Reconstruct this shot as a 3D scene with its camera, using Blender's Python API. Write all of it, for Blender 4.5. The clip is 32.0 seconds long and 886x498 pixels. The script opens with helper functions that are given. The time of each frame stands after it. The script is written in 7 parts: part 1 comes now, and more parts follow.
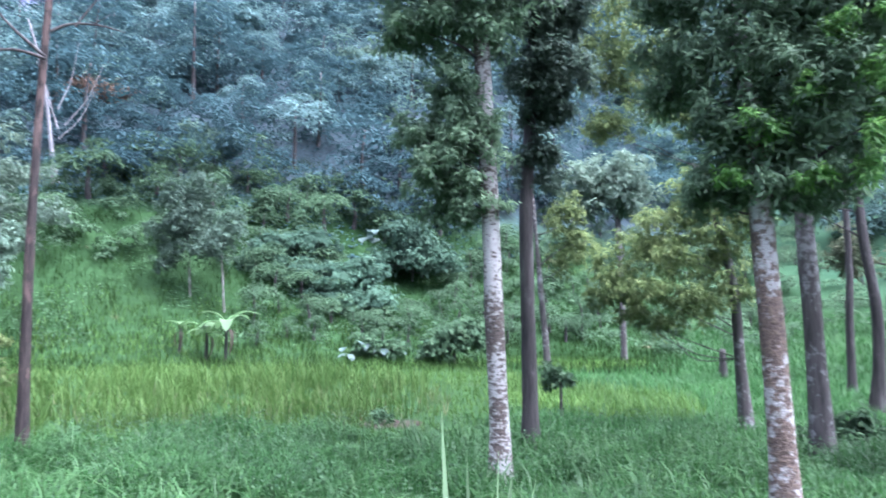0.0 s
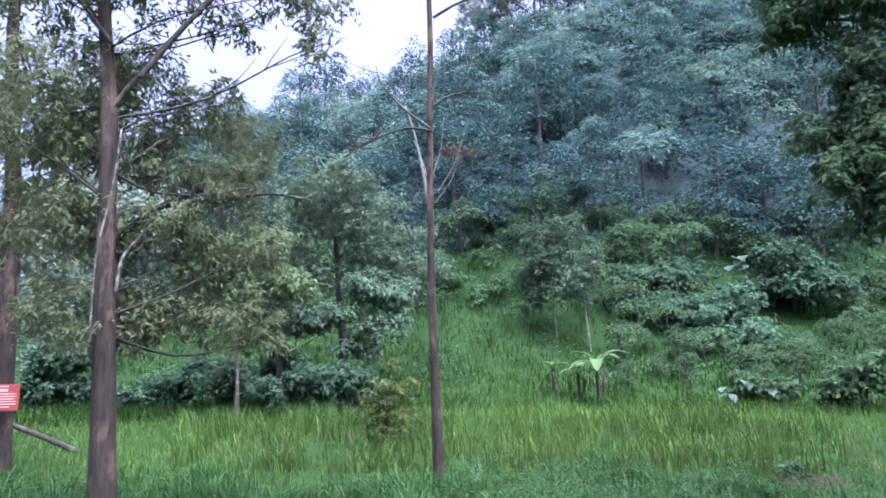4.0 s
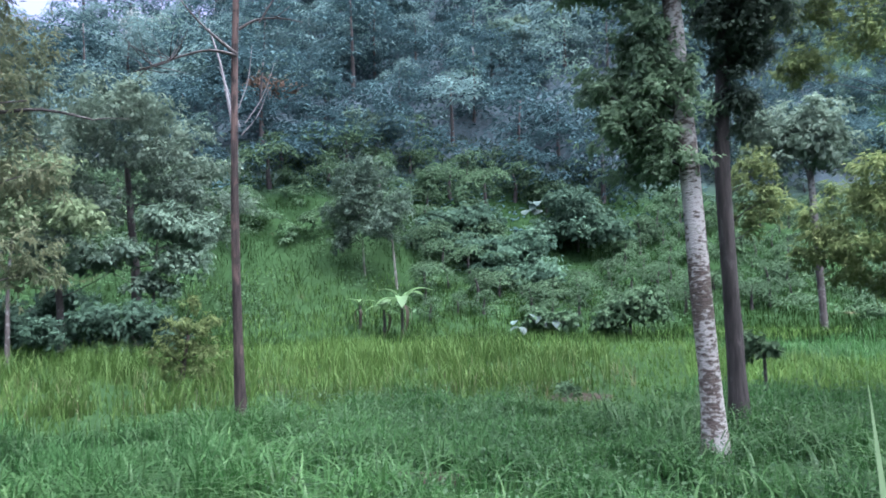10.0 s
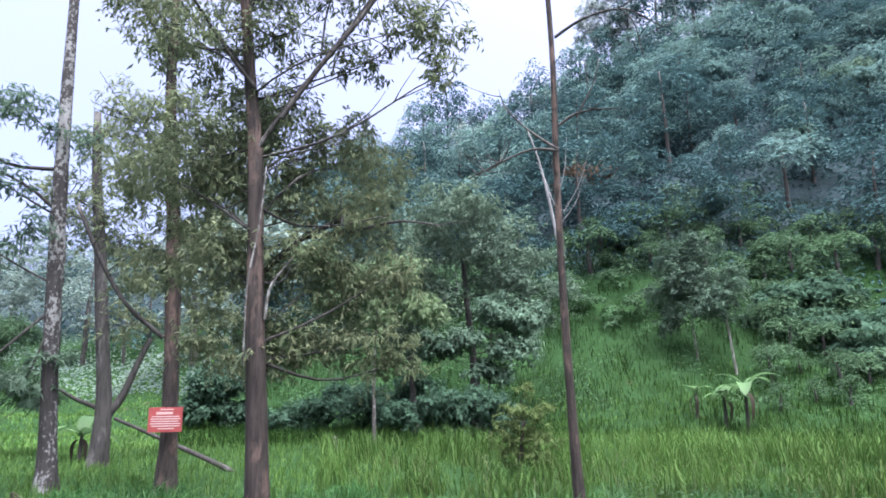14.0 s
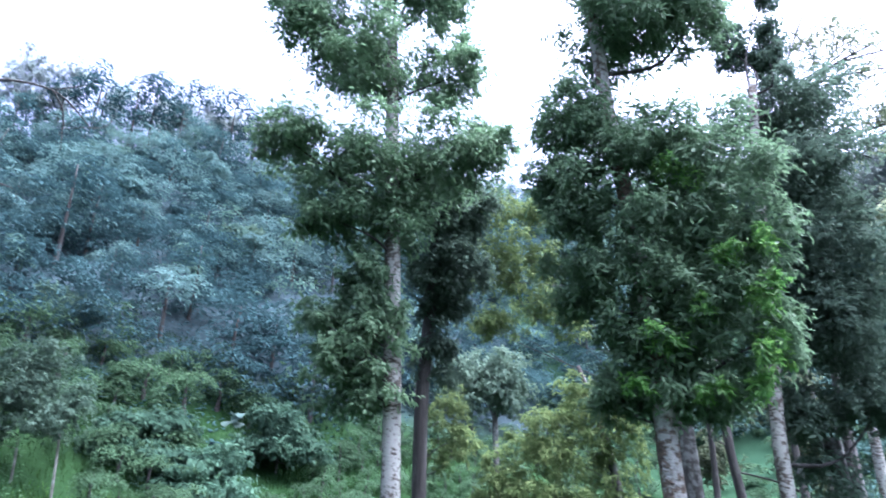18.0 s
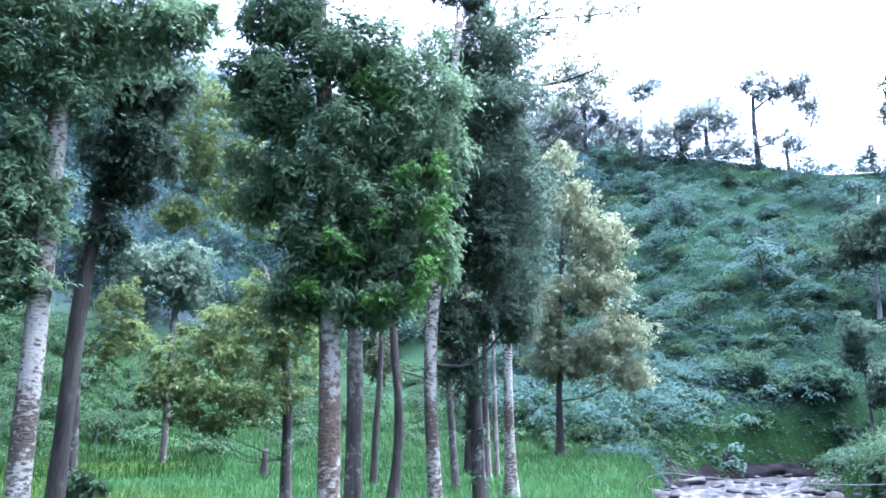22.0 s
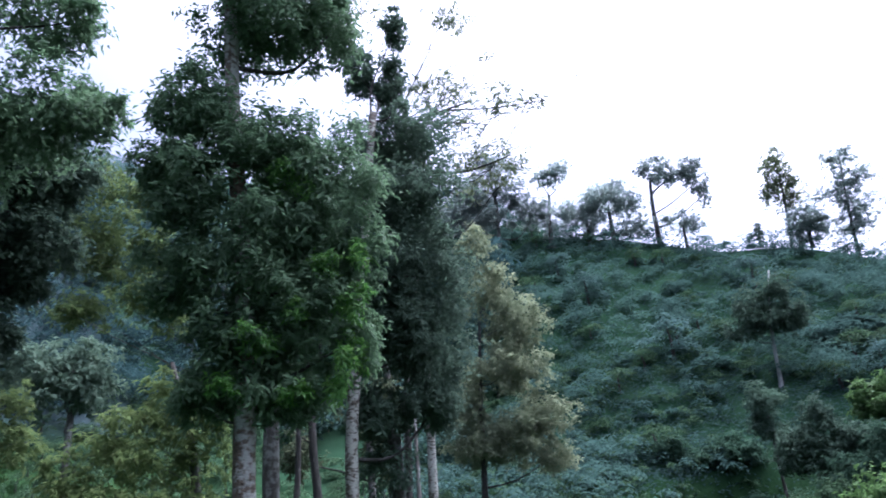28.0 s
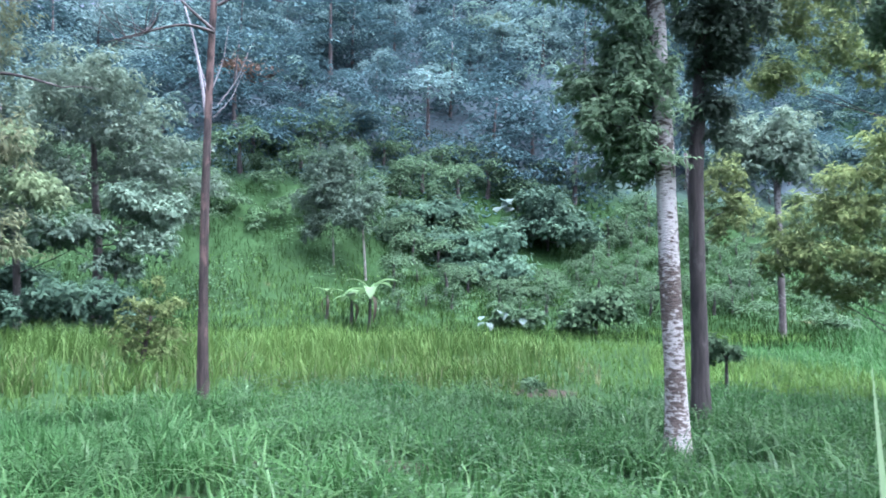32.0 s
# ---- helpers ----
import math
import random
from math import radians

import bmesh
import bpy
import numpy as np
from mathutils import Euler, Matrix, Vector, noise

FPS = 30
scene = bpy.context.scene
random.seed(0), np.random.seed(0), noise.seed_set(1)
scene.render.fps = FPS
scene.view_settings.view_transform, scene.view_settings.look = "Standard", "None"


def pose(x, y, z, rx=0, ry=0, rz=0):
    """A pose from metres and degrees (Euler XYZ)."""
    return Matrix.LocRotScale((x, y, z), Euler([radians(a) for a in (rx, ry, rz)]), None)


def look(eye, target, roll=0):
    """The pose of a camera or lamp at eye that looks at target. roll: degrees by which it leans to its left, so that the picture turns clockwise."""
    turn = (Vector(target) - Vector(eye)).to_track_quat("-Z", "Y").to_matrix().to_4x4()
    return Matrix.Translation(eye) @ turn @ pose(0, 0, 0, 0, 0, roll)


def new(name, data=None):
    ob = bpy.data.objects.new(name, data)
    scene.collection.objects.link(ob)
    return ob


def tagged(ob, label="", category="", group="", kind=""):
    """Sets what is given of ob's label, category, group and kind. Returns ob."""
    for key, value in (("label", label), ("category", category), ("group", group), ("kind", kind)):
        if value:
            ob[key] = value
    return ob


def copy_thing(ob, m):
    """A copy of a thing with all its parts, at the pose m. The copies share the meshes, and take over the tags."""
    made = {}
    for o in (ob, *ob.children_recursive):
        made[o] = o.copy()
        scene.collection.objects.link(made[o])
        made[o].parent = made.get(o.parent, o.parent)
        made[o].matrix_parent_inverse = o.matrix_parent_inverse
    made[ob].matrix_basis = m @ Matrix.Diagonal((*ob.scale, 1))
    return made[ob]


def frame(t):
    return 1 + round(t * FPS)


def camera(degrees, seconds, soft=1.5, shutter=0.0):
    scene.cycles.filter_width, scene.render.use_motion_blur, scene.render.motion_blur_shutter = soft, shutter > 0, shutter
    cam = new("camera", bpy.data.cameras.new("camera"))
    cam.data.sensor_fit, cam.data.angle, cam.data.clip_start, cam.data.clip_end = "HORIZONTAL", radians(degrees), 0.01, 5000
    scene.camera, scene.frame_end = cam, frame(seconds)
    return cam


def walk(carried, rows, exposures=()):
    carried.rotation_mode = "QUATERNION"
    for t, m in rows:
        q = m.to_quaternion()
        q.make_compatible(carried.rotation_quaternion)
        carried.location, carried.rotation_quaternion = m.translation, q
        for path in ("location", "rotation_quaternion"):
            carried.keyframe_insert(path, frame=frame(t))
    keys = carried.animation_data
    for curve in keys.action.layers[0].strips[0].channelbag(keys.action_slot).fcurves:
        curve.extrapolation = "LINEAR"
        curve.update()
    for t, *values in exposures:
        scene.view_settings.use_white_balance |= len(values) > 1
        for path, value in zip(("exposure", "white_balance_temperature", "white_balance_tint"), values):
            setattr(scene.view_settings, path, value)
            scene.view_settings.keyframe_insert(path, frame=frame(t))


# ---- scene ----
cam = camera(66.54, 32.0, soft=1.7, shutter=0.15)
PATH = [
    (0, (0.450, -0.087, 1.727), (0.380, 1.896, 1.978), 0.02),
    (0.5, (0.285, -0.039, 1.706), (0.573, 1.935, 1.847), -0.29),
    (1, (0.115, 0.130, 1.724), (0.331, 2.104, 1.965), -1.32),
    (1.5, (0.007, 0.182, 1.749), (-0.071, 2.141, 2.144), -1.19),
    (2, (-0.056, 0.233, 1.753), (-0.362, 2.178, 2.110), 0.23),
    (2.5, (-0.091, 0.264, 1.751), (-0.632, 2.164, 2.067), -1.06),
    (3, (-0.118, 0.276, 1.757), (-0.814, 2.126, 2.064), -2.31),
    (3.5, (-0.139, 0.274, 1.768), (-1.006, 2.048, 2.088), -1.89),
    (4, (-0.140, 0.227, 1.787), (-1.161, 1.908, 2.152), -0.68),
    (4.5, (-0.131, 0.203, 1.809), (-1.277, 1.793, 2.205), 0.76),
    (6.5, (-0.092, 0.152, 1.763), (-1.210, 1.660, 2.455), 1.88),
    (7, (-0.086, 0.117, 1.737), (-1.013, 1.715, 2.503), 2.70),
    (7.5, (-0.033, 0.108, 1.717), (-0.603, 1.833, 2.551), 2.45),
    (8, (-0.014, 0.140, 1.730), (-0.413, 1.916, 2.559), 2.38),
    (8.5, (-0.014, 0.133, 1.741), (-0.346, 1.964, 2.475), 1.96),
    (9, (-0.024, 0.121, 1.729), (-0.374, 2.022, 2.242), 0.09),
    (9.5, (-0.031, 0.158, 1.737), (-0.474, 2.079, 2.074), -0.70),
    (10, (-0.069, 0.195, 1.698), (-0.594, 2.116, 1.878), -1.50),
    (10.5, (-0.109, 0.228, 1.677), (-0.925, 2.052, 1.757), -2.28),
    (11, (-0.173, 0.242, 1.706), (-1.352, 1.856, 1.788), -1.87),
    (11.5, (-0.244, 0.225, 1.707), (-1.611, 1.682, 1.806), -2.30),
    (12, (-0.278, 0.205, 1.714), (-1.772, 1.531, 1.817), -2.29),
    (12.5, (-0.311, 0.209, 1.730), (-1.841, 1.486, 1.904), -1.58),
    (13, (-0.291, 0.216, 1.748), (-1.772, 1.533, 2.015), -0.66),
    (13.5, (-0.269, 0.220, 1.764), (-1.660, 1.611, 2.126), -0.90),
    (15.5, (-0.096, 0.154, 1.824), (-1.180, 1.690, 2.506), 2.91),
    (16, (-0.079, 0.112, 1.836), (-1.069, 1.653, 2.639), 3.18),
    (16.5, (-0.073, 0.096, 1.821), (-0.970, 1.643, 2.718), 2.95),
    (17, (-0.051, 0.065, 1.811), (-0.703, 1.697, 2.765), 4.24),
    (17.5, (-0.044, 0.095, 1.805), (-0.212, 1.852, 2.745), 2.80),
    (18, (-0.046, 0.044, 1.809), (0.241, 1.861, 2.593), 1.17),
    (18.5, (0.056, -0.001, 1.807), (0.577, 1.840, 2.391), 1.99),
    (19, (0.092, 0.004, 1.778), (0.654, 1.877, 2.199), 0.56),
    (19.5, (0.106, 0.047, 1.745), (0.713, 1.938, 1.980), 1.67),
    (20, (0.121, 0.044, 1.734), (0.782, 1.927, 1.870), 1.19),
    (20.5, (0.159, 0.025, 1.732), (0.997, 1.835, 1.879), 2.02),
    (21, (0.153, -0.010, 1.762), (1.202, 1.662, 2.084), 2.25),
    (21.5, (0.144, -0.050, 1.781), (1.219, 1.573, 2.243), 1.19),
    (22, (0.146, -0.074, 1.793), (1.256, 1.506, 2.315), -0.21),
    (22.5, (0.153, -0.081, 1.796), (1.325, 1.448, 2.333), -0.40),
    (23, (0.189, -0.084, 1.801), (1.476, 1.354, 2.327), -0.98),
    (23.5, (0.227, -0.091, 1.791), (1.685, 1.193, 2.267), -1.57),
    (24, (0.241, -0.120, 1.783), (1.848, 0.979, 2.244), -1.30),
    (24.5, (0.213, -0.111, 1.755), (1.909, 0.845, 2.214), -0.94),
    (26.5, (0.177, -0.097, 1.772), (1.884, 0.727, 2.410), -3.43),
    (27, (0.194, -0.112, 1.805), (1.824, 0.797, 2.523), -5.05),
    (27.5, (0.180, -0.080, 1.814), (1.667, 1.036, 2.550), -4.94),
    (28, (0.148, -0.034, 1.838), (1.407, 1.327, 2.587), -4.40),
    (28.5, (0.148, 0.059, 1.836), (1.220, 1.623, 2.473), -3.47),
    (29, (0.183, 0.143, 1.773), (1.178, 1.835, 2.159), -1.87),
    (29.5, (0.192, 0.128, 1.691), (1.101, 1.874, 2.040), -1.55),
    (30, (0.191, 0.124, 1.627), (1.030, 1.926, 1.848), -1.62),
    (30.5, (0.162, 0.180, 1.593), (0.765, 2.081, 1.743), -0.44),
    (31, (0.089, 0.230, 1.620), (0.282, 2.218, 1.735), -0.00),
    (31.5, (-0.038, 0.200, 1.620), (-0.206, 2.189, 1.742), 0.45),
    (32, (-0.150, 0.243, 1.628), (-0.587, 2.188, 1.793), 0.89),
]
EXPOSURES = [
    (0, 3.6, 5030, 27), (1, 3.55, 5060, 26), (2, 3.3, 5080, 26), (4, 3.02, 5230, 24), (6.5, 2.82, 5230, 21), (7, 2.77, 5230, 21), (9, 3.17, 5130, 24), (10.2, 2.97, 5300, 25), (12, 3.09, 5550, 22), (13, 2.92, 5550, 20), (15.5, 2.82, 5330, 18), (16, 2.72, 5330, 18), (17.3, 1.95, 5330, 17),
    (18, 3.27, 4930, 22), (19, 3.1, 4880, 23), (20, 3.57, 5030, 31), (21, 3.47, 4830, 26), (23, 3.6, 4800, 19), (24.5, 2.84, 4830, 18), (26.5, 2.34, 5030, 18), (28, 2.12, 5030, 19), (28.8, 3.35, 4930, 28), (30, 3.58, 4930, 31), (32, 3.5, 5080, 26),
]
walk(cam, [(t, look(eye, target, roll)) for t, eye, target, roll in PATH], EXPOSURES)

# ---- world and light ----
SUN_AZ, SUN_EL = -110.0, 70.0      # degrees left of +y, degrees up
world = bpy.data.worlds.new("sky")
scene.world = world
world.use_nodes = True
wn = world.node_tree.nodes
wl = world.node_tree.links
wn.clear()
sky = wn.new("ShaderNodeTexSky")
sky.sky_type, sky.sun_disc = "NISHITA", False
sky.sun_elevation, sky.sun_rotation = radians(SUN_EL), radians(-SUN_AZ)
sky.air_density, sky.dust_density, sky.ozone_density = 0.25, 10.0, 0.3
bg = wn.new("ShaderNodeBackground")
bg.inputs["Strength"].default_value = 0.15
wo = wn.new("ShaderNodeOutputWorld")
wl.new(sky.outputs["Color"], bg.inputs["Color"])
wl.new(bg.outputs["Background"], wo.inputs["Surface"])
sun = new("sun", bpy.data.lights.new("sun", "SUN"))
sun.data.energy, sun.data.angle, sun.data.color = 0.6, radians(90), (1.0, 0.96, 0.9)
d_sun = Vector((-math.sin(radians(SUN_AZ)) * math.cos(radians(SUN_EL)), math.cos(radians(SUN_AZ)) * math.cos(radians(SUN_EL)), math.sin(radians(SUN_EL))))
sun.matrix_world = look(d_sun * 60, (0, 0, 0))

# ---- materials ----
def mat_base(name, rough=0.8, spec=0.3):
    m = bpy.data.materials.new(name)
    m.use_nodes = True
    nt = m.node_tree
    b = nt.nodes["Principled BSDF"]
    b.inputs["Roughness"].default_value = rough
    b.inputs["Specular IOR Level"].default_value = spec
    return m, nt, b


def node(nt, kind, **inputs):
    n = nt.nodes.new(kind)
    for k, v in inputs.items():
        n.inputs[k].default_value = v
    return n


def ramp(nt, fac, stops):
    r = nt.nodes.new("ShaderNodeValToRGB")
    el = r.color_ramp.elements
    while len(el) < len(stops):
        el.new(0.5)
    for e, (p, c) in zip(el, stops):
        e.position, e.color = p, (*c, 1)
    nt.links.new(fac, r.inputs["Fac"])
    return r.outputs["Color"]


def mixcol(nt, fac, a, b, mode="MIX"):
    n = nt.nodes.new("ShaderNodeMix")
    n.data_type, n.blend_type = "RGBA", mode
    for sock, v in ((n.inputs[0], fac), (n.inputs[6], a), (n.inputs[7], b)):
        if isinstance(v, bpy.types.NodeSocket):
            nt.links.new(v, sock)
        else:
            sock.default_value = (*v, 1) if isinstance(v, tuple) else v
    return n.outputs[2]


def noise_fac(nt, scale, detail=4.0, coord="Object", stretch=(1, 1, 1)):
    tc = nt.nodes.new("ShaderNodeTexCoord")
    mp = nt.nodes.new("ShaderNodeMapping")
    mp.inputs["Scale"].default_value = stretch
    nt.links.new(tc.outputs[coord], mp.inputs["Vector"])
    n = node(nt, "ShaderNodeTexNoise", Scale=scale, Detail=detail, Roughness=0.6)
    nt.links.new(mp.outputs["Vector"], n.inputs["Vector"])
    return n.outputs["Fac"]


def bump(nt, b, fac, strength, dist=0.02):
    bm_ = node(nt, "ShaderNodeBump", Strength=strength, Distance=dist)
    nt.links.new(fac, bm_.inputs["Height"])
    nt.links.new(bm_.outputs["Normal"], b.inputs["Normal"])


def leaf_mat(name, dark, mid, light, rough=0.45, spec=0.5, glow=0.4, patch=0.6, vivid=0.9):
    """Leaves: colour varies from leaf to leaf and from clump to clump; light passes through them."""
    m, nt, b = mat_base(name, rough, spec)
    geo = nt.nodes.new("ShaderNodeNewGeometry")
    c1 = ramp(nt, geo.outputs["Random Per Island"], [(0.0, dark), (0.55, mid), (1.0, light)])
    f = noise_fac(nt, patch, 2.0)
    c2 = mixcol(nt, ramp(nt, f, [(0.35, (0, 0, 0)), (0.65, (1, 1, 1))]), c1, mid)
    info = nt.nodes.new("ShaderNodeObjectInfo")
    hs = node(nt, "ShaderNodeHueSaturation")
    hs.inputs["Saturation"].default_value = vivid
    mr = nt.nodes.new("ShaderNodeMapRange")
    mr.inputs["To Min"].default_value, mr.inputs["To Max"].default_value = 0.75, 1.25
    nt.links.new(info.outputs["Random"], mr.inputs["Value"])
    nt.links.new(mr.outputs["Result"], hs.inputs["Value"])
    wide = ramp(nt, noise_fac(nt, patch * 0.4, 5.0), [(0.32, (0.66, 0.68, 0.7)), (0.68, (1.3, 1.26, 1.2))])
    nt.links.new(mixcol(nt, 1.0, c2, wide, "MULTIPLY"), hs.inputs["Color"])
    nt.links.new(hs.outputs["Color"], b.inputs["Base Color"])
    tr = nt.nodes.new("ShaderNodeBsdfTranslucent")
    nt.links.new(hs.outputs["Color"], tr.inputs["Color"])
    mx = nt.nodes.new("ShaderNodeMixShader")
    mx.inputs["Fac"].default_value = glow
    nt.links.new(b.outputs["BSDF"], mx.inputs[1])
    nt.links.new(tr.outputs["BSDF"], mx.inputs[2])
    nt.links.new(mx.outputs["Shader"], nt.nodes["Material Output"].inputs["Surface"])
    return m


def bark_mat(name, base, crack, patch=None, patch_amount=0.5, stretch=(1, 1, 0.14), scale=16.0, patch_stretch=(1, 1, 0.35), patch_scale=7.0):
    """Bark with fissures, blotches of lichen and slow change along the trunk."""
    m, nt, b = mat_base(name, 0.9, 0.2)
    f = noise_fac(nt, scale, 8.0, stretch=stretch)
    c = ramp(nt, f, [(0.32, crack), (0.6, base)])
    h = noise_fac(nt, 1.1, 4.0, stretch=(1, 1, 0.6))
    if patch:
        g = noise_fac(nt, patch_scale, 7.0, stretch=patch_stretch)
        add = nt.nodes.new("ShaderNodeMath")
        add.operation = "MULTIPLY_ADD"
        add.inputs[1].default_value, add.inputs[2].default_value = 1.1, -0.55
        nt.links.new(h, add.inputs[0])
        tot = nt.nodes.new("ShaderNodeMath")
        nt.links.new(g, tot.inputs[0])
        nt.links.new(add.outputs[0], tot.inputs[1])
        c = mixcol(nt, ramp(nt, tot.outputs[0], [(patch_amount - 0.05, (0, 0, 0)), (patch_amount + 0.06, (1, 1, 1))]), c, patch)
    c = mixcol(nt, 1.0, c, ramp(nt, h, [(0.3, (0.65, 0.65, 0.65)), (0.7, (1, 1, 1))]), "MULTIPLY")
    nt.links.new(c, b.inputs["Base Color"])
    bump(nt, b, f, 1.0, 0.03)
    return m


M_LEAF_GLOSSY = leaf_mat("leaf_dark_glossy", (0.062, 0.115, 0.058), (0.088, 0.154, 0.077), (0.12, 0.196, 0.1), 0.55, 0.08, 0.52, vivid=0.94)
M_LEAF_DARK = leaf_mat("leaf_dark", (0.05, 0.088, 0.058), (0.068, 0.115, 0.074), (0.094, 0.146, 0.092), 0.6, 0.04, 0.54)
M_LEAF_YELLOW = leaf_mat("leaf_yellowing", (0.068, 0.112, 0.03), (0.1, 0.152, 0.042), (0.15, 0.195, 0.06), 0.65, 0.04, 0.55)
M_LEAF_OLIVE = leaf_mat("leaf_olive", (0.06, 0.084, 0.042), (0.088, 0.118, 0.056), (0.135, 0.152, 0.074), 0.65, 0.06, 0.5, vivid=0.9)
M_LEAF_GREEN = leaf_mat("leaf_green", (0.027, 0.06, 0.028), (0.037, 0.078, 0.034), (0.054, 0.1, 0.044), 0.7, 0.04, 0.42)
M_LEAF_GREY = leaf_mat("leaf_grey_green", (0.042, 0.076, 0.05), (0.06, 0.1, 0.064), (0.088, 0.13, 0.082), 0.7, 0.06, 0.4)
M_LEAF_PALE = leaf_mat("leaf_pale_straw", (0.118, 0.148, 0.08), (0.145, 0.178, 0.098), (0.175, 0.208, 0.12), 0.7, 0.03, 0.62)
M_LEAF_BRIGHT = leaf_mat("leaf_bright_lime", (0.05, 0.108, 0.03), (0.082, 0.16, 0.044), (0.122, 0.21, 0.064), 0.6, 0.12, 0.55, vivid=0.95)
# Forest greens with haze put into the colour: bluish, and paler for the upper wood.
M_LEAF_FOREST_HAZE = leaf_mat("leaf_forest_haze_blue", (0.023, 0.054, 0.056), (0.029, 0.065, 0.066), (0.037, 0.079, 0.078), 0.9, 0.01, 0.3, 0.3)
M_LEAF_FOREST_HAZE2 = leaf_mat("leaf_forest_haze_light", (0.052, 0.1, 0.092), (0.063, 0.118, 0.105), (0.08, 0.142, 0.122), 0.9, 0.01, 0.38, 0.3)
M_LEAF_CREST_HAZE = leaf_mat("leaf_forest_haze_pale", (0.07, 0.14, 0.108), (0.088, 0.165, 0.125), (0.112, 0.195, 0.145), 0.85, 0.02, 0.38, 0.3)
M_LEAF_SHRUB = leaf_mat("leaf_shrub", (0.031, 0.072, 0.043), (0.041, 0.088, 0.052), (0.056, 0.11, 0.064), 0.7, 0.03, 0.42)
M_LEAF_NEEDLE = leaf_mat("leaf_needle_olive", (0.06, 0.092, 0.056), (0.08, 0.118, 0.07), (0.105, 0.148, 0.086), 0.75, 0.03, 0.5)
# Scrub green with a teal cast added to the colour for haze.
M_LEAF_SCRUB_HAZE = leaf_mat("leaf_scrub_haze", (0.036, 0.076, 0.064), (0.044, 0.089, 0.074), (0.055, 0.105, 0.086), 0.9, 0.01, 0.38, 0.2)
# Valley foliage: bright distance haze goes into this pale leaf colour.
M_LEAF_VALLEY_HAZE = leaf_mat("leaf_valley_haze_pale", (0.076, 0.115, 0.096), (0.096, 0.14, 0.116), (0.12, 0.168, 0.136), 0.8, 0.03, 0.45, 0.3)
# Ridge leaves: a pale, see-through colour stands in for distance haze.
M_LEAF_RIDGE_HAZE = leaf_mat("leaf_ridge_haze_pale", (0.17, 0.22, 0.2), (0.21, 0.265, 0.24), (0.25, 0.3, 0.27), 0.8, 0.05, 0.75, 0.3)
# Far bank hill: the teal in this green is painted haze.
M_LEAF_HILL_HAZE = leaf_mat("leaf_hill_haze_teal", (0.036, 0.076, 0.062), (0.043, 0.088, 0.071), (0.053, 0.103, 0.083), 0.9, 0.01, 0.38, 0.12)
# Brighter green that paints sunlight onto one side of a crown.
M_LEAF_LIT_SIDE = leaf_mat("leaf_lit_side_green", (0.04, 0.12, 0.025), (0.085, 0.2, 0.04), (0.15, 0.28, 0.06), 0.45, 0.3, 0.55, vivid=1.0)
M_LEAF_RUST = leaf_mat("leaf_rust", (0.05, 0.04, 0.025), (0.085, 0.06, 0.036), (0.12, 0.09, 0.052), 0.7, 0.1)
M_LEAF_UNDER = leaf_mat("leaf_understorey_light", (0.06, 0.1, 0.046), (0.086, 0.135, 0.06), (0.125, 0.18, 0.08), 0.65, 0.06, 0.5)
M_LEAF_YOUNG = leaf_mat("leaf_young_tree", (0.045, 0.085, 0.056), (0.062, 0.11, 0.07), (0.09, 0.142, 0.09), 0.75, 0.05, 0.4)
M_GRASS = leaf_mat("grass_lush", (0.014, 0.049, 0.014), (0.026, 0.075, 0.02), (0.052, 0.113, 0.038), 0.5, 0.09, 0.42, 0.9, vivid=1.0)
M_GRASS_COARSE = leaf_mat("grass_coarse", (0.02, 0.065, 0.017), (0.039, 0.101, 0.028), (0.082, 0.156, 0.057), 0.45, 0.14, 0.42, 0.9, vivid=1.0)
M_GRASS_TALL = leaf_mat("grass_pale_blade", (0.08, 0.15, 0.06), (0.11, 0.19, 0.08), (0.14, 0.23, 0.1), 0.5, 0.4, 0.4, 0.35)
M_GRASS_BROWN = leaf_mat("grass_withered", (0.05, 0.06, 0.025), (0.08, 0.09, 0.036), (0.12, 0.12, 0.055), 0.7, 0.15, 0.4, 0.3)
M_GRASS_DRY = leaf_mat("grass_meadow", (0.028, 0.07, 0.014), (0.05, 0.104, 0.022), (0.084, 0.134, 0.037), 0.65, 0.08, 0.4, 0.4, vivid=1.0)
M_GRASS_SHORT = leaf_mat("grass_short", (0.03, 0.08, 0.018), (0.05, 0.11, 0.025), (0.08, 0.14, 0.04), 0.65, 0.15, 0.4, 0.4, vivid=1.0)
# Slope grass, darkened in its colour for the shade lying on the slope.
M_GRASS_SLOPE_SHADED = leaf_mat("grass_slope_shaded", (0.009, 0.024, 0.005), (0.013, 0.031, 0.007), (0.019, 0.041, 0.01), 0.8, 0.01, 0.4, 0.22, vivid=1.0)
M_BARK_WHITE = bark_mat("bark_white_lichen", (0.085, 0.074, 0.056), (0.028, 0.025, 0.02), (0.25, 0.262, 0.228), 0.48, (1, 1, 2.6), 16.0, (1, 1, 2.2), 10.0)
M_BARK_LICHEN = bark_mat("bark_brown_white_blotched", (0.12, 0.094, 0.066), (0.042, 0.034, 0.026), (0.262, 0.27, 0.235), 0.52, (1, 1, 2.0), 16.0, (1, 1, 1.5), 9.0)
M_BARK_PALE = bark_mat("bark_pale", (0.1371, 0.1343, 0.1169), (0.06451, 0.06117, 0.05345), (0.1935, 0.1997, 0.1837), 0.55)
M_BARK_BROWN = bark_mat("bark_red_brown", (0.035, 0.029, 0.024), (0.009, 0.008, 0.007), (0.072, 0.053, 0.042), 0.57, scale=20.0)
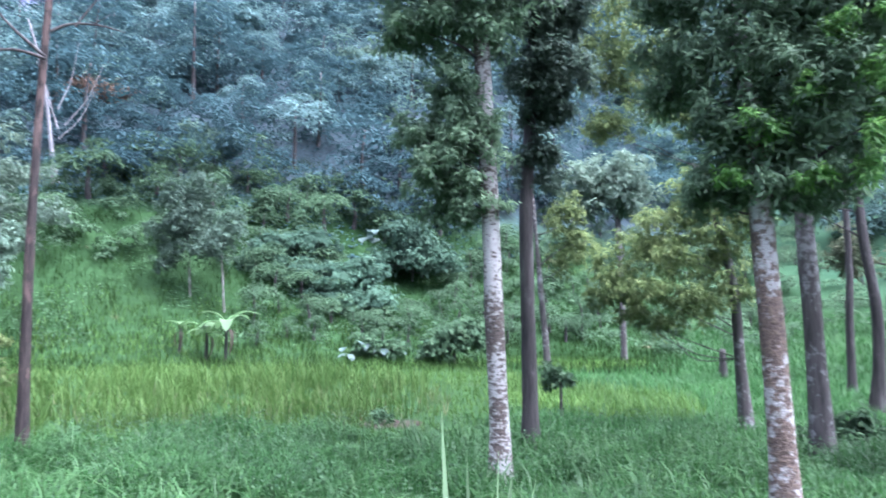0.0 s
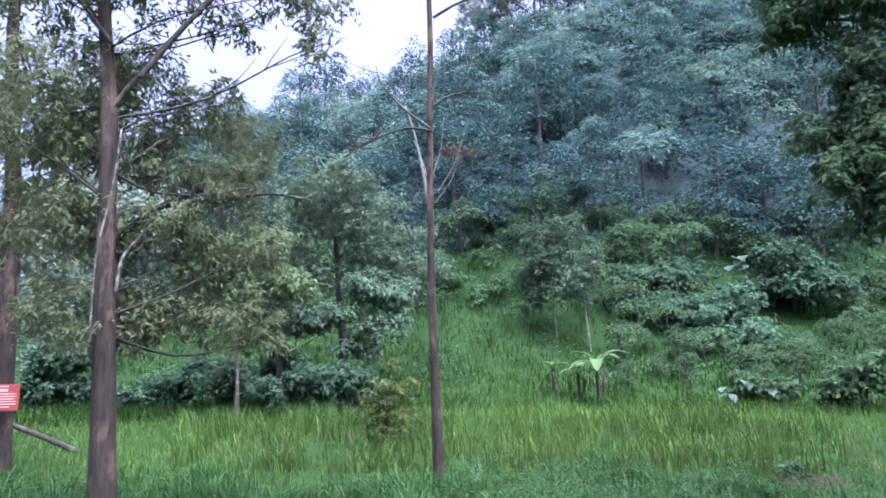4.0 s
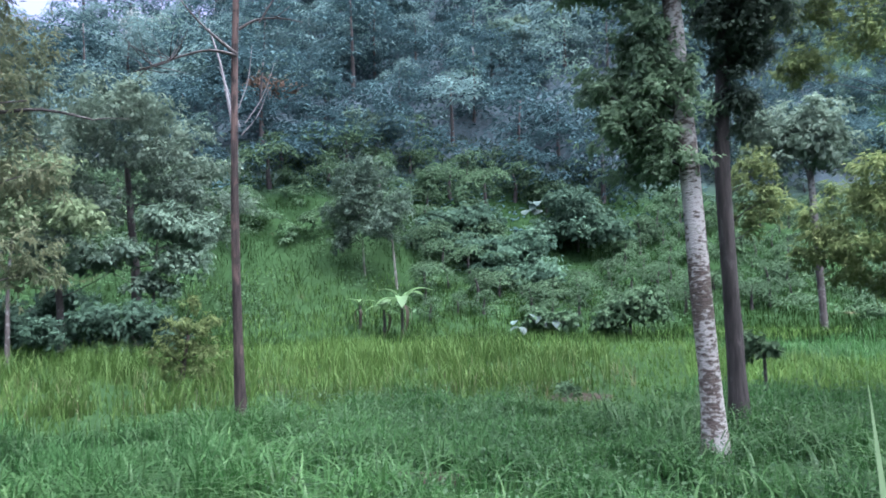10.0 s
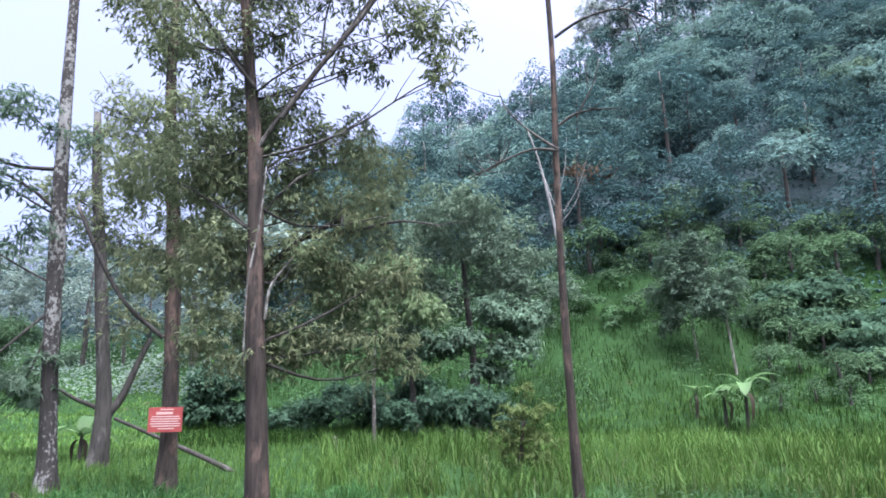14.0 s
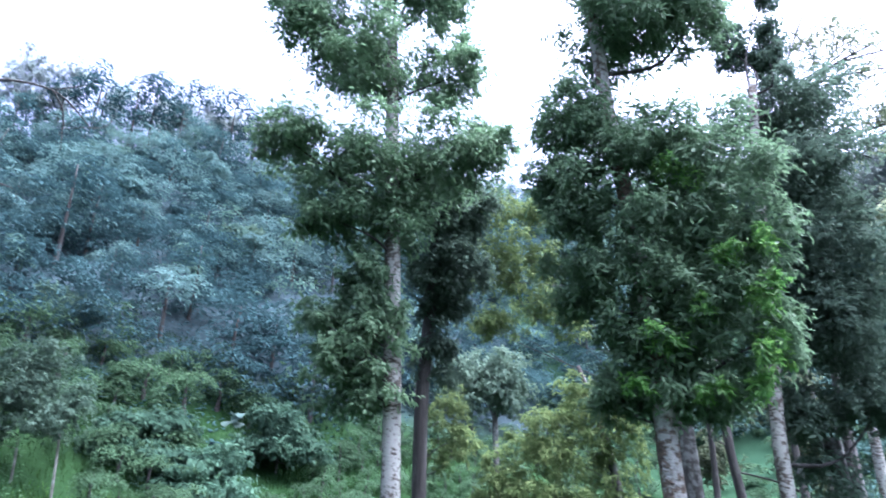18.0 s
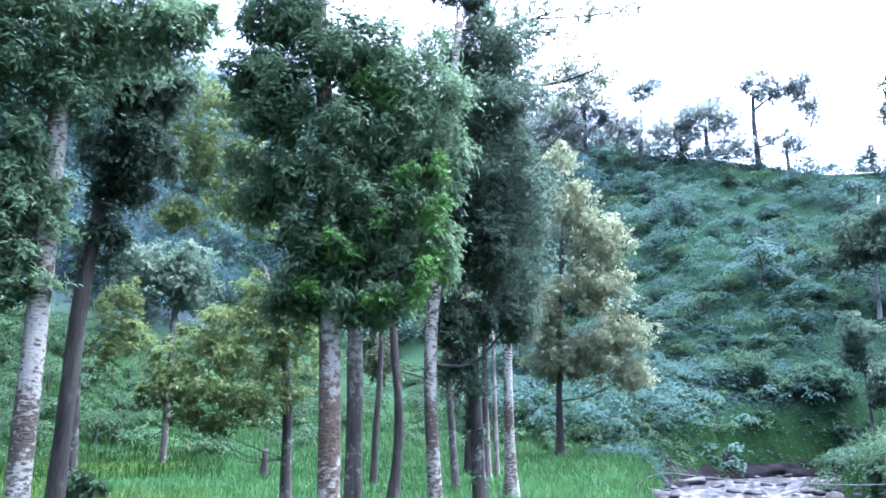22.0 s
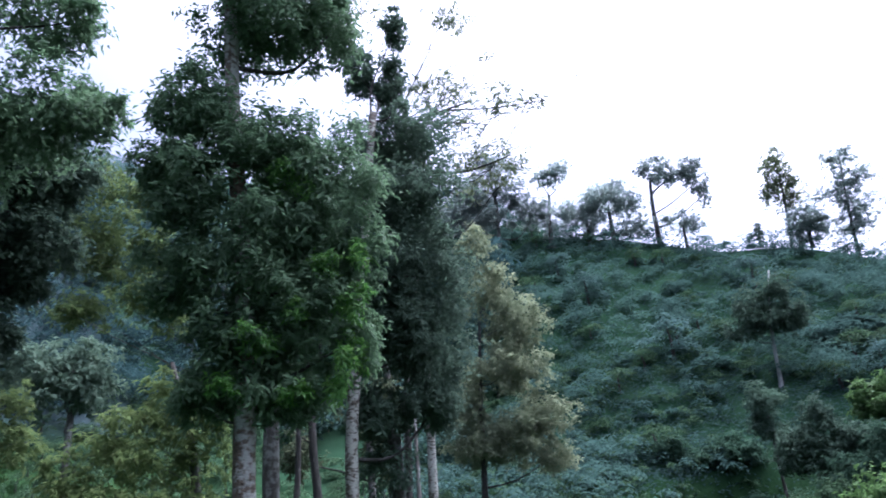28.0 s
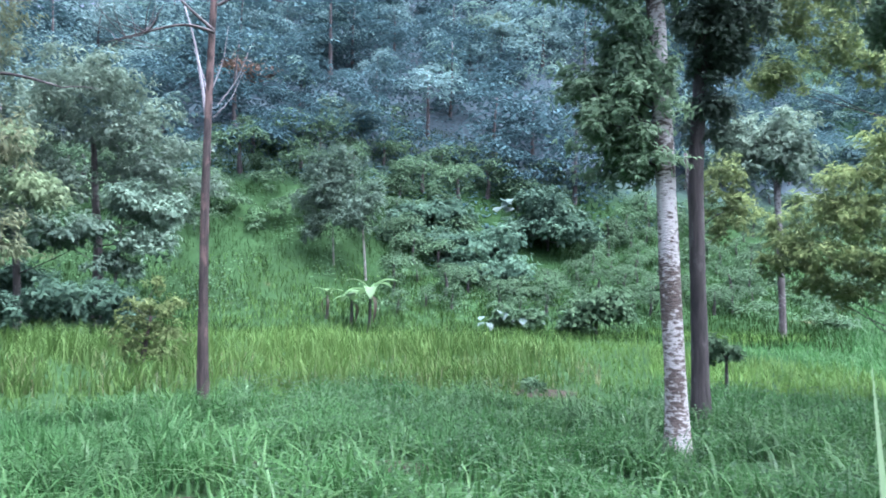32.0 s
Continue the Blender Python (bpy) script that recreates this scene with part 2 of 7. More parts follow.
M_BARK_MOTTLED = bark_mat("bark_dark_mottled", (0.03387, 0.03313, 0.03007), (0.01613, 0.01572, 0.0142), (0.1532, 0.1614, 0.152), 0.57, patch_stretch=(1, 1, 0.8), patch_scale=13.0)
M_BARK_DARK = bark_mat("bark_dark", (0.04032, 0.03908, 0.03424), (0.01774, 0.01742, 0.01587), (0.06451, 0.06627, 0.05846), 0.62)
M_BARK_GREY = bark_mat("bark_grey_mottled", (0.06854, 0.06627, 0.05679), (0.02903, 0.02889, 0.02506), (0.1532, 0.1614, 0.147), 0.56, patch_stretch=(1, 1, 1), patch_scale=9.0)
M_STEM_WHITE = bark_mat("bark_smooth_white", (0.34, 0.35, 0.33), (0.2, 0.2, 0.19))
M_DEADWOOD = bark_mat("wood_bleached", (0.165, 0.172, 0.165), (0.08, 0.082, 0.078))


def ground_material():
    m, nt, b = mat_base("ground_soil_and_turf", 1.0, 0.0)
    f = noise_fac(nt, 0.35, 8.0)
    g = noise_fac(nt, 3.0, 8.0)
    turf = ramp(nt, g, [(0.3, (0.01, 0.023, 0.008)), (0.55, (0.015, 0.034, 0.012)), (0.75, (0.025, 0.05, 0.019))])
    soil = ramp(nt, g, [(0.3, (0.06, 0.04, 0.028)), (0.7, (0.16, 0.11, 0.075))])
    c = mixcol(nt, ramp(nt, f, [(0.66, (0, 0, 0)), (0.78, (1, 1, 1))]), turf, soil)
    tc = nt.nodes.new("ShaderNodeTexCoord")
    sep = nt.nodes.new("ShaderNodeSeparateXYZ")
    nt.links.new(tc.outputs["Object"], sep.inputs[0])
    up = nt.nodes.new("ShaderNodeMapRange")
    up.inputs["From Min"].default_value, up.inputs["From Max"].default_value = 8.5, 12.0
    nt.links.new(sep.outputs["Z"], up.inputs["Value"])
    # Wood floor litter, with the shade under the trees put into its colour.
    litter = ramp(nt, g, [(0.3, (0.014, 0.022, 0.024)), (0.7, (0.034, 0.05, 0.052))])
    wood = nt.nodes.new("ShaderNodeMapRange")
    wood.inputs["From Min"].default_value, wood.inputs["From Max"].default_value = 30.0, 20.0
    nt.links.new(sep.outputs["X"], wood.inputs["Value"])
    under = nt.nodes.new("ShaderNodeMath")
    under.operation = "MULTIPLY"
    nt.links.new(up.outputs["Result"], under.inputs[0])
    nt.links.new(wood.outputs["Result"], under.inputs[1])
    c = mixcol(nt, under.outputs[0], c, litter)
    high = nt.nodes.new("ShaderNodeMapRange")
    high.inputs["From Min"].default_value, high.inputs["From Max"].default_value = 1.5, 6.0
    nt.links.new(sep.outputs["Z"], high.inputs["Value"])
    open_hill = nt.nodes.new("ShaderNodeMath")
    open_hill.operation = "MULTIPLY_ADD"
    open_hill.inputs[1].default_value, open_hill.inputs[2].default_value = -1.0, 1.0
    nt.links.new(wood.outputs["Result"], open_hill.inputs[0])
    rough_turf = nt.nodes.new("ShaderNodeMath")
    rough_turf.operation = "MULTIPLY"
    nt.links.new(high.outputs["Result"], rough_turf.inputs[0])
    nt.links.new(open_hill.outputs[0], rough_turf.inputs[1])
    c = mixcol(nt, rough_turf.outputs[0], c, ramp(nt, f, [(0.3, (0.013, 0.032, 0.016)), (0.6, (0.022, 0.047, 0.025))]))
    nt.links.new(c, b.inputs["Base Color"])
    bump(nt, b, g, 0.8, 0.08)
    return m


def mud_material():
    m, nt, b = mat_base("mud_wet", 0.5, 0.2)
    f = noise_fac(nt, 1.6, 9.0, stretch=(0.55, 1.6, 1))
    g = noise_fac(nt, 11.0, 9.0)
    c = ramp(nt, f, [(0.34, (0.007, 0.0065, 0.0055)), (0.5, (0.017, 0.0155, 0.013)), (0.66, (0.05, 0.045, 0.038))])
    c = mixcol(nt, ramp(nt, g, [(0.42, (0, 0, 0)), (0.7, (0.8, 0.8, 0.8))]), c, (0.009, 0.008, 0.007))
    nt.links.new(c, b.inputs["Base Color"])
    nt.links.new(ramp(nt, f, [(0.42, (0.3, 0.3, 0.3)), (0.54, (0.9, 0.85, 0.85))]), b.inputs["Roughness"])
    bump(nt, b, g, 1.0, 0.1)
    return m


def plain_mat(name, a, c, scale=6.0, rough=0.8, spec=0.3, bumps=0.4, metal=0.0):
    m, nt, b = mat_base(name, rough, spec)
    f = noise_fac(nt, scale, 7.0)
    nt.links.new(ramp(nt, f, [(0.3, a), (0.7, c)]), b.inputs["Base Color"])
    b.inputs["Metallic"].default_value = metal
    if bumps:
        bump(nt, b, f, bumps, 0.02)
    return m


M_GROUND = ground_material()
M_MUD = mud_material()
M_TRAIL = plain_mat("trail_soil", (0.012, 0.0095, 0.0075), (0.036, 0.028, 0.022), 12.0, 0.95, 0.03, 0.8)
M_ROCK = plain_mat("river_rock", (0.01, 0.0105, 0.011), (0.034, 0.035, 0.035), 3.0, 0.75, 0.15, 1.0)
M_ROCK_PALE = plain_mat("pale_rock", (0.022, 0.023, 0.022), (0.052, 0.054, 0.052), 3.0, 0.8, 0.3, 0.8)

# ---- mesh helpers ----
def mesh_from(name, verts, faces, material, smooth=False):
    me = bpy.data.meshes.new(name)
    me.from_pydata(verts, [], faces)
    if smooth:
        me.polygons.foreach_set("use_smooth", [True] * len(me.polygons))
    me.materials.append(material)
    return me


def mesh_quads(name, verts, quads, material, smooth=False):
    """verts (n,3) and quads (m,4) as arrays."""
    me = bpy.data.meshes.new(name)
    verts, quads = np.asarray(verts, np.float32), np.asarray(quads, np.int32)
    k = quads.shape[1]
    me.vertices.add(len(verts))
    me.vertices.foreach_set("co", verts.ravel())
    me.loops.add(quads.size)
    me.loops.foreach_set("vertex_index", quads.ravel())
    me.polygons.add(len(quads))
    me.polygons.foreach_set("loop_start", np.arange(0, quads.size, k, dtype=np.int32))
    me.update(calc_edges=True)
    if smooth:
        me.polygons.foreach_set("use_smooth", np.ones(len(quads), bool))
    me.materials.append(material)
    return me


def part(name, data, parent, label=""):
    ob = new(name, data)
    ob.parent = parent
    if label:
        tagged(ob, label)
    return ob


def thing(name, at, label, category, group="", kind=""):
    e = new(name)
    e.location = at
    return tagged(e, label, category, group, kind)


def spline(pts, n):
    """A smooth line of n points through rows of numbers."""
    p = np.asarray(pts, float)
    s = np.r_[0, np.cumsum(np.linalg.norm(np.diff(p[:, :3], axis=0), axis=1) + 1e-6)]
    u = np.linspace(0, s[-1], n)
    q = np.stack([np.interp(u, s, c) for c in p.T], 1)
    for _ in range(2):
        q[1:-1] = (q[:-2] + 2 * q[1:-1] + q[2:]) / 4
    return q


def tube(name, pts, material, sides=10, n=14, rough=0.06, seed=1, flare=0.0):
    """A tapered, slightly uneven tube along rows of x, y, z, radius."""
    rng = np.random.default_rng(seed)
    q = spline(pts, n)
    c, r = q[:, :3], q[:, 3]
    d = np.gradient(c, axis=0)
    d /= np.linalg.norm(d, axis=1, keepdims=True)
    ref = np.where(np.abs(d[:, 2:3]) > 0.8, [[1.0, 0, 0]], [[0, 0, 1.0]])
    a = np.cross(d, ref)
    a /= np.linalg.norm(a, axis=1, keepdims=True)
    b = np.cross(d, a)
    th = np.linspace(0, 2 * np.pi, sides, endpoint=False)
    wob = 1 + rng.normal(0, rough, (n, sides))
    wob[1:-1] = (wob[:-2] + 2 * wob[1:-1] + wob[2:]) / 4
    fl = 1 + flare * np.exp(-np.arange(n) * 1.2)[:, None] * (1 + 0.5 * np.cos(th * 3 + seed))[None]
    R = r[:, None] * wob * fl
    v = c[:, None] + R[..., None] * (np.cos(th)[None, :, None] * a[:, None] + np.sin(th)[None, :, None] * b[:, None])
    v = v.reshape(-1, 3)
    i = np.arange((n - 1) * sides).reshape(n - 1, sides)
    j = np.roll(i, -1, 1)
    quads = np.stack([i, j, j + sides, i + sides], -1).reshape(-1, 4)
    tip = np.array([[c[-1]]]).reshape(1, 3)
    faces = [tuple(f) for f in quads.tolist()] + [((n - 1) * sides + k, (n - 1) * sides + (k + 1) % sides, n * sides) for k in range(sides)]
    return mesh_from(name, np.vstack([v, tip]).tolist(), faces, material, True)


def leaf_cloud(name, centres, outward, length, width, material, rng, droop=0.3, jitter=1.0):
    """One small folded leaf at each centre, its face turned roughly outward and up, its tip hanging a little."""
    n = len(centres)
    nn = outward * 0.9 + np.array([0, 0, 0.55]) + rng.normal(0, 0.5 * jitter, (n, 3))
    nn /= np.linalg.norm(nn, axis=1, keepdims=True) + 1e-9
    d = rng.normal(0, 1, (n, 3)) + outward * 0.5
    d[:, 2] -= 1.6 * droop
    d -= nn * (d * nn).sum(1, keepdims=True)
    d /= np.linalg.norm(d, axis=1, keepdims=True) + 1e-9
    s = np.cross(nn, d)
    L = length * rng.uniform(0.65, 1.25, (n, 1))
    W = width * rng.uniform(0.7, 1.2, (n, 1))
    v = np.stack([centres, centres + d * L * 0.45 + s * W * 0.5 + nn * W * 0.18, centres + d * L - nn * L * 0.14, centres + d * L * 0.45 - s * W * 0.5 + nn * W * 0.18], 1).reshape(-1, 3)
    return mesh_quads(name, v, np.arange(4 * n).reshape(n, 4), material)


def blob_points(rng, blobs, per_m2, shell=0.45, lump=1.0, spray=6):
    """Leaf places in short sprays on the lumps of uneven blobs of x, y, z, rx, rz, with their outward directions."""
    P, O = [], []
    for x, y, z, rx, rz in blobs:
        area = 4 * np.pi * ((rx * rx * 2 + rx * rz * 4) / 6)
        n = max(6, int(area * per_m2 * 2.0 / spray))
        m = int(np.clip(9 + area * 1.3, 9, 34) / lump)
        u = rng.normal(0, 1, (m, 3))
        u /= np.linalg.norm(u, axis=1, keepdims=True)
        c = u * rng.uniform(0.2, 0.9, (m, 1)) * [rx, rx, rz]
        size = rng.uniform(0.22, 0.5, m) * lump
        k = rng.integers(0, m, n)
        w = rng.normal(0, 1, (n, 3)) + u[k] * 0.7 + [0, 0, 0.35]
        w /= np.linalg.norm(w, axis=1, keepdims=True)
        rad = (1 - shell * 0.7 * rng.uniform(0, 1, (n, 1)) ** 1.5) * (1 + rng.normal(0, 0.08, (n, 1)))
        base = np.array([x, y, z]) + c[k] + w * rad * size[k][:, None] * [rx, rx, max(rz, 0.55 * rx)] * 0.85
        d = w * 0.8 + rng.normal(0, 0.45, (n, 3)) + [0, 0, -0.1]
        long = (rng.uniform(0.25, 0.75, n) * np.minimum(0.55, 0.5 * rx))[:, None]
        for q in range(spray):
            P.append(base + d * long * ((q + rng.uniform(0, 1, (n, 1))) / spray) + rng.normal(0, 0.12, (n, 3)) * long)
            O.append(w)
    return np.vstack(P), np.vstack(O)


def tier_points(rng, crowns, lobes, per_lobe, thick=0.4):
    """Leaf places on the flat, domed shelves of layered crowns of x, y, z, radius, height."""
    P, O = [], []
    for x, y, z, rx, rz in crowns:
        a = rng.uniform(0, 2 * np.pi, lobes)
        q = np.sqrt(rng.uniform(0, 1, lobes)) * 0.85
        h = rz * (1 - 0.75 * q * q) * rng.uniform(0.72, 1.05, lobes)
        h[: lobes // 4] *= rng.uniform(0.3, 0.7, lobes // 4)
        s = rx * rng.uniform(0.26, 0.5, lobes)
        n = np.maximum(8, (per_lobe * (s / (0.38 * rx)) ** 2).astype(int))
        k = np.repeat(np.arange(lobes), n)
        m = len(k)
        f = rng.uniform(0, 2 * np.pi, m)
        e = np.sqrt(rng.uniform(0, 1, m)) * (1 + 0.22 * np.sin(f * 3 + k * 2.1) + 0.12 * np.sin(f * 5 + k))
        px = x + rx * q[k] * np.cos(a[k]) + e * s[k] * np.cos(f)
        py = y + rx * q[k] * np.sin(a[k]) + e * s[k] * np.sin(f)
        pz = z + h[k] + s[k] * thick * (1 - 1.3 * e * e) + rng.normal(0, 0.1, m) * s[k]
        P.append(np.stack([px, py, pz], 1))
        O.append(np.stack([e * np.cos(f) * 0.9, e * np.sin(f) * 0.9, np.full(m, 0.5)], 1))
    return np.vstack(P), np.vstack(O)


def tree(name, trunk, blobs, bark, leaf, label, leaf_len=0.1, leaf_wid=0.04, per_m2=120, seed=1, droop=0.3, limbs=True, category="tree", group="", shell=0.7, sides=12, sink=0.25, lump=1.0, limb_size=1.0):
    """A tree from its trunk line (x, y, z, radius) and the lumps of its crown (x, y, z, rx, rz), all in the world."""
    rng = np.random.default_rng(seed)
    bx, by = trunk[0][0], trunk[0][1]
    bz = ground_z(bx, by)
    root = thing(name, (bx, by, bz), label, category, group)
    off = np.array([bx, by, bz])
    tr = [(p[0] - bx, p[1] - by, p[2] - bz, p[3]) for p in trunk]
    tr[0] = (tr[0][0], tr[0][1], -sink, tr[0][3] * 1.15)
    part("trunk", tube("trunk", tr, bark, sides, max(14, 3 * len(tr)), 0.07, seed, 0.35), root)
    T = np.array(tr)
    if blobs:
        bl = np.array(blobs, float)
        bl[:, :3] -= off
        if limbs:
            for k, b in enumerate(bl):
                lo = max(0.25 * T[-1, 2], b[2] - 0.55 * max(0.3, np.hypot(b[0] - np.interp(b[2], T[:, 2], T[:, 0]), b[1] - np.interp(b[2], T[:, 2], T[:, 1]))))
                lo = min(lo, T[-1, 2] * 0.98)
                s = [np.interp(lo, T[:, 2], T[:, i]) for i in range(4)]
                s[2] = lo
                e = b[:3]
                gap = np.linalg.norm(e - s[:3])
                if gap < 0.25:
                    continue
                r = limb_size * max(0.01, min(0.35 * s[3], 0.018 * gap + 0.006))
                m1 = np.array(s[:3]) * 0.6 + e * 0.4 + rng.normal(0, 0.13 * gap, 3) + [0, 0, -0.1 * gap]
                part("limb", tube("limb", [(*s[:3], r), (*m1, r * 0.75), (*e, r * 0.4), (*(e + (e - m1) * 0.15 + rng.normal(0, 0.05 * gap, 3)), r * 0.12)], M_BARK_DARK, 6, 9, 0.05, seed + k), root)
        P, O = blob_points(rng, bl, per_m2, shell, lump)
        part("crown", leaf_cloud("crown", P, O, leaf_len, leaf_wid, leaf, rng, droop), root)
    return root


# ---- ground ----
# degrees left of +y: foot distance, mid distance and height, ridge distance and height
AZ = [-180, -150, -120, -105, -92, -82, -71, -62, -54, -48, -40, -30, -18, -10, 0, 8, 15, 24, 32, 40, 50, 60, 70, 85, 110, 180]
R0 = [60, 60, 48, 42, 44, 50, 52, 52, 50, 45, 40, 38, 36, 33, 30, 29, 28, 28, 28, 30, 34, 40, 55, 60, 60, 60]
RM = [100, 100, 80, 72, 72, 75, 75, 75, 75, 75, 75, 75, 70, 55, 44, 42, 42, 42, 42, 43, 48, 60, 90, 110, 100, 100]
ZM = [6, 6, 8, 8, 9, 11, 14, 16, 17, 16, 14, 11, 11, 9, 6, 6.2, 8, 9.5, 9.2, 8, 7, 6, 8, 8, 6, 6]
R1 = [200, 200, 150, 115, 110, 110, 110, 110, 110, 120, 150, 200, 200, 150, 110, 95, 95, 95, 95, 100, 110, 140, 200, 220, 200, 200]
Z1 = [25, 25, 24, 23, 25, 29, 37, 42.5, 47, 56, 75, 100, 105, 80, 60, 54, 54, 51, 43, 40, 42, 40, 38, 35, 30, 25]
RIVER = [(12, -60), (13, -30), (14, -8), (18, 8), (26.5, 15.2), (35, 21.6), (41.5, 25.3), (47, 25), (55, 20), (66, 12), (85, 0)]
RIVER_HALF = 3.9
WATER_Z = -1.45


TRACK = [(9, -5.5), (3, -2.4), (-1.5, -0.2), (-4, 1.35), (-6.1, 2.4), (-10.1, 3.08), (-14, 3.75), (-20.1, 4.7), (-28.5, 6.6), (-40, 11)]


def line_dist(x, y, line):
    best = np.full(np.shape(x), 1e9)
    for (ax, ay), (bx, by) in zip(line[:-1], line[1:]):
        dx, dy = bx - ax, by - ay
        t = np.clip(((x - ax) * dx + (y - ay) * dy) / (dx * dx + dy * dy), 0, 1)
        best = np.minimum(best, np.hypot(x - ax - t * dx, y - ay - t * dy))
    return best


def smooth01(t):
    t = np.clip(t, 0, 1)
    return t * t * (3 - 2 * t)


def waves(x, y):
    return 0.5 * np.sin(x * 0.31 + 1.3 * np.sin(y * 0.23)) + 0.5 * np.sin(y * 0.37 + 1.7 * np.sin(x * 0.19) + 1.0)


def ground_height(x, y):
    x, y = np.asarray(x, float), np.asarray(y, float)
    r = np.hypot(x, y)
    az = np.degrees(np.arctan2(-x, y))
    r0, rm, zm, r1, z1 = (np.interp(az, AZ, k) for k in (R0, RM, ZM, R1, Z1))
    z = 0.45 * np.clip(r / r0, 0, 1) ** 2
    a = np.clip((r - r0) / (rm - r0), 0, 1)
    z = z + (zm - 0.45) * (0.55 * a + 0.45 * a * a)
    b = np.clip((r - rm) / (r1 - rm), 0, 1)
    z = z + (z1 - zm) * b
    z = z - 0.12 * z1 * smooth01((r - r1) / 400)
    z = z + waves(x, y) * (0.05 + 0.6 * np.clip((r - 30) / 40, 0, 1))
    dip = np.interp(az, [-100, -75, -60, 0, 30, 45, 56, 64, 75], [0.0, 0.3, 0.4, 0.44, 0.42, 0.38, 0.26, 0.1, 0.0])
    z = z - dip * np.interp(r, [1.5, 5.5, 12.5, 20, 27], [0.0, 1.0, 0.95, 0.4, 0.0]) * smooth01((line_dist(x, y, TRACK) - 0.9) / 2.2)
    z = z - 0.13 * (1 - smooth01((line_dist(x, y, TRACK) - 0.6) / 0.5))
    d = line_dist(x, y, RIVER)
    bank = 1 - smooth01((d - RIVER_HALF) / 1.8)
    return z * (1 - bank) + (WATER_Z - 0.5) * bank


def ground_z(x, y):
    return float(ground_height(x, y))


def build_ground():
    rings = np.r_[np.arange(0.4, 62, 0.55), np.geomspace(62.5, 3500, 60)]
    m = 320
    th = np.linspace(0, 2 * np.pi, m, endpoint=False)
    R, A = np.meshgrid(rings, th, indexing="ij")
    X, Y = R * np.sin(A), R * np.cos(A)
    Z = ground_height(X, Y)
    v = np.vstack([np.stack([X, Y, Z], -1).reshape(-1, 3), [[0, 0, ground_z(0, 0)]]])
    i = np.arange((len(rings) - 1) * m).reshape(-1, m)
    j = np.roll(i, -1, 1)
    quads = np.stack([i, i + m, j + m, j], -1).reshape(-1, 4)
    faces = quads.tolist() + [[k, (k + 1) % m, len(v) - 1] for k in range(m)]
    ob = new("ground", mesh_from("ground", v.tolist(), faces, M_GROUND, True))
    tagged(ob, "grassy valley floor rising into steep green hillsides", "ground", kind="structure")


build_ground()


def strip(name, line, width, lift, material, label, ruts=0.0, n=320, across=25, seed=4):
    """A strip of bare earth laid on the ground along a line, with ruts."""
    rng = np.random.default_rng(seed)
    q = spline([(x, y, 0) for x, y in line], n)
    d = np.gradient(q[:, :2], axis=0)
    d /= np.linalg.norm(d, axis=1, keepdims=True)
    s = np.stack([-d[:, 1], d[:, 0]], 1)
    u = np.linspace(-1, 1, across)
    edge = 1 + 0.12 * np.sin(q[:, 0] * 1.9 + seed) + rng.normal(0, 0.04, n)
    edge = edge * (0.15 + 0.85 * smooth01(np.minimum(np.arange(n), n - 1 - np.arange(n)) / (0.16 * n)))
    P = q[:, None, :2] + s[:, None] * (u[None, :, None] * width / 2 * edge[:, None, None])
    Z = ground_height(P[..., 0], P[..., 1]) + lift - (lift + 0.05) * np.abs(u)[None] ** 5
    if ruts:
        Z = Z + ruts * (-np.cos(u * 2 * np.pi)[None] * 0.5 * (1 - 0.6 * u * u)[None]) + rng.normal(0, 0.16 * ruts, Z.shape) + 0.25 * ruts * np.sin(q[:, :1] * 2.1) * np.cos(u * 7)[None]
    v = np.dstack([P, Z]).reshape(-1, 3)
    i = np.arange((n - 1) * across).reshape(n - 1, across)[:, :-1]
    quads = np.stack([i, i + 1, i + across + 1, i + across], -1).reshape(-1, 4)
    ob = new(name, mesh_quads(name, v, quads, material, True))
    return tagged(ob, label, {"road": "road", "puddle": "puddle"}.get(name, "path"), kind="structure")


TRAIL = [(1.6, 2.6), (2.6, 4.0), (4.0, 5.3), (5.2, 6.5), (6.1, 7.6), (6.9, 8.9)]
RUT = [(-6.9, 1.4), (-8.6, 1.85), (-10.2, 2.2), (-12.2, 2.6)]
FRINGE = [(-2.5, 1.2), (-5.4, 2.85), (-8.2, 3.5), (-12.2, 4.25), (-16, 4.9)]
PUDDLE = [(-3.2, 0.86), (-4.0, 1.35), (-6.1, 2.4), (-10.1, 3.08), (-12.2, 3.44)]
strip("road", TRACK[:8], 1.25, 0.1, M_MUD, "wet muddy dirt track with deep wheel ruts", 0.2)
strip("trail", RUT, 0.5, 0.02, M_MUD, "muddy wheel rut breaking through the grass", 0.07, 160, 11, 7)
strip("trail", FRINGE, 0.36, 0.1, M_TRAIL, "dry reddish soil along the edge of the track", 0.04, 160, 11, 8)
M_PUDDLE = plain_mat("puddle_water", (0.014, 0.012, 0.009), (0.038, 0.033, 0.027), 4.0, 0.3, 0.25, 0.6)
strip("puddle", PUDDLE, 0.34, 0.075, M_PUDDLE, "thin streak of muddy water standing in a wheel rut", 0.0, 160, 7, 9)
strip("trail", TRAIL, 0.42, 0.03, M_TRAIL, "narrow trodden footpath of bare reddish soil", 0.02, 120, 11, 6)


DIRT = [(-4.6, 7.9, 0.5), (-2.6, 8.3, 0.6), (-0.75, 5.4, 0.45), (-1.2, 15.0, 0.7), (-4.0, 6.2, 0.4)]
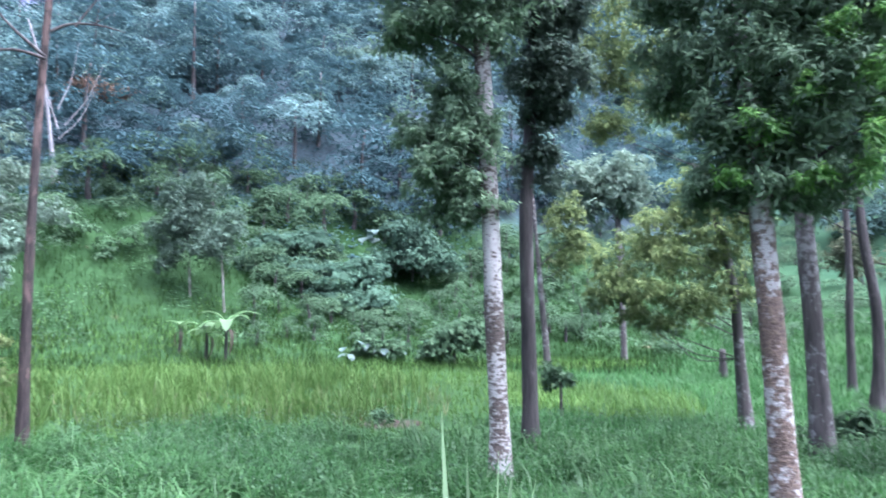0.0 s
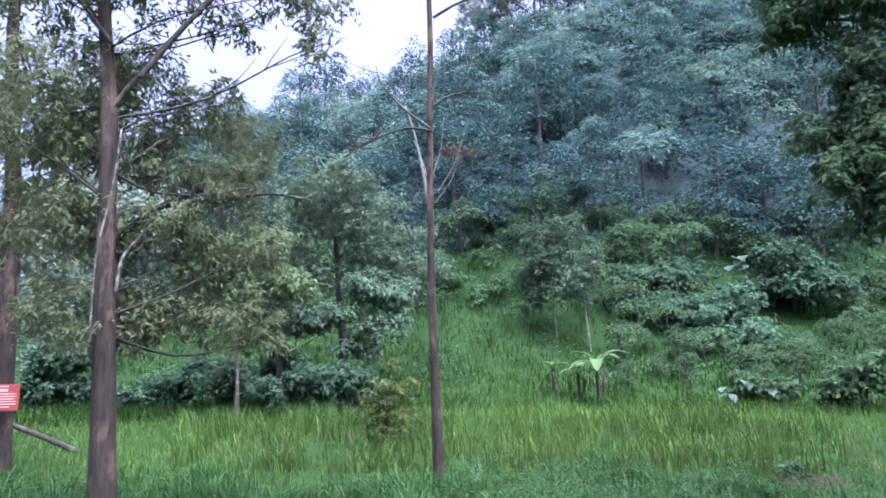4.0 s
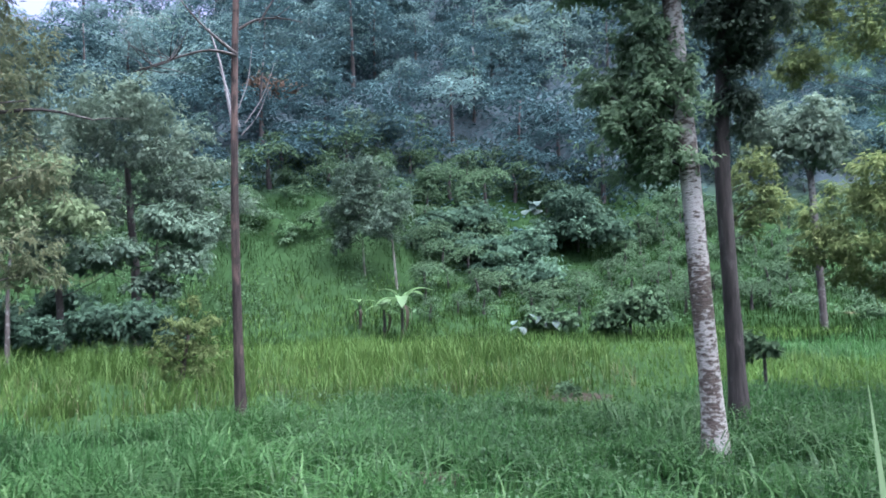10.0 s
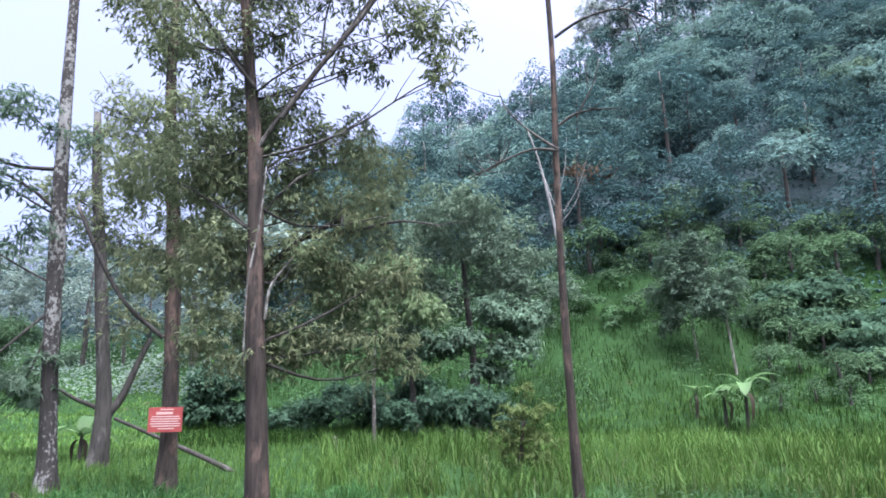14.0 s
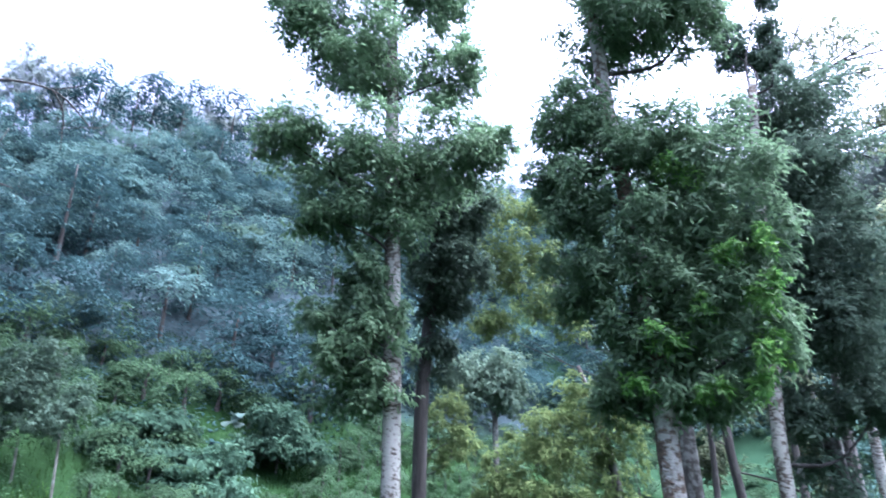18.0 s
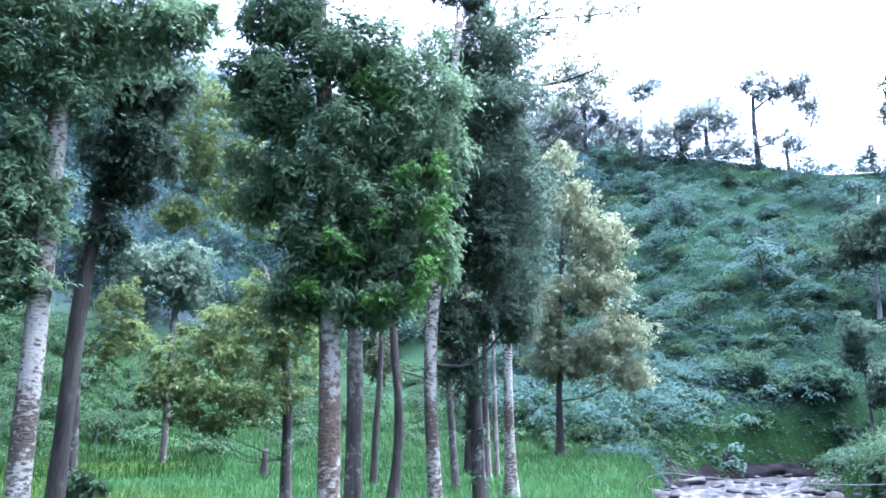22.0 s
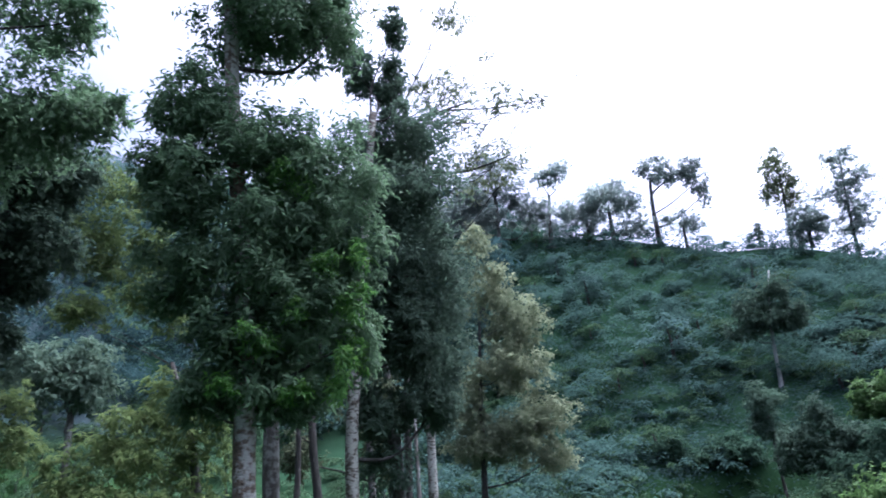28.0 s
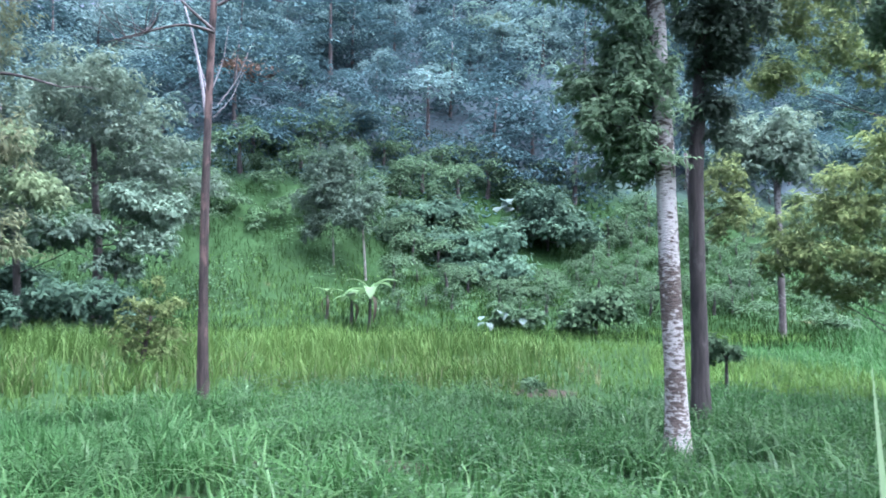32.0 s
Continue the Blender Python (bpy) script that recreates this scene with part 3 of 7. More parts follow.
for k, (dx, dy, dr) in enumerate(DIRT):
    strip("trail", [(dx - dr, dy - 0.15), (dx, dy + 0.1), (dx + dr, dy)], dr * 1.3, 0.03, M_TRAIL, "small bare patch of brown soil in the grass", 0.03, 30, 9, 20 + k)


def build_water():
    rng = np.random.default_rng(3)
    n, across = 460, 45
    q = spline([(x, y, 0) for x, y in RIVER], n)
    d = np.gradient(q[:, :2], axis=0)
    d /= np.linalg.norm(d, axis=1, keepdims=True)
    s = np.stack([-d[:, 1], d[:, 0]], 1)
    u = np.linspace(-1, 1, across)
    P = q[:, None, :2] + s[:, None] * (u[None, :, None] * (RIVER_HALF + 1.2))
    Z = WATER_Z + 0.03 * np.sin(P[..., 0] * 3.1 + 2 * np.sin(P[..., 1] * 1.7)) * np.cos(P[..., 1] * 2.6) + 0.015 * np.sin(P[..., 0] * 7.3 + 3 * np.sin(P[..., 1] * 4.1)) * np.sin(P[..., 1] * 6.7 + 2 * np.sin(P[..., 0] * 3.9))
    v = np.dstack([P, Z]).reshape(-1, 3)
    i = np.arange((n - 1) * across).reshape(n - 1, across)[:, :-1]
    quads = np.stack([i, i + 1, i + across + 1, i + across], -1).reshape(-1, 4)
    m, nt, b = mat_base("river_water", 0.35, 0.03)
    f = noise_fac(nt, 4.5, 12.0, stretch=(0.4, 1, 1))
    nt.links.new(ramp(nt, f, [(0.42, (0.012, 0.0125, 0.013)), (0.54, (0.03, 0.032, 0.033)), (0.66, (0.2, 0.21, 0.215))]), b.inputs["Base Color"])
    nt.links.new(ramp(nt, f, [(0.4, (0.3, 0.3, 0.3)), (0.6, (0.7, 0.7, 0.7))]), b.inputs["Roughness"])
    bump(nt, b, noise_fac(nt, 6.0, 6.0), 0.6, 0.06)
    ob = new("water", mesh_quads("water", v, quads, m, True))
    tagged(ob, "shallow rushing river with white broken water", "river", kind="structure")


build_water()

# ---- standing trees ----
tree("white_bark_tree", [(0.918, 9.795, -0.423, 0.181), (0.92, 9.795, 0.022, 0.144), (0.886, 9.798, 1.073, 0.137), (0.846, 9.801, 1.986, 0.134), (0.814, 9.803, 3.144, 0.131), (0.724, 9.913, 5.58, 0.127), (0.599, 9.921, 8.11, 0.113), (0.501, 9.927, 10.42, 0.092)],
     [(0.11, 9.89, 11.87, 0.94, 0.94), (1.29, 9.8, 11.3, 0.78, 1.04), (-1.05, 9.84, 10.27, 0.76, 0.76), (0.1, 9.89, 9.5, 1.23, 0.86), (1.68, 9.74, 9.36, 0.6, 0.95), (-1.14, 9.83, 7.79, 0.63, 0.58), (0.1, 9.89, 7.49, 1.25, 0.79), (1.49, 9.78, 7.64, 1, 0.78), (2.22, 9.63, 7.98, 0.5, 0.56), (-0.36, 9.89, 6.44, 0.65, 0.49), (0.63, 9.87, 6.44, 0.86, 0.65), (-1.62, 9.77, 10.91, 0.39, 0.32), (0.7, 9.87, 13.77, 1.42, 1.14), (0.94, 9.85, 15.95, 1.06, 1.06), (0.17, 9.94, 5.05, 0.63, 0.49), (0.12, 9.94, 3.9, 0.65, 0.52), (0.73, 9.93, 4.65, 0.46, 0.64), (-0.1, 9.94, 4.4, 0.35, 0.35), (0.52, 9.94, 3.63, 0.53, 0.31), (0.32, 9.65, 4.6, 0.45, 0.5), (0.0, 9.75, 4.2, 0.5, 0.4), (0.3, 9.75, 5.5, 0.5, 0.4), (-0.35, 9.85, 4.75, 0.42, 0.36)],
     M_BARK_WHITE, M_LEAF_GLOSSY, "tall tree with white lichen-blotched bark and dark clumped crown", 0.12, 0.046, 250, 11, droop=0.15, lump=0.5, shell=0.6)
tree("dark_trunk_tree", [(1.58, 12.34, -0.079, 0.155), (1.585, 12.34, 0.325, 0.136), (1.561, 12.35, 2.375, 0.128), (1.548, 12.35, 4.275, 0.12), (1.661, 12.43, 5.447, 0.122), (1.752, 12.41, 7.34, 0.108), (1.921, 12.39, 9.606, 0.081)],
     [(1.8, 12.44, 6.68, 0.85, 0.98), (1.94, 12.42, 7.91, 0.94, 0.75), (1.78, 12.44, 5, 0.53, 0.71), (1.26, 12.5, 8.34, 0.86, 0.62), (1.92, 12.42, 5.94, 0.54, 0.48), (2.1, 12.31, 6.66, 0.71, 0.9), (2.25, 12.28, 7.97, 0.81, 0.67)],
     M_BARK_DARK, M_LEAF_DARK, "slim straight tree with nearly black bark and dense foliage", 0.125, 0.055, 230, 12, droop=0.1, lump=0.72)
WHITE_TWO = tree("white_bark_tree", [(3.698, 7.2, -0.356, 0.183), (3.7, 7.199, 0.159, 0.138), (3.684, 7.207, 1.27, 0.133), (3.659, 7.219, 2.067, 0.127), (3.641, 7.228, 3.081, 0.122), (3.627, 7.17, 3.719, 0.111), (3.481, 7.238, 5.428, 0.105), (3.336, 7.303, 7.063, 0.097), (3.233, 7.347, 8.947, 0.089)],
     [(3.61, 7.18, 8.52, 0.92, 0.82), (4.44, 6.71, 8.52, 0.63, 0.73), (2.93, 7.47, 7.08, 0.66, 0.76), (2.87, 7.49, 5.92, 0.72, 0.63), (3.6, 7.18, 6.66, 0.76, 0.76), (4.31, 6.8, 6.11, 0.86, 0.86), (4.54, 6.65, 5.22, 0.64, 0.74), (3.64, 7.16, 5.06, 0.8, 0.71), (4.7, 6.55, 3.96, 0.35, 0.61), (3.63, 7.17, 3.72, 0.58, 0.5), (4.19, 6.87, 4.4, 0.7, 0.7), (3.26, 7.33, 4.25, 0.51, 0.51), (3.87, 7.05, 9.94, 1.2, 0.87), (3.77, 7.1, 11.34, 0.92, 0.92), (2.67, 7.56, 6.12, 0.45, 0.36), (3.75, 7.31, 4, 0.49, 0.35), (3.68, 7.34, 3.44, 0.65, 0.44), (3.12, 7.58, 3.38, 0.35, 0.35), (4.22, 7.05, 3.42, 0.52, 0.44), (2.87, 7.68, 4.72, 0.49, 0.53)],
     M_BARK_LICHEN, M_LEAF_GLOSSY, "stout white-blotched tree with glossy leaves hanging low", 0.115, 0.038, 340, 13, droop=0.1, lump=0.55, shell=0.55)


def add_crown(root, name, blobs, leaf, leaf_len, leaf_wid, per_m2, seed, label):
    rng = np.random.default_rng(seed)
    bl = np.array(blobs, float)
    bl[:, :3] -= np.array(root.location)
    P, O = blob_points(rng, bl, per_m2, 0.6)
    part(name, leaf_cloud(name, P, O, leaf_len, leaf_wid, leaf, rng, 0.2), root, label)


# Clumps on the right of the crown, coloured brighter where sunlight strikes it.
add_crown(WHITE_TWO, "young_foliage", [(3.52, 6.86, 3.9, 0.29, 0.18), (4.41, 6.34, 3.63, 0.21, 0.35), (4.49, 6.28, 4.3, 0.2, 0.33), (3.88, 6.67, 4.19, 0.2, 0.16), (4.57, 6.23, 4.92, 0.15, 0.23), (3.23, 7, 3.4, 0.14, 0.14), (4.23, 6.46, 4.87, 0.23, 0.2), (3.86, 6.68, 5.9, 0.27, 0.24), (4.29, 6.42, 3.24, 0.14, 0.16), (3.96, 6.62, 3.26, 0.19, 0.13)],
          M_LEAF_LIT_SIDE, 0.105, 0.03, 330, 113, "bright green leaves painting the sunlit side of the crown")
tree("white_bark_tree", [(6.916, 9.699, -0.161, 0.153), (6.885, 9.72, 0.263, 0.125), (6.823, 9.763, 1.504, 0.116), (6.762, 9.805, 3.063, 0.113), (6.963, 9.599, 6.03, 0.094), (7.225, 9.408, 9.699, 0.069)],
     [(7.96, 9.72, 10.89, 0.53, 0.9), (8.01, 9.69, 9.44, 1.16, 0.87), (8.08, 9.62, 7.83, 1.25, 0.97), (8.24, 9.49, 6.34, 1.2, 0.93), (8.18, 9.54, 4.98, 1.02, 0.9), (8.37, 9.39, 3.81, 0.68, 0.49), (7.79, 9.86, 5.57, 0.78, 1.04), (7.47, 10.1, 11.05, 0.38, 0.9), (7.48, 10.09, 3.88, 0.62, 0.62), (8.1, 9.61, 12.28, 0.39, 0.62)],
     M_BARK_WHITE, M_LEAF_DARK, "leaning white-barked tree with a dark columnar crown", 0.125, 0.05, 240, 14, droop=0.1, lump=0.72)
tree("ivy_clad_tree", [(8.032, 9.99, -0.023, 0.153), (8.015, 10, 0.704, 0.123), (7.982, 10.03, 1.93, 0.124), (7.93, 10.07, 3.386, 0.115)],
     [(8, 10.02, 0.91, 0.18, 0.41), (7.97, 10.04, 1.72, 0.21, 0.41), (8.03, 9.99, 0.3, 0.16, 0.31), (7.95, 10.05, 2.76, 0.62, 0.52), (8.48, 9.62, 3.91, 0.52, 0.41), (8.63, 9.49, 4.22, 0.41, 0.31), (7.86, 10.12, 3.7, 0.52, 0.42)],
     M_BARK_GREY, M_LEAF_DARK, "mottled trunk wrapped in small climbing leaves", 0.11, 0.05, 170, 15, limbs=False)
tree("white_bark_tree", [(13.54, 15.55, -0.038, 0.18), (13.52, 15.57, 0.447, 0.147), (13.49, 15.6, 2.411, 0.14), (13.51, 15.51, 5.411, 0.119), (13.38, 15.62, 10.01, 0.092), (13.34, 15.66, 14.28, 0.059)],
     [(13.56, 15.47, 6.44, 0.87, 0.69), (14.03, 15.05, 7.84, 0.71, 0.71), (13.48, 15.54, 10.61, 0.93, 1.12), (13.3, 15.69, 13.16, 0.78, 0.97)],
     M_BARK_WHITE, M_LEAF_DARK, "slender pale-barked tree at the edge of the grove", 0.2, 0.08, 70, 16)
tree("grey_trunk_tree", [(6.261, 11.5, -0.037, 0.172), (6.249, 11.51, 1.426, 0.151), (6.229, 11.52, 3.166, 0.142), (6.187, 11.54, 5.39, 0.122)],
     [(6.65, 11.29, 6.3, 1.01, 1.15), (7.2, 10.96, 6.98, 0.86, 1.01), (6.41, 11.42, 7.91, 1.17, 1.02)],
     M_BARK_GREY, M_LEAF_GLOSSY, "straight grey-brown trunk close behind a white tree", 0.14, 0.055, 150, 17)
tree("yellowing_tree", [(6.184, 14.31, 0.015, 0.128), (6.114, 14.34, 1.316, 0.11), (6.1, 14.34, 2.738, 0.104), (5.86, 14.44, 4.038, 0.078), (5.44, 14.6, 5.473, 0.039)],
     [(4.14, 14.7, 2.76, 0.89, 0.43), (3.57, 14.85, 3.19, 0.57, 0.38), (4.73, 14.53, 3.48, 0.89, 0.53), (5.5, 14.26, 4.14, 0.76, 0.64), (5.94, 14.09, 3.05, 0.7, 0.7), (5.17, 14.38, 2.53, 0.89, 0.46), (4.17, 14.69, 3.72, 0.64, 0.33), (3.4, 14.89, 2.61, 0.46, 0.31), (4.53, 14.59, 4.18, 0.51, 0.33), (6.16, 13.99, 3.96, 0.57, 0.7), (5.31, 14.33, 4.85, 0.57, 0.45), (4.64, 14.56, 2.01, 0.51, 0.23), (4.03, 14.73, 2.12, 0.48, 0.23)],
     M_BARK_GREY, M_LEAF_YELLOW, "small spreading tree with yellow-green drooping foliage", 0.16, 0.05, 84, 18, droop=0.7, lump=0.45, shell=1.0, limb_size=0.4)
tree("yellowing_tree", [(9.953, 16.31, -0.003, 0.157), (10.06, 16.24, 1.014, 0.126), (10.13, 16.2, 2.273, 0.126), (9.957, 16.3, 3.856, 0.111), (9.901, 16.34, 6.276, 0.08)],
     [(4.76, 18.68, 7.76, 0.96, 0.42), (4.14, 18.82, 7.47, 0.64, 0.29), (4.25, 18.79, 9.06, 0.72, 0.72), (5.28, 18.54, 8.87, 0.88, 0.72), (6.01, 18.32, 8.06, 0.8, 0.56), (5.02, 18.61, 9.95, 0.96, 0.64), (5.98, 18.33, 9.65, 0.8, 0.72), (4.06, 18.83, 10.05, 0.64, 0.48), (6.64, 18.1, 7.66, 0.64, 0.64), (4.83, 18.66, 11.29, 0.96, 0.72), (5.94, 18.34, 11.35, 0.96, 0.72)],
     M_BARK_DARK, M_LEAF_YELLOW, "crooked dark-stemmed tree with thin yellowish leaves", 0.19, 0.06, 52, 19, droop=0.5, lump=0.45, shell=1.0, limb_size=0.5)
tree("bare_stem_tree", [(11.49, 20.04, 0.227, 0.114), (11.53, 20.02, 1.978, 0.105), (11.63, 19.96, 3.518, 0.096), (11.64, 19.95, 6.243, 0.078)], [], M_BARK_DARK, M_LEAF_DARK, "thin dark straight stem in the grove", 0.2, 0.07, 40, 20)
tree("bare_stem_tree", [(13.18, 17.76, 0.088, 0.107), (13.06, 17.85, 1.689, 0.117), (12.98, 17.9, 3.495, 0.109), (12.91, 17.95, 6.066, 0.073)], [], M_BARK_GREY, M_LEAF_DARK, "thin grey-brown straight stem in the grove", 0.2, 0.07, 40, 21)
tree("dark_trunk_tree", [(16.57, 21.46, 0.569, 0.219), (16.58, 21.46, 2.585, 0.198), (16.58, 21.46, 4.802, 0.177), (16.5, 21.52, 8.182, 0.112)],
     [(16.34, 21.77, 4.23, 0.9, 1.35), (16.06, 21.98, 6.07, 1.37, 1.37), (13.72, 23.51, 4.35, 0.9, 1.13)],
     M_BARK_DARK, M_LEAF_OLIVE, "broad dark trunk deep in the grove", 0.22, 0.09, 50, 22)
tree("bare_stem_tree", [(15.84, 19.49, 0.423, 0.091), (15.79, 19.53, 2.944, 0.081), (15.73, 19.58, 5.611, 0.062)], [], M_BARK_PALE, M_LEAF_DARK, "thin whitish stem in the grove", 0.2, 0.07, 40, 23)
tree("bare_stem_tree", [(16.69, 20.09, 0.384, 0.094), (16.68, 20.11, 3, 0.084), (16.66, 20.12, 5.765, 0.064)], [], M_BARK_PALE, M_LEAF_DARK, "thin whitish stem in the grove", 0.2, 0.07, 40, 24)
tree("yellowing_tree", [(3.071, 21.83, 0.306, 0.105), (2.907, 21.85, 2.36, 0.096), (2.776, 21.87, 4.116, 0.079), (2.613, 21.89, 6.423, 0.053)],
     [(3.74, 21.85, 5.56, 0.87, 0.7), (4.1, 21.79, 4.68, 0.7, 0.7), (3.64, 21.87, 3.98, 0.69, 0.69)],
     M_BARK_GREY, M_LEAF_YELLOW, "thin grey tree with a small yellowing crown", 0.2, 0.08, 40, 25)
TWIGGY = tree("twiggy_tree", [(10.08, 12.51, 2.398, 0.063), (10.23, 12.39, 7.473, 0.071), (10.24, 12.38, 12.47, 0.063)],
     [(11.4, 11.34, 12.35, 0.94, 0.63), (12.17, 10.52, 12.57, 0.79, 0.39), (12.33, 10.34, 10.39, 0.9, 0.53), (11.51, 11.23, 10.38, 1.06, 0.53), (10.99, 11.73, 13.35, 0.8, 0.64), (12.76, 9.81, 12.4, 0.39, 0.23), (11.35, 11.39, 15.71, 0.67, 0.5), (9.57, 12.9, 16.27, 1.01, 0.51), (11.58, 11.13, 12.95, 0.62, 0.38), (12.39, 10.24, 12.33, 0.62, 0.23), (12.97, 9.52, 12.33, 0.31, 0.19), (11.79, 10.91, 11.64, 0.3, 0.18), (11.29, 11.42, 10.96, 1.03, 0.26), (12.09, 10.59, 11.02, 0.6, 0.22), (11.57, 11.14, 15.54, 0.81, 0.4), (12.2, 10.46, 13.95, 0.24, 0.32), (11.05, 11.64, 12.79, 0.38, 0.18), (10.72, 11.94, 13.18, 0.3, 0.61)],
     M_BARK_DARK, M_LEAF_OLIVE, "tall tree with long bare twigs and sparse leaves at the top", 0.13, 0.05, 26, 26, lump=0.6, limb_size=0.7)
tree("pale_feathery_tree", [(26.82, 27.1, 0.381, 0.208), (26.86, 27.06, 3.061, 0.165), (26.99, 26.94, 6.07, 0.15), (27.02, 26.91, 8.195, 0.121), (27.26, 26.67, 12.17, 0.076)],
     [(27.46, 26.6, 17.49, 1.26, 1.08), (27.73, 26.32, 14.53, 1.94, 2.12), (28.74, 25.22, 12.34, 2.07, 2.07), (28.17, 25.85, 9.54, 2.91, 1.88), (29.36, 24.49, 6.88, 2.16, 1), (26.71, 27.35, 5.92, 1.87, 1.7), (28.15, 25.87, 5.79, 2.68, 1.68), (26.38, 27.67, 7.84, 1.55, 1.73), (29.59, 24.21, 4.74, 1.31, 0.98)],
     M_BARK_DARK, M_LEAF_PALE, "tall feathery tree with pale straw-green foliage", 0.25, 0.085, 46, 27, droop=0.6, shell=0.9, lump=0.5)
tree("round_tree", [(7.613, 31.27, 2.965, 0.127), (7.511, 31.29, 7.068, 0.13)],
     [(7.46, 31.31, 9.2, 1.58, 1.18), (6.76, 31.46, 8.1, 1.3, 1.04), (8.22, 31.12, 8.14, 1.18, 1.05), (6.01, 31.61, 8.87, 1.03, 0.9)],
     M_BARK_GREY, M_LEAF_GREY, "rounded grey-green tree below the forest", 0.32, 0.12, 38, 28, shell=0.7)
TREE_TWO = tree("spreading_tree", [(-7.709, 5.156, -0.121, 0.178), (-7.738, 5.114, 0.631, 0.148), (-7.768, 5.068, 1.649, 0.13), (-7.809, 5.005, 2.837, 0.118), (-7.839, 4.957, 3.973, 0.112), (-7.858, 4.927, 5.055, 0.1), (-7.918, 4.829, 5.917, 0.074), (-7.831, 4.501, 8.17, 0.077), (-7.965, 4.256, 9.719, 0.052)],
     [(-8.68, 4.92, 5.22, 0.84, 0.84), (-8.06, 5.87, 5.32, 0.97, 0.75), (-7.62, 6.44, 4.38, 0.85, 0.64), (-7.31, 6.78, 3.54, 0.63, 0.58), (-7.89, 6.1, 3.48, 0.74, 0.63), (-8.14, 5.76, 2.59, 0.63, 0.47), (-7.44, 6.64, 2.56, 0.79, 0.47), (-8.69, 4.9, 3.74, 0.52, 0.63), (-7.17, 6.93, 2.31, 0.52, 0.42), (-8.34, 5.48, 6, 0.97, 0.64), (-10.34, 4.72, 5.3, 0.95, 0.83), (-10.24, 4.95, 4.02, 0.71, 0.71), (-9.71, 5.93, 6.32, 0.98, 0.73), (-8.48, 7.58, 5.63, 0.86, 0.61), (-7.17, 5.99, 7.88, 0.9, 0.62), (-6.59, 6.63, 7.18, 0.56, 0.56), (-7.69, 5.3, 8.1, 0.99, 0.66), (-8.17, 4.51, 7.7, 0.93, 0.73), (-6.28, 6.92, 6.48, 0.33, 0.44), (-7.77, 5.17, 6.86, 0.73, 0.52), (-8.32, 4.22, 6.63, 0.78, 0.59), (-7.93, 4.93, 9.19, 1.35, 0.67), (-8.66, 4.43, 4.97, 0.85, 0.57), (-8.24, 5.18, 4.7, 0.78, 0.49), (-8.38, 4.95, 3.59, 0.82, 0.55), (-7.9, 5.69, 3.73, 0.77, 0.48), (-7.74, 5.91, 4.56, 0.7, 0.45), (-8.39, 4.93, 2.63, 0.79, 0.52), (-7.39, 6.35, 6.74, 0.56, 0.39), (-6.61, 7.16, 7.39, 0.71, 0.47), (-7.26, 6.5, 8.93, 0.85, 0.61), (-8.95, 3.8, 7.28, 0.8, 0.6), (-7.92, 5.67, 2.58, 0.73, 0.46), (-7.47, 6.25, 5.49, 0.64, 0.42)],
     M_BARK_BROWN, M_LEAF_OLIVE, "red-brown trunk with spreading limbs and drooping olive leaves", 0.12, 0.034, 84, 29, droop=0.9, shell=0.8, lump=0.55, limb_size=0.6)
SIGN_TREE = tree("spreading_tree", [(-13.71, 6.95, 0.058, 0.193), (-13.72, 6.922, 0.68, 0.16), (-13.75, 6.88, 2.374, 0.161), (-13.79, 6.784, 4.224, 0.158), (-13.85, 6.663, 6.108, 0.139), (-13.95, 6.453, 8.276, 0.11), (-13.75, 6.312, 11.56, 0.091), (-13.79, 6.226, 13.48, 0.063)],
     [(-13.63, 7.12, 5.87, 0.75, 0.9), (-14.09, 6.14, 6.33, 0.74, 0.89), (-14.04, 6.25, 4.46, 0.73, 0.66), (-13.5, 7.35, 7.17, 0.76, 0.76), (-14.22, 5.82, 7.82, 0.89, 0.74), (-13.4, 7.53, 3.85, 0.67, 0.6), (-13.79, 6.22, 9.71, 1, 0.86), (-14.08, 5.51, 11.08, 0.87, 0.72), (-13.6, 6.63, 7.85, 0.83, 0.83), (-13.19, 7.42, 6.71, 0.83, 0.83), (-13.17, 7.45, 5.27, 0.8, 0.67), (-13.58, 6.68, 13.45, 1.28, 0.8)],
     M_BARK_BROWN, M_LEAF_OLIVE, "red-brown tree with a red notice board nailed to it", 0.16, 0.045, 64, 30, droop=0.7, shell=0.8, lump=0.65, limb_size=0.5)
tree("mottled_tree", [(-15.84, 5.475, -0.082, 0.189), (-15.86, 5.437, 0.695, 0.171), (-15.91, 5.279, 2.726, 0.16), (-15.95, 5.162, 5.05, 0.161), (-15.97, 5.065, 7.425, 0.143), (-16, 4.991, 9.583, 0.118), (-16.02, 4.923, 12.35, 0.093), (-16.03, 4.879, 14.91, 0.061)],
     [(-15.94, 5.17, 7.64, 0.65, 0.37), (-16.25, 4.05, 6.39, 0.63, 0.44), (-16.4, 3.39, 6.82, 0.49, 0.37), (-16.28, 3.96, 4.98, 0.62, 0.44), (-16.11, 4.62, 5.54, 0.51, 0.38), (-16.44, 3.16, 7.92, 0.62, 0.49), (-16.18, 4.36, 8.13, 0.77, 0.51), (-16.03, 4.87, 2.1, 0.69, 0.38), (-16.24, 4.1, 2.48, 0.74, 0.43), (-15.86, 5.43, 2.72, 0.51, 0.32)],
     M_BARK_MOTTLED, M_LEAF_DARK, "tall dark trunk mottled with grey lichen beside the track", 0.2, 0.05, 42, 31, droop=0.6, shell=0.8)
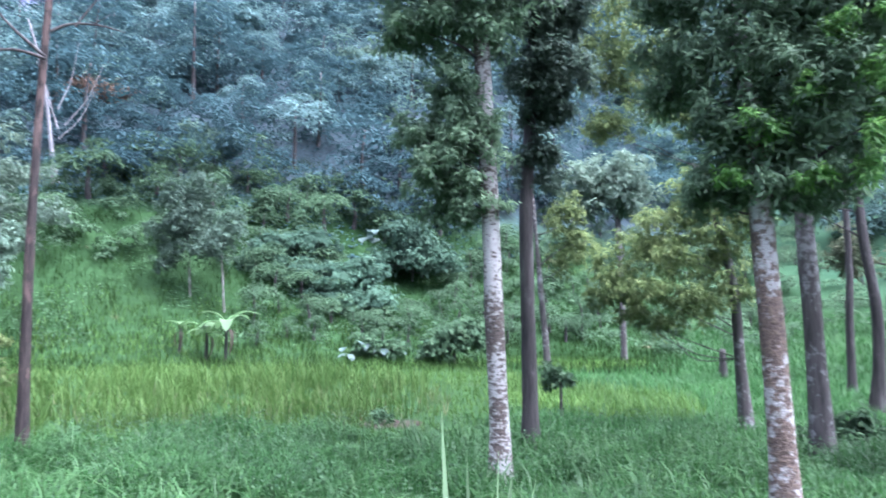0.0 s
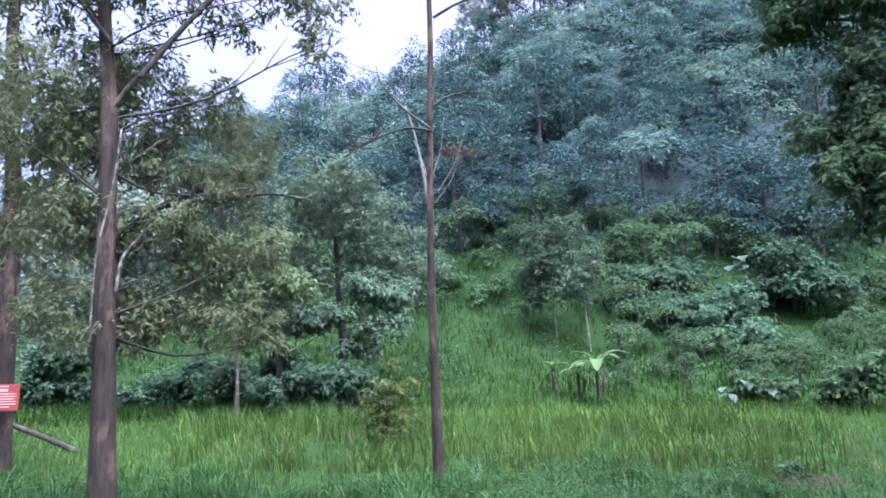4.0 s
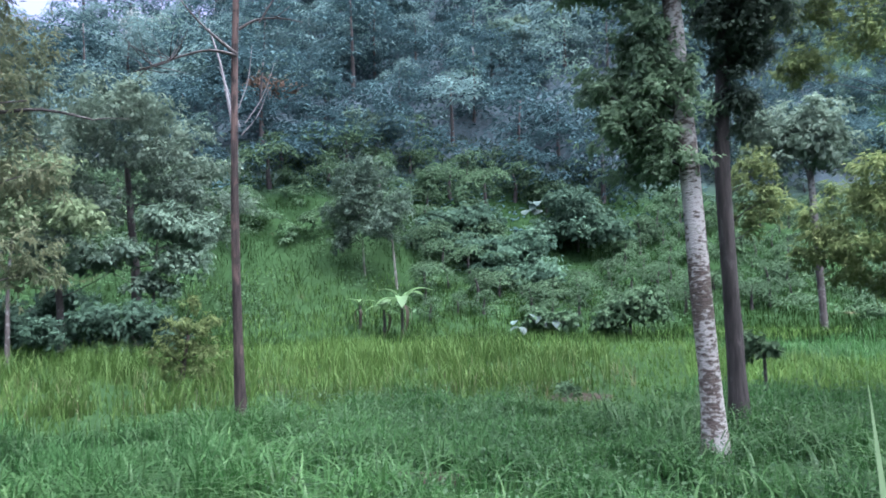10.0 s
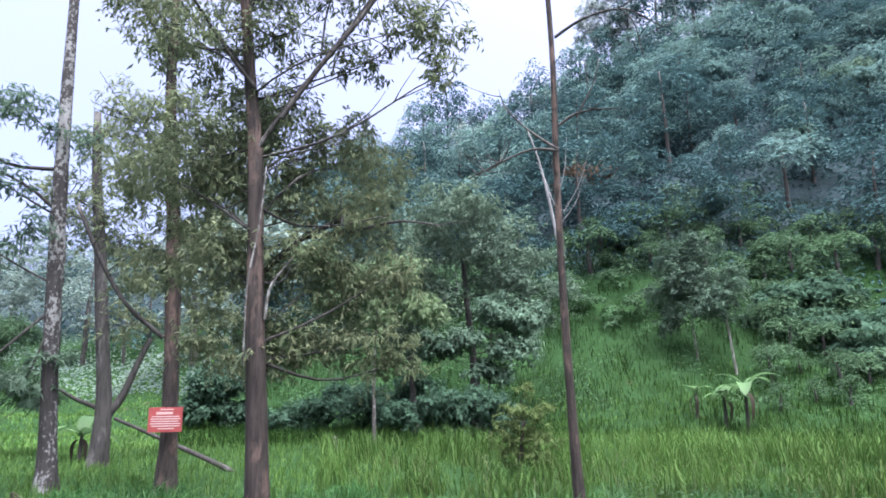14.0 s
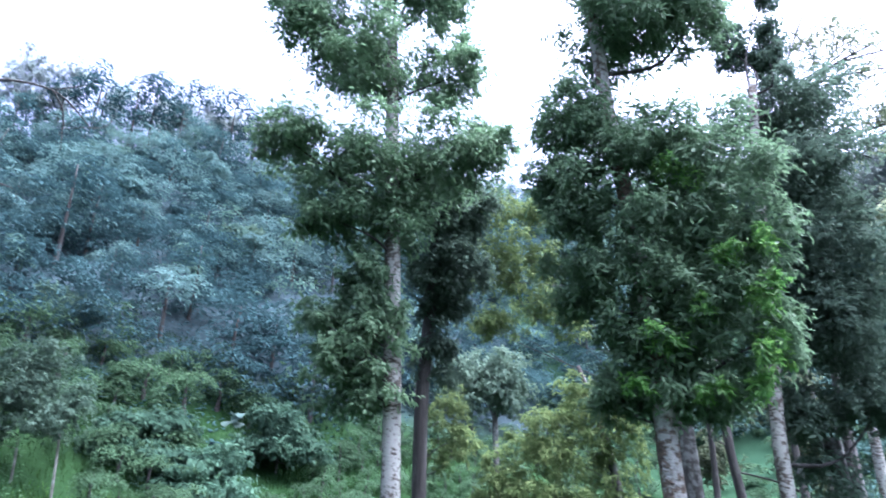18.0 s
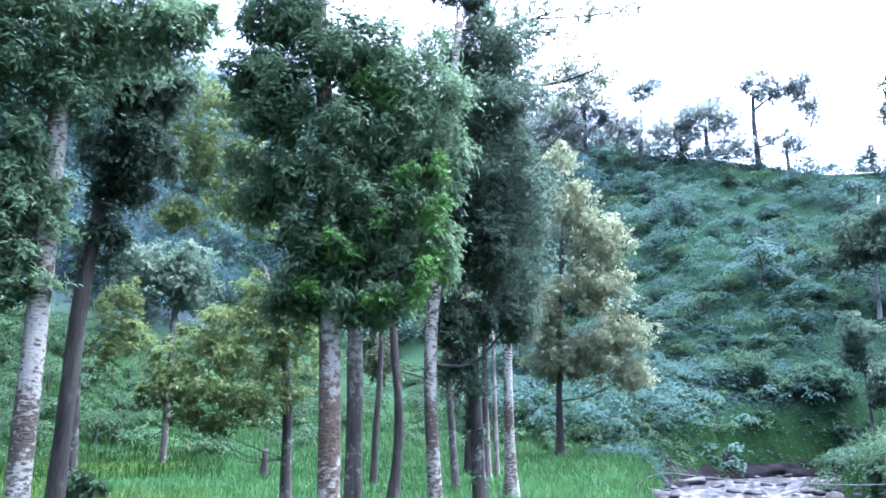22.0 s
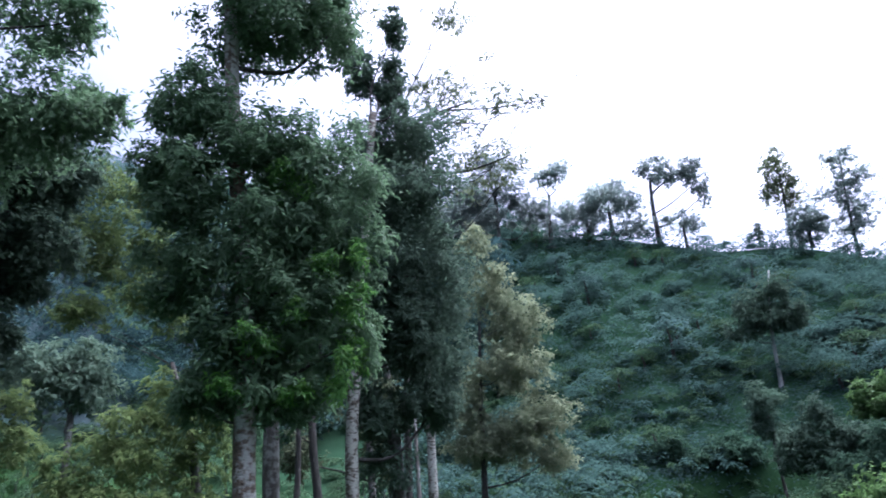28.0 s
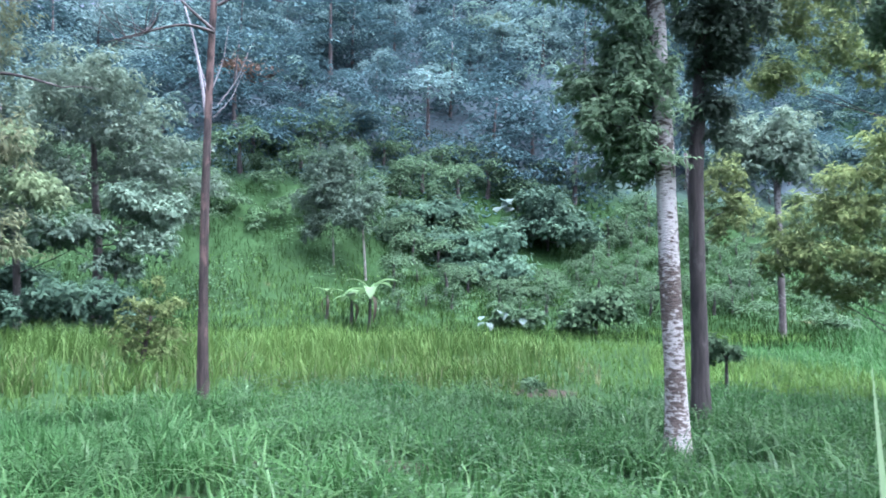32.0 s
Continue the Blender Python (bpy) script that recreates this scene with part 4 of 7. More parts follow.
FORKED = tree("forked_tree", [(-20.76, 8.33, 0.143, 0.242), (-20.73, 8.391, 0.965, 0.235), (-20.73, 8.406, 1.657, 0.227), (-20.81, 8.204, 3.407, 0.193), (-20.89, 7.998, 5.705, 0.176), (-21.02, 7.647, 8.381, 0.142), (-21.07, 7.481, 10.55, 0.107)],
     [(-21.07, 7.5, 7.11, 1.05, 1.05), (-20.72, 8.44, 6.62, 0.89, 0.89), (-21.28, 6.87, 7.95, 0.87, 0.87), (-20.59, 8.75, 4.11, 0.89, 0.71), (-20.96, 7.8, 9.86, 1.07, 0.89), (-20.38, 9.23, 9.62, 0.91, 0.91)],
     M_BARK_DARK, M_LEAF_OLIVE, "dark tree forked low above the ground with thin crown", 0.2, 0.06, 32, 32, droop=0.6, shell=0.8)
for tr, bl, s in (([(-41.63, 7.76, 0.453, 0.228), (-41.62, 7.806, 3.674, 0.199), (-41.62, 7.801, 8.32, 0.186), (-41.62, 7.767, 14.67, 0.157), (-41.6, 7.894, 18.27, 0.095)], [(-41.77, 6.92, 12.8, 1.55, 0.68), (-41.57, 8.08, 15.36, 1.58, 0.95), (-41.65, 7.64, 9.88, 1.24, 0.62), (-41.53, 8.28, 3.98, 1.85, 0.93), (-41.87, 6.27, 12.56, 1.23, 0.61), (-41.52, 8.31, 18.02, 1.59, 0.96)], 33),
                  ([(-45.73, 7.509, 0.902, 0.197), (-45.71, 7.604, 4.528, 0.183), (-45.68, 7.802, 8.905, 0.168), (-45.65, 7.979, 14.78, 0.136), (-45.62, 8.148, 18.33, 0.086)], [(-45.63, 8.08, 17.25, 1.37, 1.03), (-45.8, 7.01, 5.85, 1.32, 0.66)], 34),
                  ([(-49.92, 6.47, 0.973, 0.175), (-49.96, 6.104, 4.057, 0.158), (-49.99, 5.828, 5.813, 0.14), (-50.07, 5.115, 11.09, 0.105)], [(-49.97, 6.06, 8.3, 1.77, 1.42), (-49.94, 6.29, 11.2, 2.14, 1.43), (-50.1, 4.78, 12.84, 2.11, 1.76)], 35)):
    tree("slender_pine", tr, bl, M_BARK_DARK, M_LEAF_DARK, "slender tall pine standing far along the track", 0.4, 0.08, 22, s, droop=0.2, shell=0.8, group="pines along the track")
tree("slope_tree", [(-19.34, 23.41, 1.502, 0.221), (-19.35, 23.39, 3.175, 0.173), (-19.51, 23.26, 5.174, 0.149), (-19.7, 23.1, 8.22, 0.1)],
     [(-19.53, 23.25, 10.4, 1.9, 0.8), (-18.2, 24.3, 9.3, 1.5, 0.6), (-20.9, 22.1, 9.2, 1.7, 0.7), (-17.3, 25.0, 8.0, 1.5, 0.55), (-19.6, 23.2, 8.4, 1.6, 0.6), (-21.6, 21.4, 7.6, 1.6, 0.6), (-16.6, 25.5, 6.6, 1.3, 0.5), (-18.5, 24.1, 6.9, 1.3, 0.5), (-20.6, 22.3, 6.3, 1.3, 0.5), (-17.3, 25.0, 5.3, 1.1, 0.4)],
     M_BARK_DARK, M_LEAF_GREY, "small dark-stemmed tree with layered grey-green crown on the slope", 0.26, 0.1, 26, 36, droop=0.5, lump=0.7, limb_size=0.6)
tree("slope_tree", [(-21.09, 21.54, 3.026, 0.114), (-21.47, 21.16, 6.618, 0.12), (-21.88, 20.73, 9.004, 0.098)],
     [(-21.73, 17.88, 7.36, 1.77, 1.1), (-20.03, 19.77, 7.65, 1.59, 1.14), (-18.4, 21.3, 9.81, 2.15, 1.19), (-20.68, 19.09, 9.43, 2.08, 1.39), (-17.52, 22.02, 7.97, 1.4, 0.94), (-19.07, 20.7, 5.97, 1.35, 0.9), (-16.69, 22.66, 6.65, 1.15, 0.92), (-21.82, 17.77, 4.76, 1.7, 1.27), (-19.99, 19.81, 4.36, 1.52, 1.09), (-16.41, 22.87, 5.32, 0.91, 0.68)],
     M_BARK_GREY, M_LEAF_GREY, "broad leafy tree at the foot of the slope", 0.26, 0.1, 26, 37, droop=0.6, lump=0.7, limb_size=0.6)
tree("young_tree", [(-11.07, 31.75, 3.25, 0.049), (-11.24, 31.69, 4.858, 0.044), (-11.32, 31.66, 5.677, 0.039)],
     [(-11.42, 31.62, 6.23, 1.25, 0.97), (-10.81, 31.84, 7.08, 0.84, 0.7), (-12.3, 31.29, 5.93, 0.82, 0.82)],
     M_BARK_PALE, M_LEAF_YOUNG, "young tree with thin white leaning stem on the grass slope", 0.24, 0.09, 34, 38, lump=0.7)
tree("young_tree", [(-12.91, 32.12, 3.687, 0.042), (-13, 32.09, 4.923, 0.042)],
     [(-13.3, 31.97, 8.33, 1.29, 1.15), (-13.73, 31.78, 6.87, 1.27, 1.27), (-12.85, 32.15, 7.19, 1.28, 1.43), (-12.54, 32.27, 8.95, 1.01, 0.87), (-13.91, 31.7, 5.46, 0.84, 0.84)],
     M_BARK_PALE, M_LEAF_YOUNG, "young leafy tree with a thin pale stem on the slope", 0.24, 0.09, 34, 39, lump=0.7)


def limb_from(root, rows, bark, seed, sides=6):
    o = root.location
    part("limb", tube("limb", [(x - o[0], y - o[1], z - o[2], r) for x, y, z, r in rows], bark, sides, 12, 0.08, seed), root)


BARE = tree("bare_tree", [(-6.859, 11.09, -0.057, 0.104), (-6.897, 11.07, 0.479, 0.089), (-6.944, 11.04, 2.069, 0.081), (-6.974, 11.02, 4.113, 0.07), (-6.978, 11.02, 6.431, 0.061), (-6.827, 10.86, 8.24, 0.056), (-6.881, 10.82, 10.44, 0.045), (-7.013, 10.74, 12.09, 0.031), (-7.175, 10.63, 13.7, 0.02)], [], M_BARK_BROWN, M_LEAF_DARK, "tall leafless dying tree with broken bare branches", 0.1, 0.04, 10, 40)
for root, rows, k in ((FORKED, [(-20.71, 8.437, 1.396, 0.139), (-20.55, 8.823, 1.993, 0.114), (-20.42, 9.136, 3.046, 0.098), (-20.31, 9.372, 3.668, 0.08)], 151), (FORKED, [(-20.78, 8.283, 1.661, 0.087), (-21.01, 7.669, 1.938, 0.06), (-21.14, 7.288, 2.205, 0.043)], 152), (SIGN_TREE, [(-13.81, 6.674, 3.097, 0.054), (-14.13, 5.954, 3.73, 0.054), (-14.33, 5.452, 4.678, 0.047), (-14.49, 5.008, 5.726, 0.041)], 153)):
    limb_from(root, rows, M_BARK_DARK, k)
for k, rows in enumerate(([(10.45, 12.17, 12, 0.037), (11.22, 11.48, 12.44, 0.03), (11.81, 10.89, 12.65, 0.015)], [(10.52, 12.11, 12.01, 0.03), (11.28, 11.43, 12.04, 0.023), (12.07, 10.61, 11.83, 0.011)], [(10.47, 12.15, 10.6, 0.043), (11.35, 11.36, 10.42, 0.036), (11.86, 10.83, 10.53, 0.029), (12.38, 10.26, 10.8, 0.015)], [(10.68, 11.97, 10.51, 0.029), (11, 11.69, 10.14, 0.022), (11.36, 11.35, 9.737, 0.014)], [(11.22, 11.48, 12.44, 0.023), (12.2, 10.47, 12.32, 0.015), (13.06, 9.401, 12.33, 0.009)])):
    limb_from(TWIGGY, rows, M_BARK_DARK, 145 + k)
for k, (rows, bk) in enumerate((([(-7.492, 5.052, 5.498, 0.04), (-7.229, 5.426, 6.309, 0.037), (-6.83, 5.924, 7.137, 0.035), (-6.471, 6.317, 8.087, 0.031), (-6.241, 6.545, 9.045, 0.024), (-6.082, 6.694, 9.563, 0.017), (-5.666, 7.05, 9.662, 0.011)], M_BARK_DARK), ([(-7.769, 4.805, 5.94, 0.031), (-7.91, 4.565, 6.276, 0.027), (-8.075, 4.261, 6.757, 0.022)], M_BARK_DARK), ([(-8.106, 5.281, 3.516, 0.047), (-7.835, 5.676, 4.008, 0.047), (-7.44, 6.182, 4.342, 0.032)], M_BARK_DARK), ([(-7.916, 5.735, 4.032, 0.032), (-7.416, 6.364, 4.161, 0.024), (-7.033, 6.78, 4.342, 0.02), (-6.606, 7.19, 4.25, 0.012)], M_BARK_DARK), ([(-7.661, 5.049, 2.808, 0.02), (-7.641, 5.079, 3.232, 0.018), (-7.477, 5.317, 3.628, 0.013)], M_BARK_GREY), ([(-7.618, 4.745, 2.226, 0.013), (-7.624, 4.735, 3.309, 0.013), (-7.554, 4.846, 3.927, 0.013), (-7.531, 4.882, 4.765, 0.011)], M_BARK_GREY))):
    limb_from(TREE_TWO, rows, bk, 45 + k)
for k, rows in enumerate((
        [(-6.82, 10.86, 6.46, 0.034), (-7.205, 10.61, 6.569, 0.026), (-7.727, 10.23, 6.298, 0.018), (-8.227, 9.827, 5.969, 0.007)],
        [(-6.825, 10.86, 6.493, 0.034), (-7.252, 10.58, 6.885, 0.023), (-7.667, 10.28, 7.424, 0.011), (-7.73, 10.23, 7.833, 0.006)],
        [(-6.788, 10.88, 6.975, 0.031), (-6.546, 11.03, 7.2, 0.023), (-6.13, 11.27, 7.262, 0.016), (-5.781, 11.46, 7.204, 0.008)],
        [(-6.781, 10.89, 8.876, 0.032), (-6.28, 11.19, 9.264, 0.025), (-5.56, 11.57, 9.366, 0.017), (-4.958, 11.84, 8.781, 0.008)],
        [(-5.667, 11.51, 9.371, 0.017), (-5.411, 11.64, 8.976, 0.013), (-5.308, 11.68, 8.183, 0.006)],
        [(-5.612, 11.54, 9.354, 0.017), (-5.205, 11.73, 9.637, 0.009), (-5.048, 11.8, 9.754, 0.004)],
        [(-6.863, 10.84, 10.08, 0.021), (-7.152, 10.64, 10.63, 0.013), (-7.448, 10.44, 11.03, 0.006)],
        [(-6.888, 10.82, 11.12, 0.022), (-6.51, 11.05, 12.05, 0.013), (-6.175, 11.25, 12.5, 0.007)],
        [(-6.993, 10.75, 11.7, 0.018), (-7.349, 10.51, 12.1, 0.009), (-7.796, 10.18, 12.51, 0.007)],
        [(-6.595, 11, 11.86, 0.013), (-6.346, 11.15, 12.52, 0.009), (-6.174, 11.25, 13.01, 0.005)],
        [(-6.481, 11.06, 7.136, 0.019), (-6.164, 11.24, 7.79, 0.015), (-6.057, 11.3, 8.299, 0.008)])):
    limb_from(BARE, rows, M_BARK_DARK, 50 + k)
for k, rows in enumerate((
        [(-7.88, 4.798, 6.101, 0.03), (-8.246, 4.646, 6.658, 0.026), (-8.279, 4.346, 6.865, 0.023), (-8.098, 4.036, 7.076, 0.019), (-8.218, 3.66, 7.514, 0.016), (-8.6, 3.457, 8.195, 0.012)],
        [(-7.809, 4.914, 5.129, 0.036), (-7.891, 5.233, 5.697, 0.032), (-7.452, 5.663, 6.523, 0.029), (-6.936, 5.83, 7.046, 0.025), (-6.486, 6.26, 7.974, 0.021), (-6.395, 6.738, 9.394, 0.018), (-6.429, 6.974, 11.127, 0.014)],
        [(-6.929, 6.102, 7.399, 0.02), (-7.066, 6.312, 8.313, 0.016), (-6.944, 6.28, 9.152, 0.012), (-6.68, 6.123, 9.865, 0.008)],
        [(-7.358, 5.573, 6.546, 0.018), (-7.524, 5.753, 7.372, 0.015), (-7.337, 5.812, 7.865, 0.011), (-7.144, 5.571, 8.377, 0.008)],
        [(-7.901, 4.762, 7.189, 0.024), (-8.002, 5.059, 8.335, 0.019), (-7.831, 5.12, 9.313, 0.015), (-7.608, 4.91, 9.847, 0.01)],
        [(-7.941, 4.695, 7.95, 0.02), (-8.36, 4.433, 8.657, 0.014), (-8.402, 4.1, 9.281, 0.009)],
        [(-6.645, 6.413, 8.127, 0.012), (-6.511, 6.886, 8.5, 0.009), (-6.152, 7.061, 8.27, 0.005)],
        [(-7.767, 4.981, 4.291, 0.02), (-7.752, 5.44, 4.119, 0.016), (-7.283, 5.881, 4.112, 0.012), (-6.6, 6.21, 4.206, 0.008)],
        [(-7.751, 5.006, 3.855, 0.018), (-8.17, 4.779, 4.28, 0.013), (-8.281, 4.342, 4.455, 0.008)])):
    limb_from(TREE_TWO, rows, M_BARK_DARK, 640 + k)


def add_twigs(root, n, seed, low, size=1.0):
    """Thin bare twigs springing from the limbs above a height."""
    rng = np.random.default_rng(seed)
    limbs = [o for o in root.children if o.name.startswith("limb")]
    for k in range(n):
        vs = limbs[int(rng.integers(0, len(limbs)))].data.vertices
        c0 = vs[int(len(vs) * rng.uniform(0.4, 0.97))].co
        if c0.z < low:
            continue
        out = Vector((rng.normal(0, 1), rng.normal(0, 1), rng.uniform(-0.2, 1.0))).normalized() * rng.uniform(0.4, 1.1) * size
        bend = Vector((rng.normal(0, 0.1), rng.normal(0, 0.1), rng.uniform(-0.12, 0.12)))
        part("twig", tube("twig", [(*c0, 0.01 * size), (*(c0 + out * 0.5 + bend), 0.007 * size), (*(c0 + out), 0.003 * size)], M_BARK_DARK, 5, 6, 0.05, seed + k), root)


add_twigs(TREE_TWO, 110, 1200, 3.5)
add_twigs(SIGN_TREE, 50, 1400, 4.0, 1.3)
add_twigs(TWIGGY, 60, 1600, 9.0, 1.2)
add_twigs(FORKED, 40, 1700, 3.0, 1.6)
TWIGS = np.random.default_rng(91)
for k in range(54):
    g = TWIGS.uniform(0, 1)
    lm = BARE.children[int(TWIGS.integers(0, len(BARE.children)))] if k > 14 else BARE.children[0]
    if lm.name.startswith("twig"):
        continue
    vs = lm.data.vertices
    c0 = vs[int(len(vs) * (0.5 + 0.49 * g))].co
    if c0.z < 6.0:
        continue
    out = Vector((TWIGS.normal(0, 1), TWIGS.normal(0, 0.6), TWIGS.uniform(0.0, 1.1))).normalized() * TWIGS.uniform(0.35, 1.0)
    bend = Vector((TWIGS.normal(0, 0.1), TWIGS.normal(0, 0.1), TWIGS.uniform(-0.18, 0.1)))
    part("twig", tube("twig", [(*c0, 0.011), (*(c0 + out * 0.5 + bend), 0.007), (*(c0 + out), 0.003)], M_BARK_DARK, 5, 6, 0.05, 900 + k), BARE)
DEAD = tree("dead_tree", [(-23.34, 37.44, 9.548, 0.157), (-23.52, 37.32, 11.49, 0.126), (-23.81, 37.14, 14.02, 0.107), (-24.39, 36.76, 17.72, 0.065), (-24.99, 36.35, 19.93, 0.044)], [], M_DEADWOOD, M_LEAF_DARK, "bleached dead tree with forked white branches on the slope", 0.1, 0.04, 10, 60)
for k, (dx, dz, ex, ez) in enumerate(((-0.1, 3.2, -1.5, 6.0), (0.0, 2.6, 1.8, 5.6), (0.3, 3.4, 2.2, 7.2), (-0.6, 4.5, -1.9, 7.5), (-0.2, 4.4, 0.6, 8.6))):
    part("limb", tube("limb", [(dx, 0, dz, 0.045), ((dx + ex) / 2 + 0.2, 0.2, (dz + ez) / 2 - 0.3, 0.03), (ex, 0.3, ez, 0.01)], M_DEADWOOD, 6, 10, 0.08, 70 + k), DEAD)

# ---- forest on the hills ----
def forest_variant(name, seed, height, crown, leaf, label, lumps=9, n_per=1.7, leaf_len=0.4, leaf_wid=0.18, bark=M_BARK_DARK, flat=0.6):
    rng = np.random.default_rng(seed)
    e = thing(name, (0, 0, -500), label, "tree", "forest trees on the hillside")
    part("trunk", tube("trunk", [(0, 0, -0.6, 0.18), (0.15, 0.1, height * 0.4, 0.1), (0.1, -0.1, height * 0.8, 0.04)], bark, 7, 10, 0.08, seed), e)
    P, O = tier_points(rng, [(0, 0, 0.05 * height, crown, height * 0.95)], lumps + 5, n_per * 26, flat)
    part("crown", leaf_cloud("crown", P, O, leaf_len, leaf_wid, leaf, rng, 0.35, 0.3), e)
    return e


VARIANTS = [
    forest_variant("forest_tree", 101, 5.5, 2.6, M_LEAF_FOREST_HAZE, "dark forest tree with layered crown, blued for haze"),
    forest_variant("forest_tree", 102, 7.0, 3.0, M_LEAF_FOREST_HAZE, "dark forest tree with layered crown, blued for haze", 12),
    forest_variant("forest_tree", 103, 4.0, 2.2, M_LEAF_FOREST_HAZE2, "bushy forest tree with haze-lightened green leaves"),
    forest_variant("forest_tree", 104, 6.0, 2.4, M_LEAF_FOREST_HAZE2, "bushy forest tree with haze-lightened green leaves", 10),
    forest_variant("forest_tree", 105, 9.0, 2.6, M_LEAF_FOREST_HAZE, "tall dark forest tree with open crown", 10, 2.0),
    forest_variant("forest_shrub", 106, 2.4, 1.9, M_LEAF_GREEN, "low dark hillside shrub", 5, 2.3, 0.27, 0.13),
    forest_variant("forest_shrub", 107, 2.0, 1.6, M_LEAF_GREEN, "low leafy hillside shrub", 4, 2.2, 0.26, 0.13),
    forest_variant("valley_tree", 109, 6.5, 2.6, M_LEAF_VALLEY_HAZE, "grey-green tree in the hazy valley, leaves paled for haze", 9),
    forest_variant("valley_tree", 110, 8.0, 2.4, M_LEAF_VALLEY_HAZE, "tree in the hazy valley, leaves paled for sun and haze", 9),
    forest_variant("forest_tree", 108, 6.0, 2.5, M_LEAF_RUST, "forest tree with rusty brown leaf clusters", 7, 4),
]


def polar(az, r):
    return -r * math.sin(radians(az)), r * math.cos(radians(az))


def plant(v, az, r, size, turn, tall=1.0):
    x, y = polar(az, r)
    m = pose(x, y, ground_z(x, y), 0, 0, turn) @ Matrix.Diagonal((size, size, size * tall, 1))
    return copy_thing(v, m)


# glades kept round the plants that stand out of the wood
CLEAR = [(61.5, 24.4, 6.0), (-17.6, 44.5, 1.8), (-11.6, 63.0, 2.5), (-26.9, 46.0, 2.2), (-4.6, 38.6, 3.6), (-24.0, 37.0, 3.0), (-4.9, 40.2, 2.6)]


def sow_forest():
    rng = random.Random(5)
    spots = []

    def sow(n, az0, az1, ra, rb, kinds, s0, s1, gap, tall=1.0):
        """Up to n trees between two bearings, ra and rb from 0 (foot of the wood) to 1 (ridge)."""
        tries = made = 0
        while made < n and tries < n * 12:
            tries += 1
            az = rng.uniform(az0, az1)
            u = ra + (rb - ra) * rng.uniform(0, 1) ** 0.8
            rm, r1 = np.interp(az, AZ, RM), np.interp(az, AZ, R1)
            r = rm + (r1 - rm) * u if u > 0 else rm + (rm - np.interp(az, AZ, R0)) * u
            x, y = polar(az, r)
            if any((x - a) ** 2 + (y - b) ** 2 < gap * gap for a, b in spots):
                continue
            if line_dist(x, y, RIVER) < RIVER_HALF + 2.5 or any(math.hypot(x - a, y - b) < c for a, b, c in CLEAR):
                continue
            spots.append((x, y))
            plant(VARIANTS[rng.choice(kinds)], az, r, rng.uniform(s0, s1), rng.uniform(0, 360), tall)
            made += 1

    sow(105, -22, 50, 0.03, 0.9, (0, 0, 1, 2, 2, 3, 3, 4), 0.7, 1.25, 3.4)
    sow(70, -30, 8, -0.3, 0.05, (5, 6, 5, 6), 0.45, 0.8, 1.6)
    sow(75, -12, 17, -0.85, -0.05, (5, 6), 0.35, 0.7, 1.2)
    sow(50, -46, -16, -0.85, -0.02, (5, 6), 0.4, 0.8, 1.5)
    sow(24, 8, 46, -0.08, 0.06, (5, 6, 5, 6), 0.7, 1.2, 2.0)
    sow(26, 6, 44, 0.88, 1.04, (1, 3, 4, 4), 1.0, 1.5, 3.2, 1.15)
    sow(30, 44, 75, -0.25, 0.8, (0, 1, 3, 4), 0.9, 1.4, 4.5)
    sow(20, -46, -18, 0.0, 0.95, (0, 1, 3, 4), 1.2, 2.0, 7.0)
    sow(70, -112, -44, -0.75, 0.85, (5, 6, 6, 5, 6, 2), 0.8, 1.5, 3.2, 0.8)
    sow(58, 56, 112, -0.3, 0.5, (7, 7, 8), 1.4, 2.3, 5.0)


sow_forest()
for v in VARIANTS:
    for o in (v, *v.children):
        bpy.data.objects.remove(o)


def carpet(name, az0, az1, u0, u1, n, leaf_len, material, label, seed, lift=0.5, far=26, bank_side=False, patchy=False):
    """Low leafy growth that covers a slope, as one mass. u runs from the foot of the wood (0) to the ridge (1)."""
    rng = np.random.default_rng(seed)
    az = rng.uniform(az0, az1, n)
    u = rng.uniform(u0, u1, n)
    rm, r1, r0 = np.interp(az, AZ, RM), np.interp(az, AZ, R1), np.interp(az, AZ, R0)
    r = np.where(u >= 0, rm + (r1 - rm) * u, rm + (rm - r0) * u)
    x, y = -r * np.sin(np.radians(az)), r * np.cos(np.radians(az))
    keep = (line_dist(x, y, RIVER) > RIVER_HALF + 0.3) & (np.hypot(x - 31, y + 3.0) > 4.2) & (r > far)
    if bank_side:
        keep &= x > np.interp(y, [p[1] for p in RIVER[:7]], [p[0] for p in RIVER[:7]])
    if patchy:
        keep &= waves(x * 2.3, y * 2.1) + 0.6 * waves(x * 6.0 + 4, y * 5.0) + rng.normal(0, 0.25, n) > 0.25
    x, y = x[keep], y[keep]
    z = ground_height(x, y) + rng.uniform(0, lift, len(x)) * (0.6 + 0.5 * np.sin(x * 0.9) * np.cos(y * 0.8))
    P = np.stack([x, y, z], 1)
    O = np.stack([-x * 0.01, -y * 0.01, np.full(len(x), 0.7)], 1)
    ob = new(name, leaf_cloud(name, P, O, leaf_len, leaf_len * 0.5, material, rng, 0.1, 0.6))
    tagged(ob, label, "undergrowth", kind="stuff")


